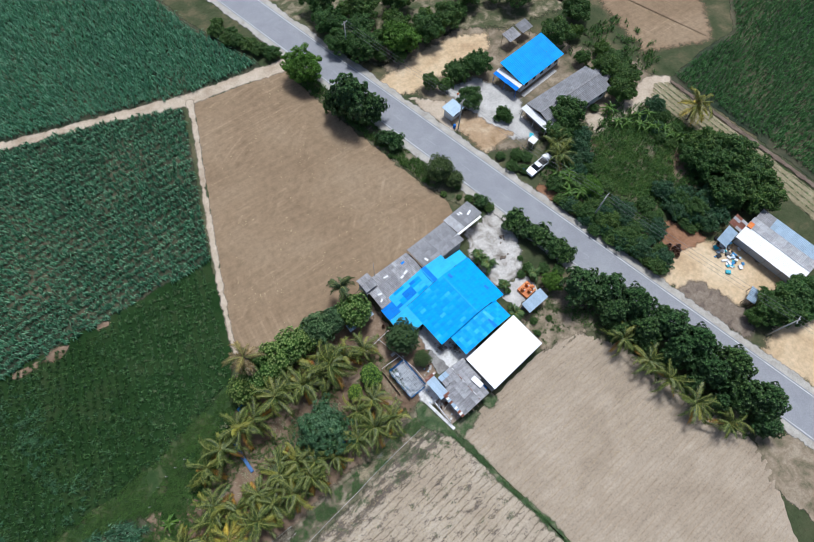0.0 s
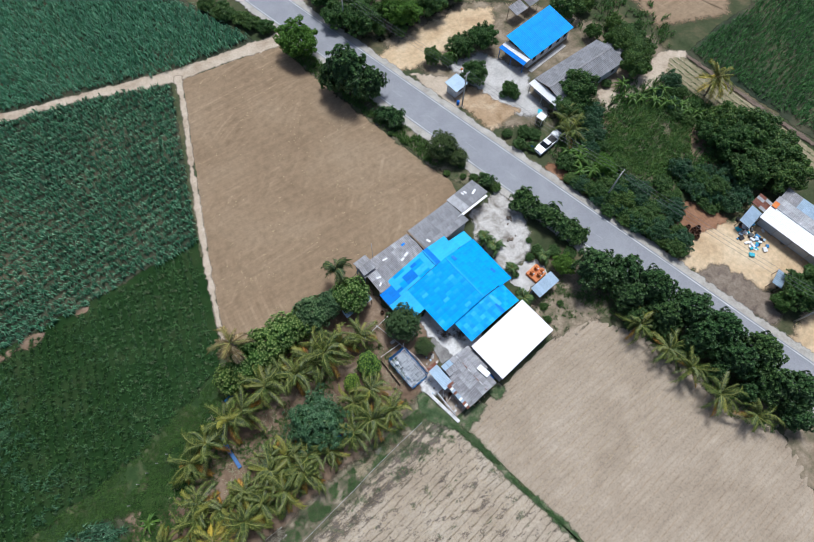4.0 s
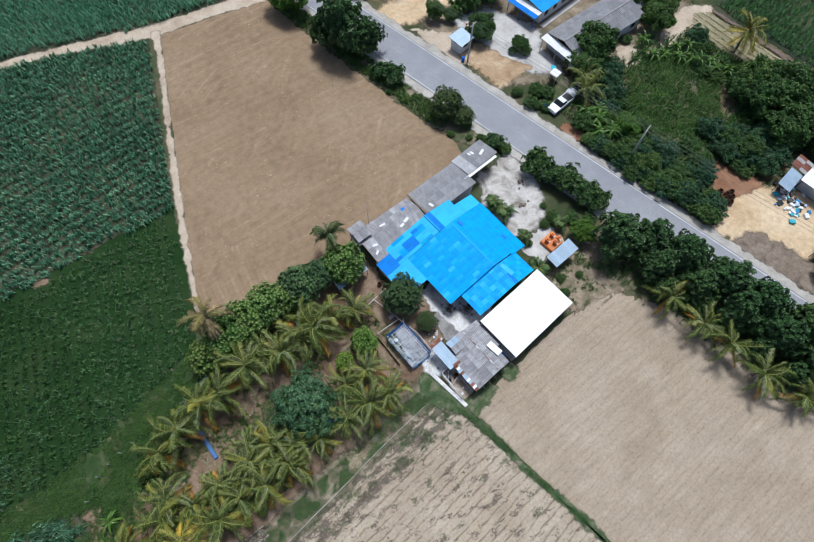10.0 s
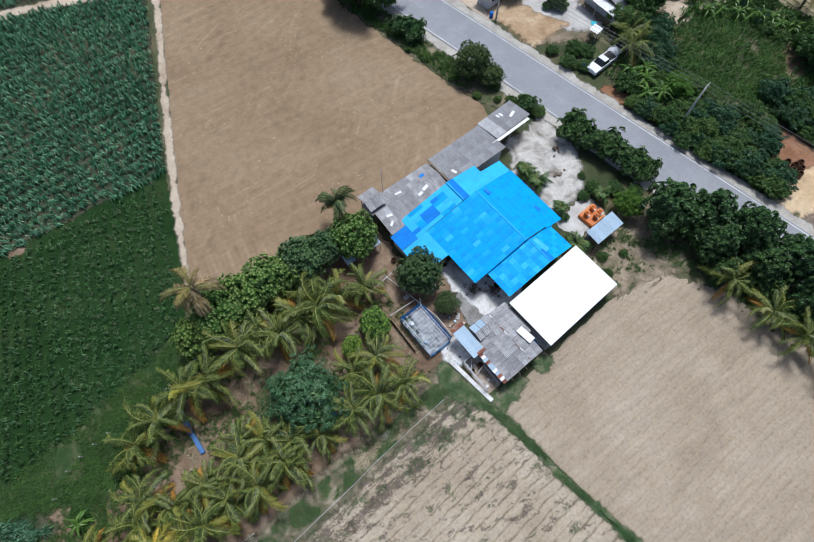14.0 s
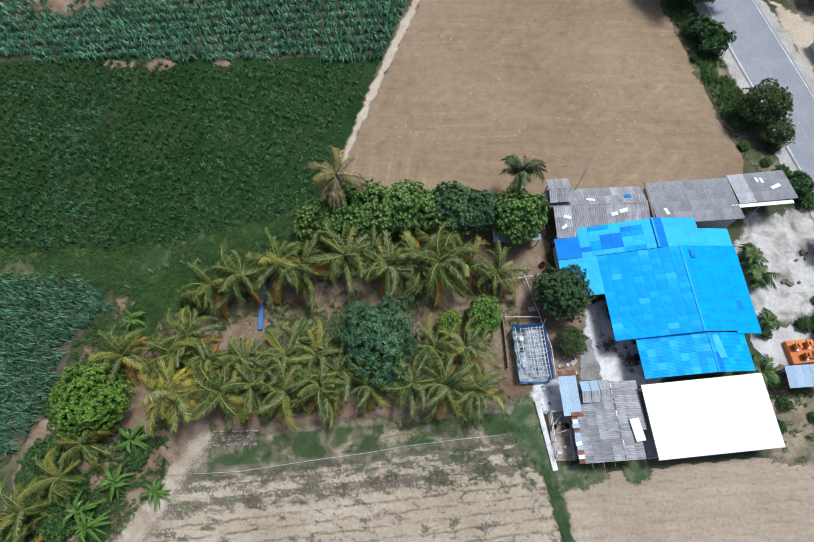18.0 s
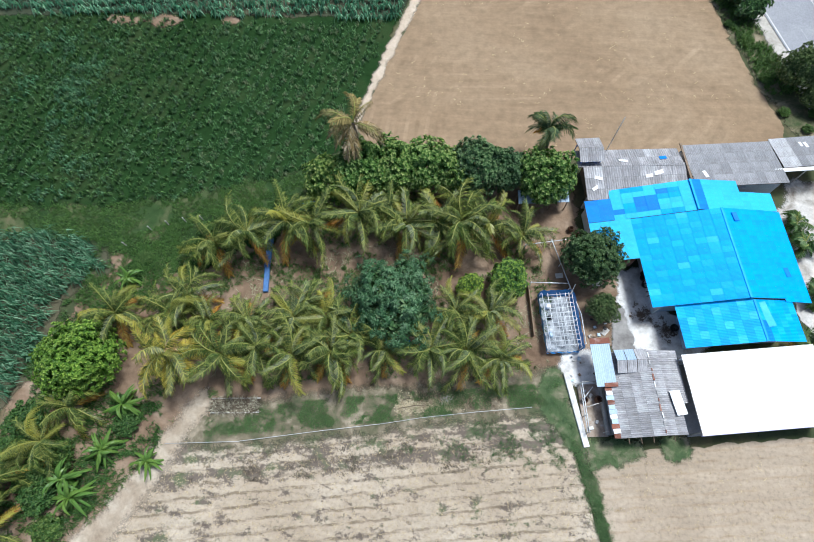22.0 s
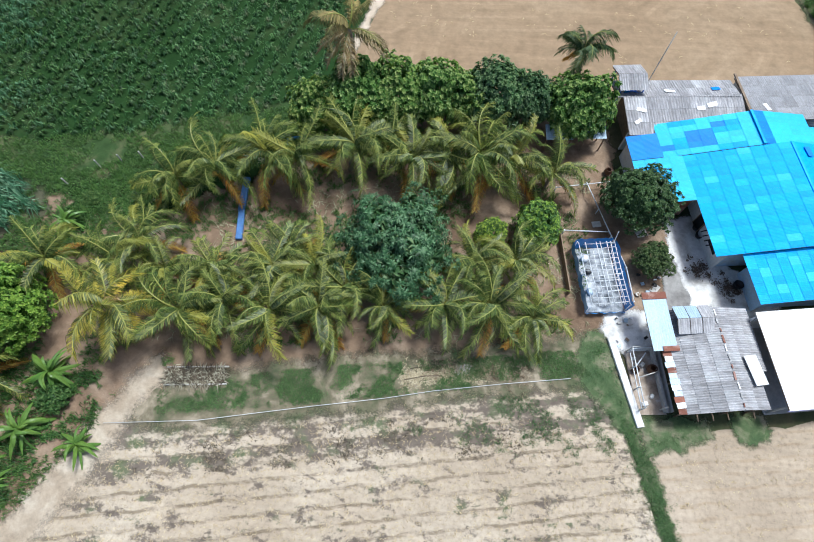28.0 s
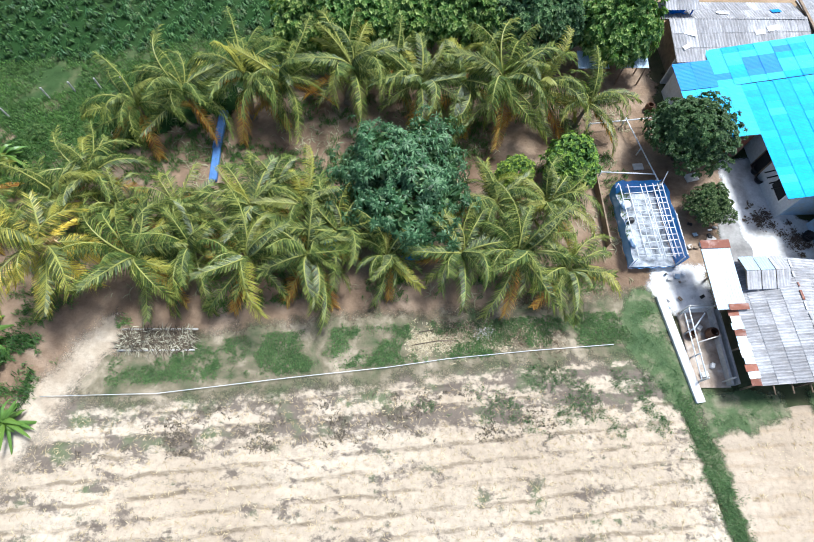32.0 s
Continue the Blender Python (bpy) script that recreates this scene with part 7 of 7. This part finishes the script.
# straw heap and dry debris on the field edge
M_TWIG = leafy("dry_twigs", (0.07, 0.05, 0.035), (0.14, 0.1, 0.07), (0.5, 0.44, 0.34), 0.05, 0.9)
bed = thing("brush_heap", pose(-17.8, 5.9, 0, 0, 0, 5), "heap of dry brushwood and straw edged by poles", "heap")
rb = np.random.default_rng(8)
part("brush", blades("brush", np.c_[rb.uniform(-1.9, 1.9, 260), rb.uniform(-0.5, 0.5, 260), np.full(260, 0.12)], M_TWIG, rb, 4, 0.6, 0.045, 0.25, 0.3), None, bed)
for y in (-0.6, 0.6):
    part("pole", tube("pole", [(-2.1, y, 0.15), (2.1, y + 0.05, 0.15)], 0.06, M_POST, 5), None, bed)
ash = thing("garden_bed", pose(-0.9, 7.55, 0, 0, 0, 11), "grey bare garden bed with dry leaves and ash", "garden bed")
part("earth", blades("earth", np.c_[rb.uniform(-3.1, 3.1, 900), rb.normal(0, 0.42, 900), np.full(900, 0.09)], M_STRAW, rb, 4, 0.2, 0.05, 0.1, 0.12), None, ash, "dry leaf litter")
part("ash_heap", leaves("ash_heap", np.c_[1.3 + rb.normal(0, 0.28, 160), 0.25 + rb.normal(0, 0.2, 160), rb.uniform(0.1, 0.2, 160)], np.tile((0, 0, 1.0), (160, 1)), M_CONC, rb, 0.09, 0.7), None, ash, "pale grey ash")
for y, a in ((0.62, -2.4), (-0.1, -2.9)):
    part("stick", tube("stick", [(a, y, 0.14), (a + 1.5, y + 0.12, 0.17), (a + 2.6, y + 0.02, 0.14)], 0.022, M_BARK, 5), None, ash, "dark dry stick")
tagged(new("debris", blades("debris", np.c_[rb.uniform(-2.5, 5, 420), 8 + rb.normal(0, 0.5, 420), np.full(420, 0.12)], M_TWIG, rb, 3, 0.26, 0.02, 0.2, 0.25)), "dry leaves and sticks along the orchard edge", "debris", "", "stuff")

# small shed and shrine in front of the house
hut = thing("small_shed", at_frame(33.55, 13.8, 8), "small open shed with a pale zinc roof", "shed")
roof(hut, (0, 0, 2.2), (4.6, 0, 2.2), (-0.2, 1.95, 2.45), M_ZINC, 0.8, 2.0, 5)
posts(hut, [(0.2, 0.2), (4.3, 0.2), (0.1, 1.7), (4.2, 1.7)], 2.2, M_WOOD)
part("wall", boxes(((2.2, 1.7, 0.8), (4.0, 0.08, 1.6))), M_WALLB, hut)
shrine = thing("shrine", at_frame(36.6, 17.8, 10), "orange tiled spirit-house platform with small altars", "shrine")
part("platform", boxes(((0, 0, 0.3), (2.5, 2.3, 0.6)), bevel=0.05), M_ORANGE, shrine)
for x, y in ((-0.6, 0.5), (0.6, 0.6), (0.0, -0.5), (0.8, -0.4)):
    part("altar", boxes(((x, y, 0.95), (0.45, 0.45, 0.5)), ((x, y, 1.28), (0.62, 0.62, 0.16)), ((x, y, 1.45), (0.3, 0.3, 0.2)), bevel=0.03), M_ORANGE, shrine, "small orange altar")
    part("tray", boxes(((x + 0.1, y - 0.35, 0.66), (0.35, 0.2, 0.1))), M_WHITE, shrine)
part("wall", boxes(((0, 0, 0.4), (0.18, 9.5, 0.8))), M_CONC, thing("yard_wall", pose(43.9, 24.6, 0, 0, 0, 17), "low concrete yard wall under the trees", "wall"))
for x, y, s in ((37.2, 25.4, 1.0), (39.2, 28.6, 0.8)):
    t = thing("rubble_heap", pose(x, y, 0.05), "flat heap of grey rubble on the yard", "heap")
    for k in range(12):
        part("stone", boxes(((rb.normal(0, 0.5 * s), rb.normal(0, 0.4 * s), 0.1), tuple(rb.uniform(0.15, 0.4, 3)), rb.uniform(0, 90)), bevel=0.04), M_GRAVEL, t)

# concrete tyres, baskets and shreds on the side yard
for k in range(34):
    s = rb.uniform(0, 1) ** 0.8
    x, y = 17.4 + 3.0 * s + rb.normal(0, 0.35), 17.9 - 2.4 * s + rb.normal(0, 0.4)
    t = tagged(new("litter", leaves("litter", np.c_[rb.normal(0, 0.16, (30, 2)), rb.uniform(0.02, 0.1, 30)], np.tile((0, 0, 1.0), (30, 1)), M_DARKSOIL, rb, 0.14, 0.6)), "dark scraps of coconut husk on the concrete", "litter", "litter on the side yard", "stuff")
    t.location = (x, y, 0.07)
for x, y in ((18.3, 21.0), (18.4, 20.3), (20.6, 16.2)):
    t = thing("tub", pose(x, y, 0.06), "black rubber tub by the wall", "tub", "tubs")
    part("tub", lathe("tub", [(0.02, 0.03), (0.3, 0.03), (0.36, 0.4), (0.32, 0.4), (0.27, 0.08), (0.01, 0.08)], M_BLACK), None, t)

# pale roofs under the mango trees
lean = thing("garden_shelter", at_frame(6.2, 27.3, 6), "low shelter with pale zinc sheets under the trees", "shelter")
roof(lean, (0, 0, 1.7), (2.2, 0, 1.7), (0, 1.3, 2.0), M_ZINC, 0.8, 1.3, 5)
roof(lean, (3.2, 0.1, 1.7), (5.0, 0.1, 1.7), (3.2, 1.3, 2.0), M_ZINC, 0.8, 1.3, 5)
posts(lean, [(0.1, 0.1), (2.1, 0.1), (3.3, 0.2), (4.9, 0.2), (0.1, 1.2), (4.9, 1.2)], 1.7, M_WOOD)

# ---- across the road ----
blue = thing("neighbour_house", at_frame(62.3, 54.2, 10.5), "neighbouring house with a bright blue roof and white walls", "house")
roof(blue, (1.6, 0, 2.7), (15.0, 0, 2.7), (1.6, 6.9, 3.9), M_BLUEROOF, 0.95, 1.7, 3)
roof(blue, (-0.3, 0.1, 2.3), (-0.3, 6.7, 2.3), (1.6, 0.1, 2.62), lambda i, j, a, b: M_WHITE if j else M_BLUEDARK, 0.95, 0.95, 3, label="low verandah roof with a white band")
walls(blue, 1.9, 0.5, 14.6, 6.4, 2.7, M_WALLW)
for x in (3.5, 6.0, 8.5, 11.0, 13.2):
    opening(blue, x, 0.42, 1.5, 1.2, 1.1, 0)
posts(blue, [(-0.1, 0.3), (-0.1, 3.4), (-0.1, 6.5)], 2.3, M_BLUEPAINT, 0.07)
part("step", boxes(((7, -0.6, 0.1), (11, 0.9, 0.2))), M_CONC, blue)
greyh = thing("neighbour_house", at_frame(60.1, 42.5, 5.2), "long house under a grey corrugated roof", "house")
roof(greyh, (1.9, 0, 2.7), (19.4, 0, 2.7), (1.9, 3.7, 3.5), M_GREYROOF, 0.95, 1.25, 3)
roof(greyh, (1.9, 7.4, 2.7), (19.4, 7.4, 2.7), (1.9, 3.7, 3.5), M_GREYROOF, 0.95, 1.25, 3)
roof(greyh, (0.5, 0.0, 2.4), (0.5, 7.4, 2.4), (1.9, 0, 2.65), M_WHITE, 0.95, 2.0, 4, label="whitish verandah roof")
part("ridge_cap", boxes(((10.6, 3.7, 3.56), (17.4, 0.35, 0.05))), M_GREYOLD, greyh)
walls(greyh, 2.1, 0.4, 19.1, 7.0, 2.65, M_WALLW)
for x in (5, 9, 13, 17):
    opening(greyh, x, 0.32, 1.5, 1.2, 1.1, 0)
posts(greyh, [(0.7, 0.3), (0.7, 3.7), (0.7, 7.1)], 2.35, M_POST, 0.08)
annex = thing("annex", at_frame(78.6, 46.1, 6), "small annex under grey roof sheets", "shed")
roof(annex, (0, 0, 2.3), (3.3, 0, 2.3), (0, 3.7, 2.7), M_GREYROOF, 0.95, 1.3, 3)
walls(annex, 0.3, 0.3, 3.0, 3.4, 2.25, M_WALLW)
back = thing("far_hut", at_frame(69.5, 66.2, 10), "small grey-roofed hut behind the blue house", "shed")
roof(back, (0, 0, 2.3), (3.6, 0, 2.3), (0, 2.6, 2.8), M_GREYOLD, 0.95, 1.3, 3)
roof(back, (4.2, 0, 2.3), (7.6, 0, 2.3), (4.2, 2.6, 2.8), M_GREYROOF, 0.95, 1.3, 3)
posts(back, [(0.2, 0.2), (3.4, 0.2), (4.4, 0.2), (7.4, 0.2), (0.2, 2.4), (7.4, 2.4)], 2.4, M_WOOD)
whiteh = thing("workshop", at_frame(77.0, -7.4, 9.5), "long workshop under white and grey roof sheets", "building")
roof(whiteh, (-0.3, 0, 2.5), (-0.3, 12.8, 2.5), (3.0, 0, 2.85), M_WHITEROOF, 1.0, 1.65, 4, label="white front slope")
roof(whiteh, (3.0, 0, 2.9), (3.0, 12.8, 2.9), (5.4, 0, 3.1), M_GREYPALE, 1.0, 1.2, 4, label="grey middle slope")
roof(whiteh, (8.6, 0, 2.6), (8.6, 12.6, 2.6), (5.4, 0, 3.1), lambda i, j, a, b: M_ZINC if i < a - 3 else M_GREYOLD, 1.0, 1.6, 4, label="zinc rear slope")
walls(whiteh, 0.6, 0.4, 8.2, 12.2, 2.4, M_WALLW)
part("patch_sheet", boxes(((3.4, 12.3, 3.05), (1.4, 0.9, 0.03))), M_ORANGE, whiteh, "orange patch sheet")
posts(whiteh, [(-0.1, y) for y in (0.2, 3.2, 6.4, 9.4, 12.6)], 2.5, M_POST, 0.07)
rusty = thing("lean_to", at_frame(75.2, 5.2, 9), "rusty lean-to beside the workshop", "shed")
roof(rusty, (1.0, 0, 2.2), (3.8, 0, 2.2), (1.0, 2.6, 2.5), lambda i, j, a, b: M_RUST if (i + j) % 3 else M_GREYPALE, 0.7, 1.3, 4)
roof(rusty, (-3.4, 0, 1.9), (0.9, 0.2, 1.9), (-3.2, 2.0, 2.2), M_ZINC, 0.9, 1.0, 4)
posts(rusty, [(-3.2, 0.2), (-1, 0.2), (1.2, 0.2), (3.6, 0.2), (-3, 1.8), (3.6, 2.4)], 2.0, M_WOOD)
kiosk = thing("kiosk", at_frame(46.9, 55.9, 13), "small roadside stall with a pale zinc roof", "stall")
roof(kiosk, (-0.2, -0.2, 2.2), (3.2, -0.2, 2.2), (-0.2, 2.9, 2.5), M_ZINC, 0.85, 1.5, 5)
walls(kiosk, 0.3, 0.3, 2.7, 2.5, 2.15, M_WALLW)
opening(kiosk, 1.5, 0.22, 1.4, 1.4, 0.8, 0)
tarpst = thing("blue_stall", at_frame(67.8, -5.8, 20), "low stall with a grey-blue tarp roof", "stall")
roof(tarpst, (0, 0, 1.7), (3.0, 0, 1.7), (0, 1.6, 1.95), M_ZINC, 1.0, 1.6, 3)
posts(tarpst, [(0.1, 0.1), (2.9, 0.1), (0.1, 1.5), (2.9, 1.5)], 1.75, M_WOOD)
t = thing("flower_stand", at_frame(52.6, 60.8, 10), "stand of potted red and white flowers", "stand")
for k in range(18):
    part("pot", boxes(((rb.uniform(-1, 1.2), rb.uniform(-1, 1), 0.25), (0.35, 0.35, 0.5)), bevel=0.05), (M_ORANGE, M_WHITE, M_RUST)[k % 3], t)
t = thing("canopy", at_frame(57.4, 42.6, 20), "small white and blue canopy by the bushes", "canopy")
part("cloth", boxes(((0, 0, 1.7), (1.9, 1.5, 0.06), (6, 8, 0)), bevel=0.02), M_WHITE, t)
part("cloth", boxes(((0.9, 0.9, 1.6), (1.2, 0.9, 0.05), (10, 4, 25)), bevel=0.02), M_TARP, t, "teal cloth")
posts(t, [(-0.8, -0.6), (0.8, -0.6), (-0.8, 0.6), (0.8, 0.6)], 1.65, M_PIPE, 0.03)
t = thing("barrel", pose(52.1, 38.4, 0.05), "blue plastic barrel by the road", "barrel")
part("barrel", lathe("barrel", [(0.02, 0), (0.28, 0), (0.32, 0.3), (0.32, 0.6), (0.28, 0.88), (0.02, 0.9)], M_BLUEPAINT), None, t)
t = copy_thing(t, pose(46.6, 54.6, 0.05))

# rubbish on the sandy yard
junk_mats = (M_WHITE, M_BLACK, M_TARP, M_WHITE, M_BLUENET, M_ZINC, M_RUST, M_BLACK)
for k in range(56):
    s = rb.uniform(0.25, 0.9, 3)
    x, y = 72.6 + rb.normal(0, 1.1) , 3.6 + rb.normal(0, 1.7)
    t = tagged(part("scrap", boxes(((0, 0, s[2] * 0.2), (s[0], s[1], s[2] * 0.4), (rb.uniform(-12, 12), rb.uniform(-12, 12), rb.uniform(0, 90))), bevel=0.03), junk_mats[k % 8], None), "discarded scrap piece on the sandy yard", "scrap", "scrap heap")
    t.location = (x, y, 0.12)


# parked cars
def build_car(label, paint, pickup):
    t = thing("pickup_truck" if pickup else "car", pose(0, 0, 0), label, "car")
    prof = [(-2.5, 0.45), (-2.5, 0.95), (-1.0, 1.0), (-0.85, 1.02), (0.0, 1.02), (1.0, 1.05), (2.3, 0.9), (2.45, 0.45)]
    bm = bmesh.new()
    rows = []
    for y in (-0.86, -0.9, 0.9, 0.86):
        rows.append([bm.verts.new((x, y, z - (0.0 if abs(y) > 0.88 else -0.03))) for x, z in prof])
    for a, b in zip(rows, rows[1:]):
        for i in range(len(prof) - 1):
            bm.faces.new((a[i], a[i + 1], b[i + 1], b[i]))
        bm.faces.new((a[-1], a[0], b[0], b[-1]))
    bm.faces.new(rows[0][::-1])
    bm.faces.new(rows[-1])
    part("body", bm, paint, t)
    x0, x1 = (-0.75, 1.1) if pickup else (-2.1, 1.1)
    cab = bmesh.new()
    lo = [cab.verts.new(p) for p in ((x0, -0.82, 1.0), (x1, -0.82, 1.0), (x1, 0.82, 1.0), (x0, 0.82, 1.0))]
    hi = [cab.verts.new(p) for p in ((x0 + 0.25, -0.66, 1.6), (x1 - 0.65, -0.66, 1.62), (x1 - 0.65, 0.66, 1.62), (x0 + 0.25, 0.66, 1.6))]
    for i in range(4):
        cab.faces.new((lo[i], lo[(i + 1) % 4], hi[(i + 1) % 4], hi[i]))
    cab.faces.new(hi)
    part("cabin_glass", cab, M_GLASS, t, "dark tinted glass")
    part("roof", boxes((((x0 + x1) / 2 - 0.2, 0, 1.63), (x1 - x0 - 0.95, 1.36, 0.06)), bevel=0.02), paint, t)
    if pickup:
        part("bed", boxes(((-1.7, 0, 0.98), (1.4, 1.5, 0.08))), M_BLACK, t, "dark open load bed")
    for x in (-1.55, 1.55):
        for y in (-0.85, 0.85):
            wheel = part("wheel", boxes(((0, 0, 0), (0.01, 0.01, 0.01))), M_BLACK, t, at=pose(x, y, 0.34, 90, 0, 0))
            part("tyre", lathe("tyre", [(0.2, -0.1), (0.34, -0.1), (0.36, 0), (0.34, 0.1), (0.2, 0.1)], M_RUBBER), None, wheel)
            part("rim", lathe("rim", [(0.01, 0.08), (0.2, 0.1), (0.2, -0.1), (0.01, -0.08)], M_CARG), None, wheel)
    for y in (-0.65, 0.65):
        part("headlight", boxes(((2.35, y, 0.78), (0.12, 0.35, 0.16)), bevel=0.03), M_WHITE, t)
        part("tail_light", boxes(((-2.5, y, 0.8), (0.05, 0.2, 0.25))), M_RUST, t)
    return t


c1 = build_car("parked white pickup truck under the trees", M_CARW, True)
c1.matrix_basis = pose(54.5, 37.4, 0.05, 0, 0, 190)
c2 = build_car("parked silver car beside the pickup", M_CARG, False)
c2.matrix_basis = pose(59.4, 38.5, 0.05, 0, 0, 190)

# power line
line = [(38.4, 84.6), (47.2, 54.0), (56.4, 22.8), (66.6, -11.0), (76.6, -44)]
for x, y in line:
    t = thing("utility_pole", pose(x, y, 0, 0, 0, 17), "grey concrete utility pole with a crossarm", "pole", "utility poles")
    part("pole", tube("pole", [(0, 0, -0.1), (0, 0, 8.2)], [0.16, 0.1], M_POST, 8), None, t)
    part("crossarm", boxes(((0, 0, 7.8), (1.6, 0.1, 0.1))), M_POST, t)
    for dx in (-0.7, 0, 0.7):
        part("insulator", boxes(((dx, 0, 7.93), (0.09, 0.09, 0.16)), bevel=0.02), M_WHITE, t)
for (xa, ya), (xb, yb) in zip(line, line[1:]):
    for dx in (-0.7, 0.0, 0.7):
        ox, oy = dx * math.cos(radians(17)), dx * math.sin(radians(17))
        w = thing("power_line", pose(0, 0, 0), "dark sagging overhead cable", "cable", "overhead cables")
        part("cable", tube("cable", [(xa + (xb - xa) * s + ox, ya + (yb - ya) * s + oy, 8.0 - 2.4 * s * (1 - s)) for s in np.linspace(0, 1, 9)], 0.022, M_WIRE, 4), None, w)
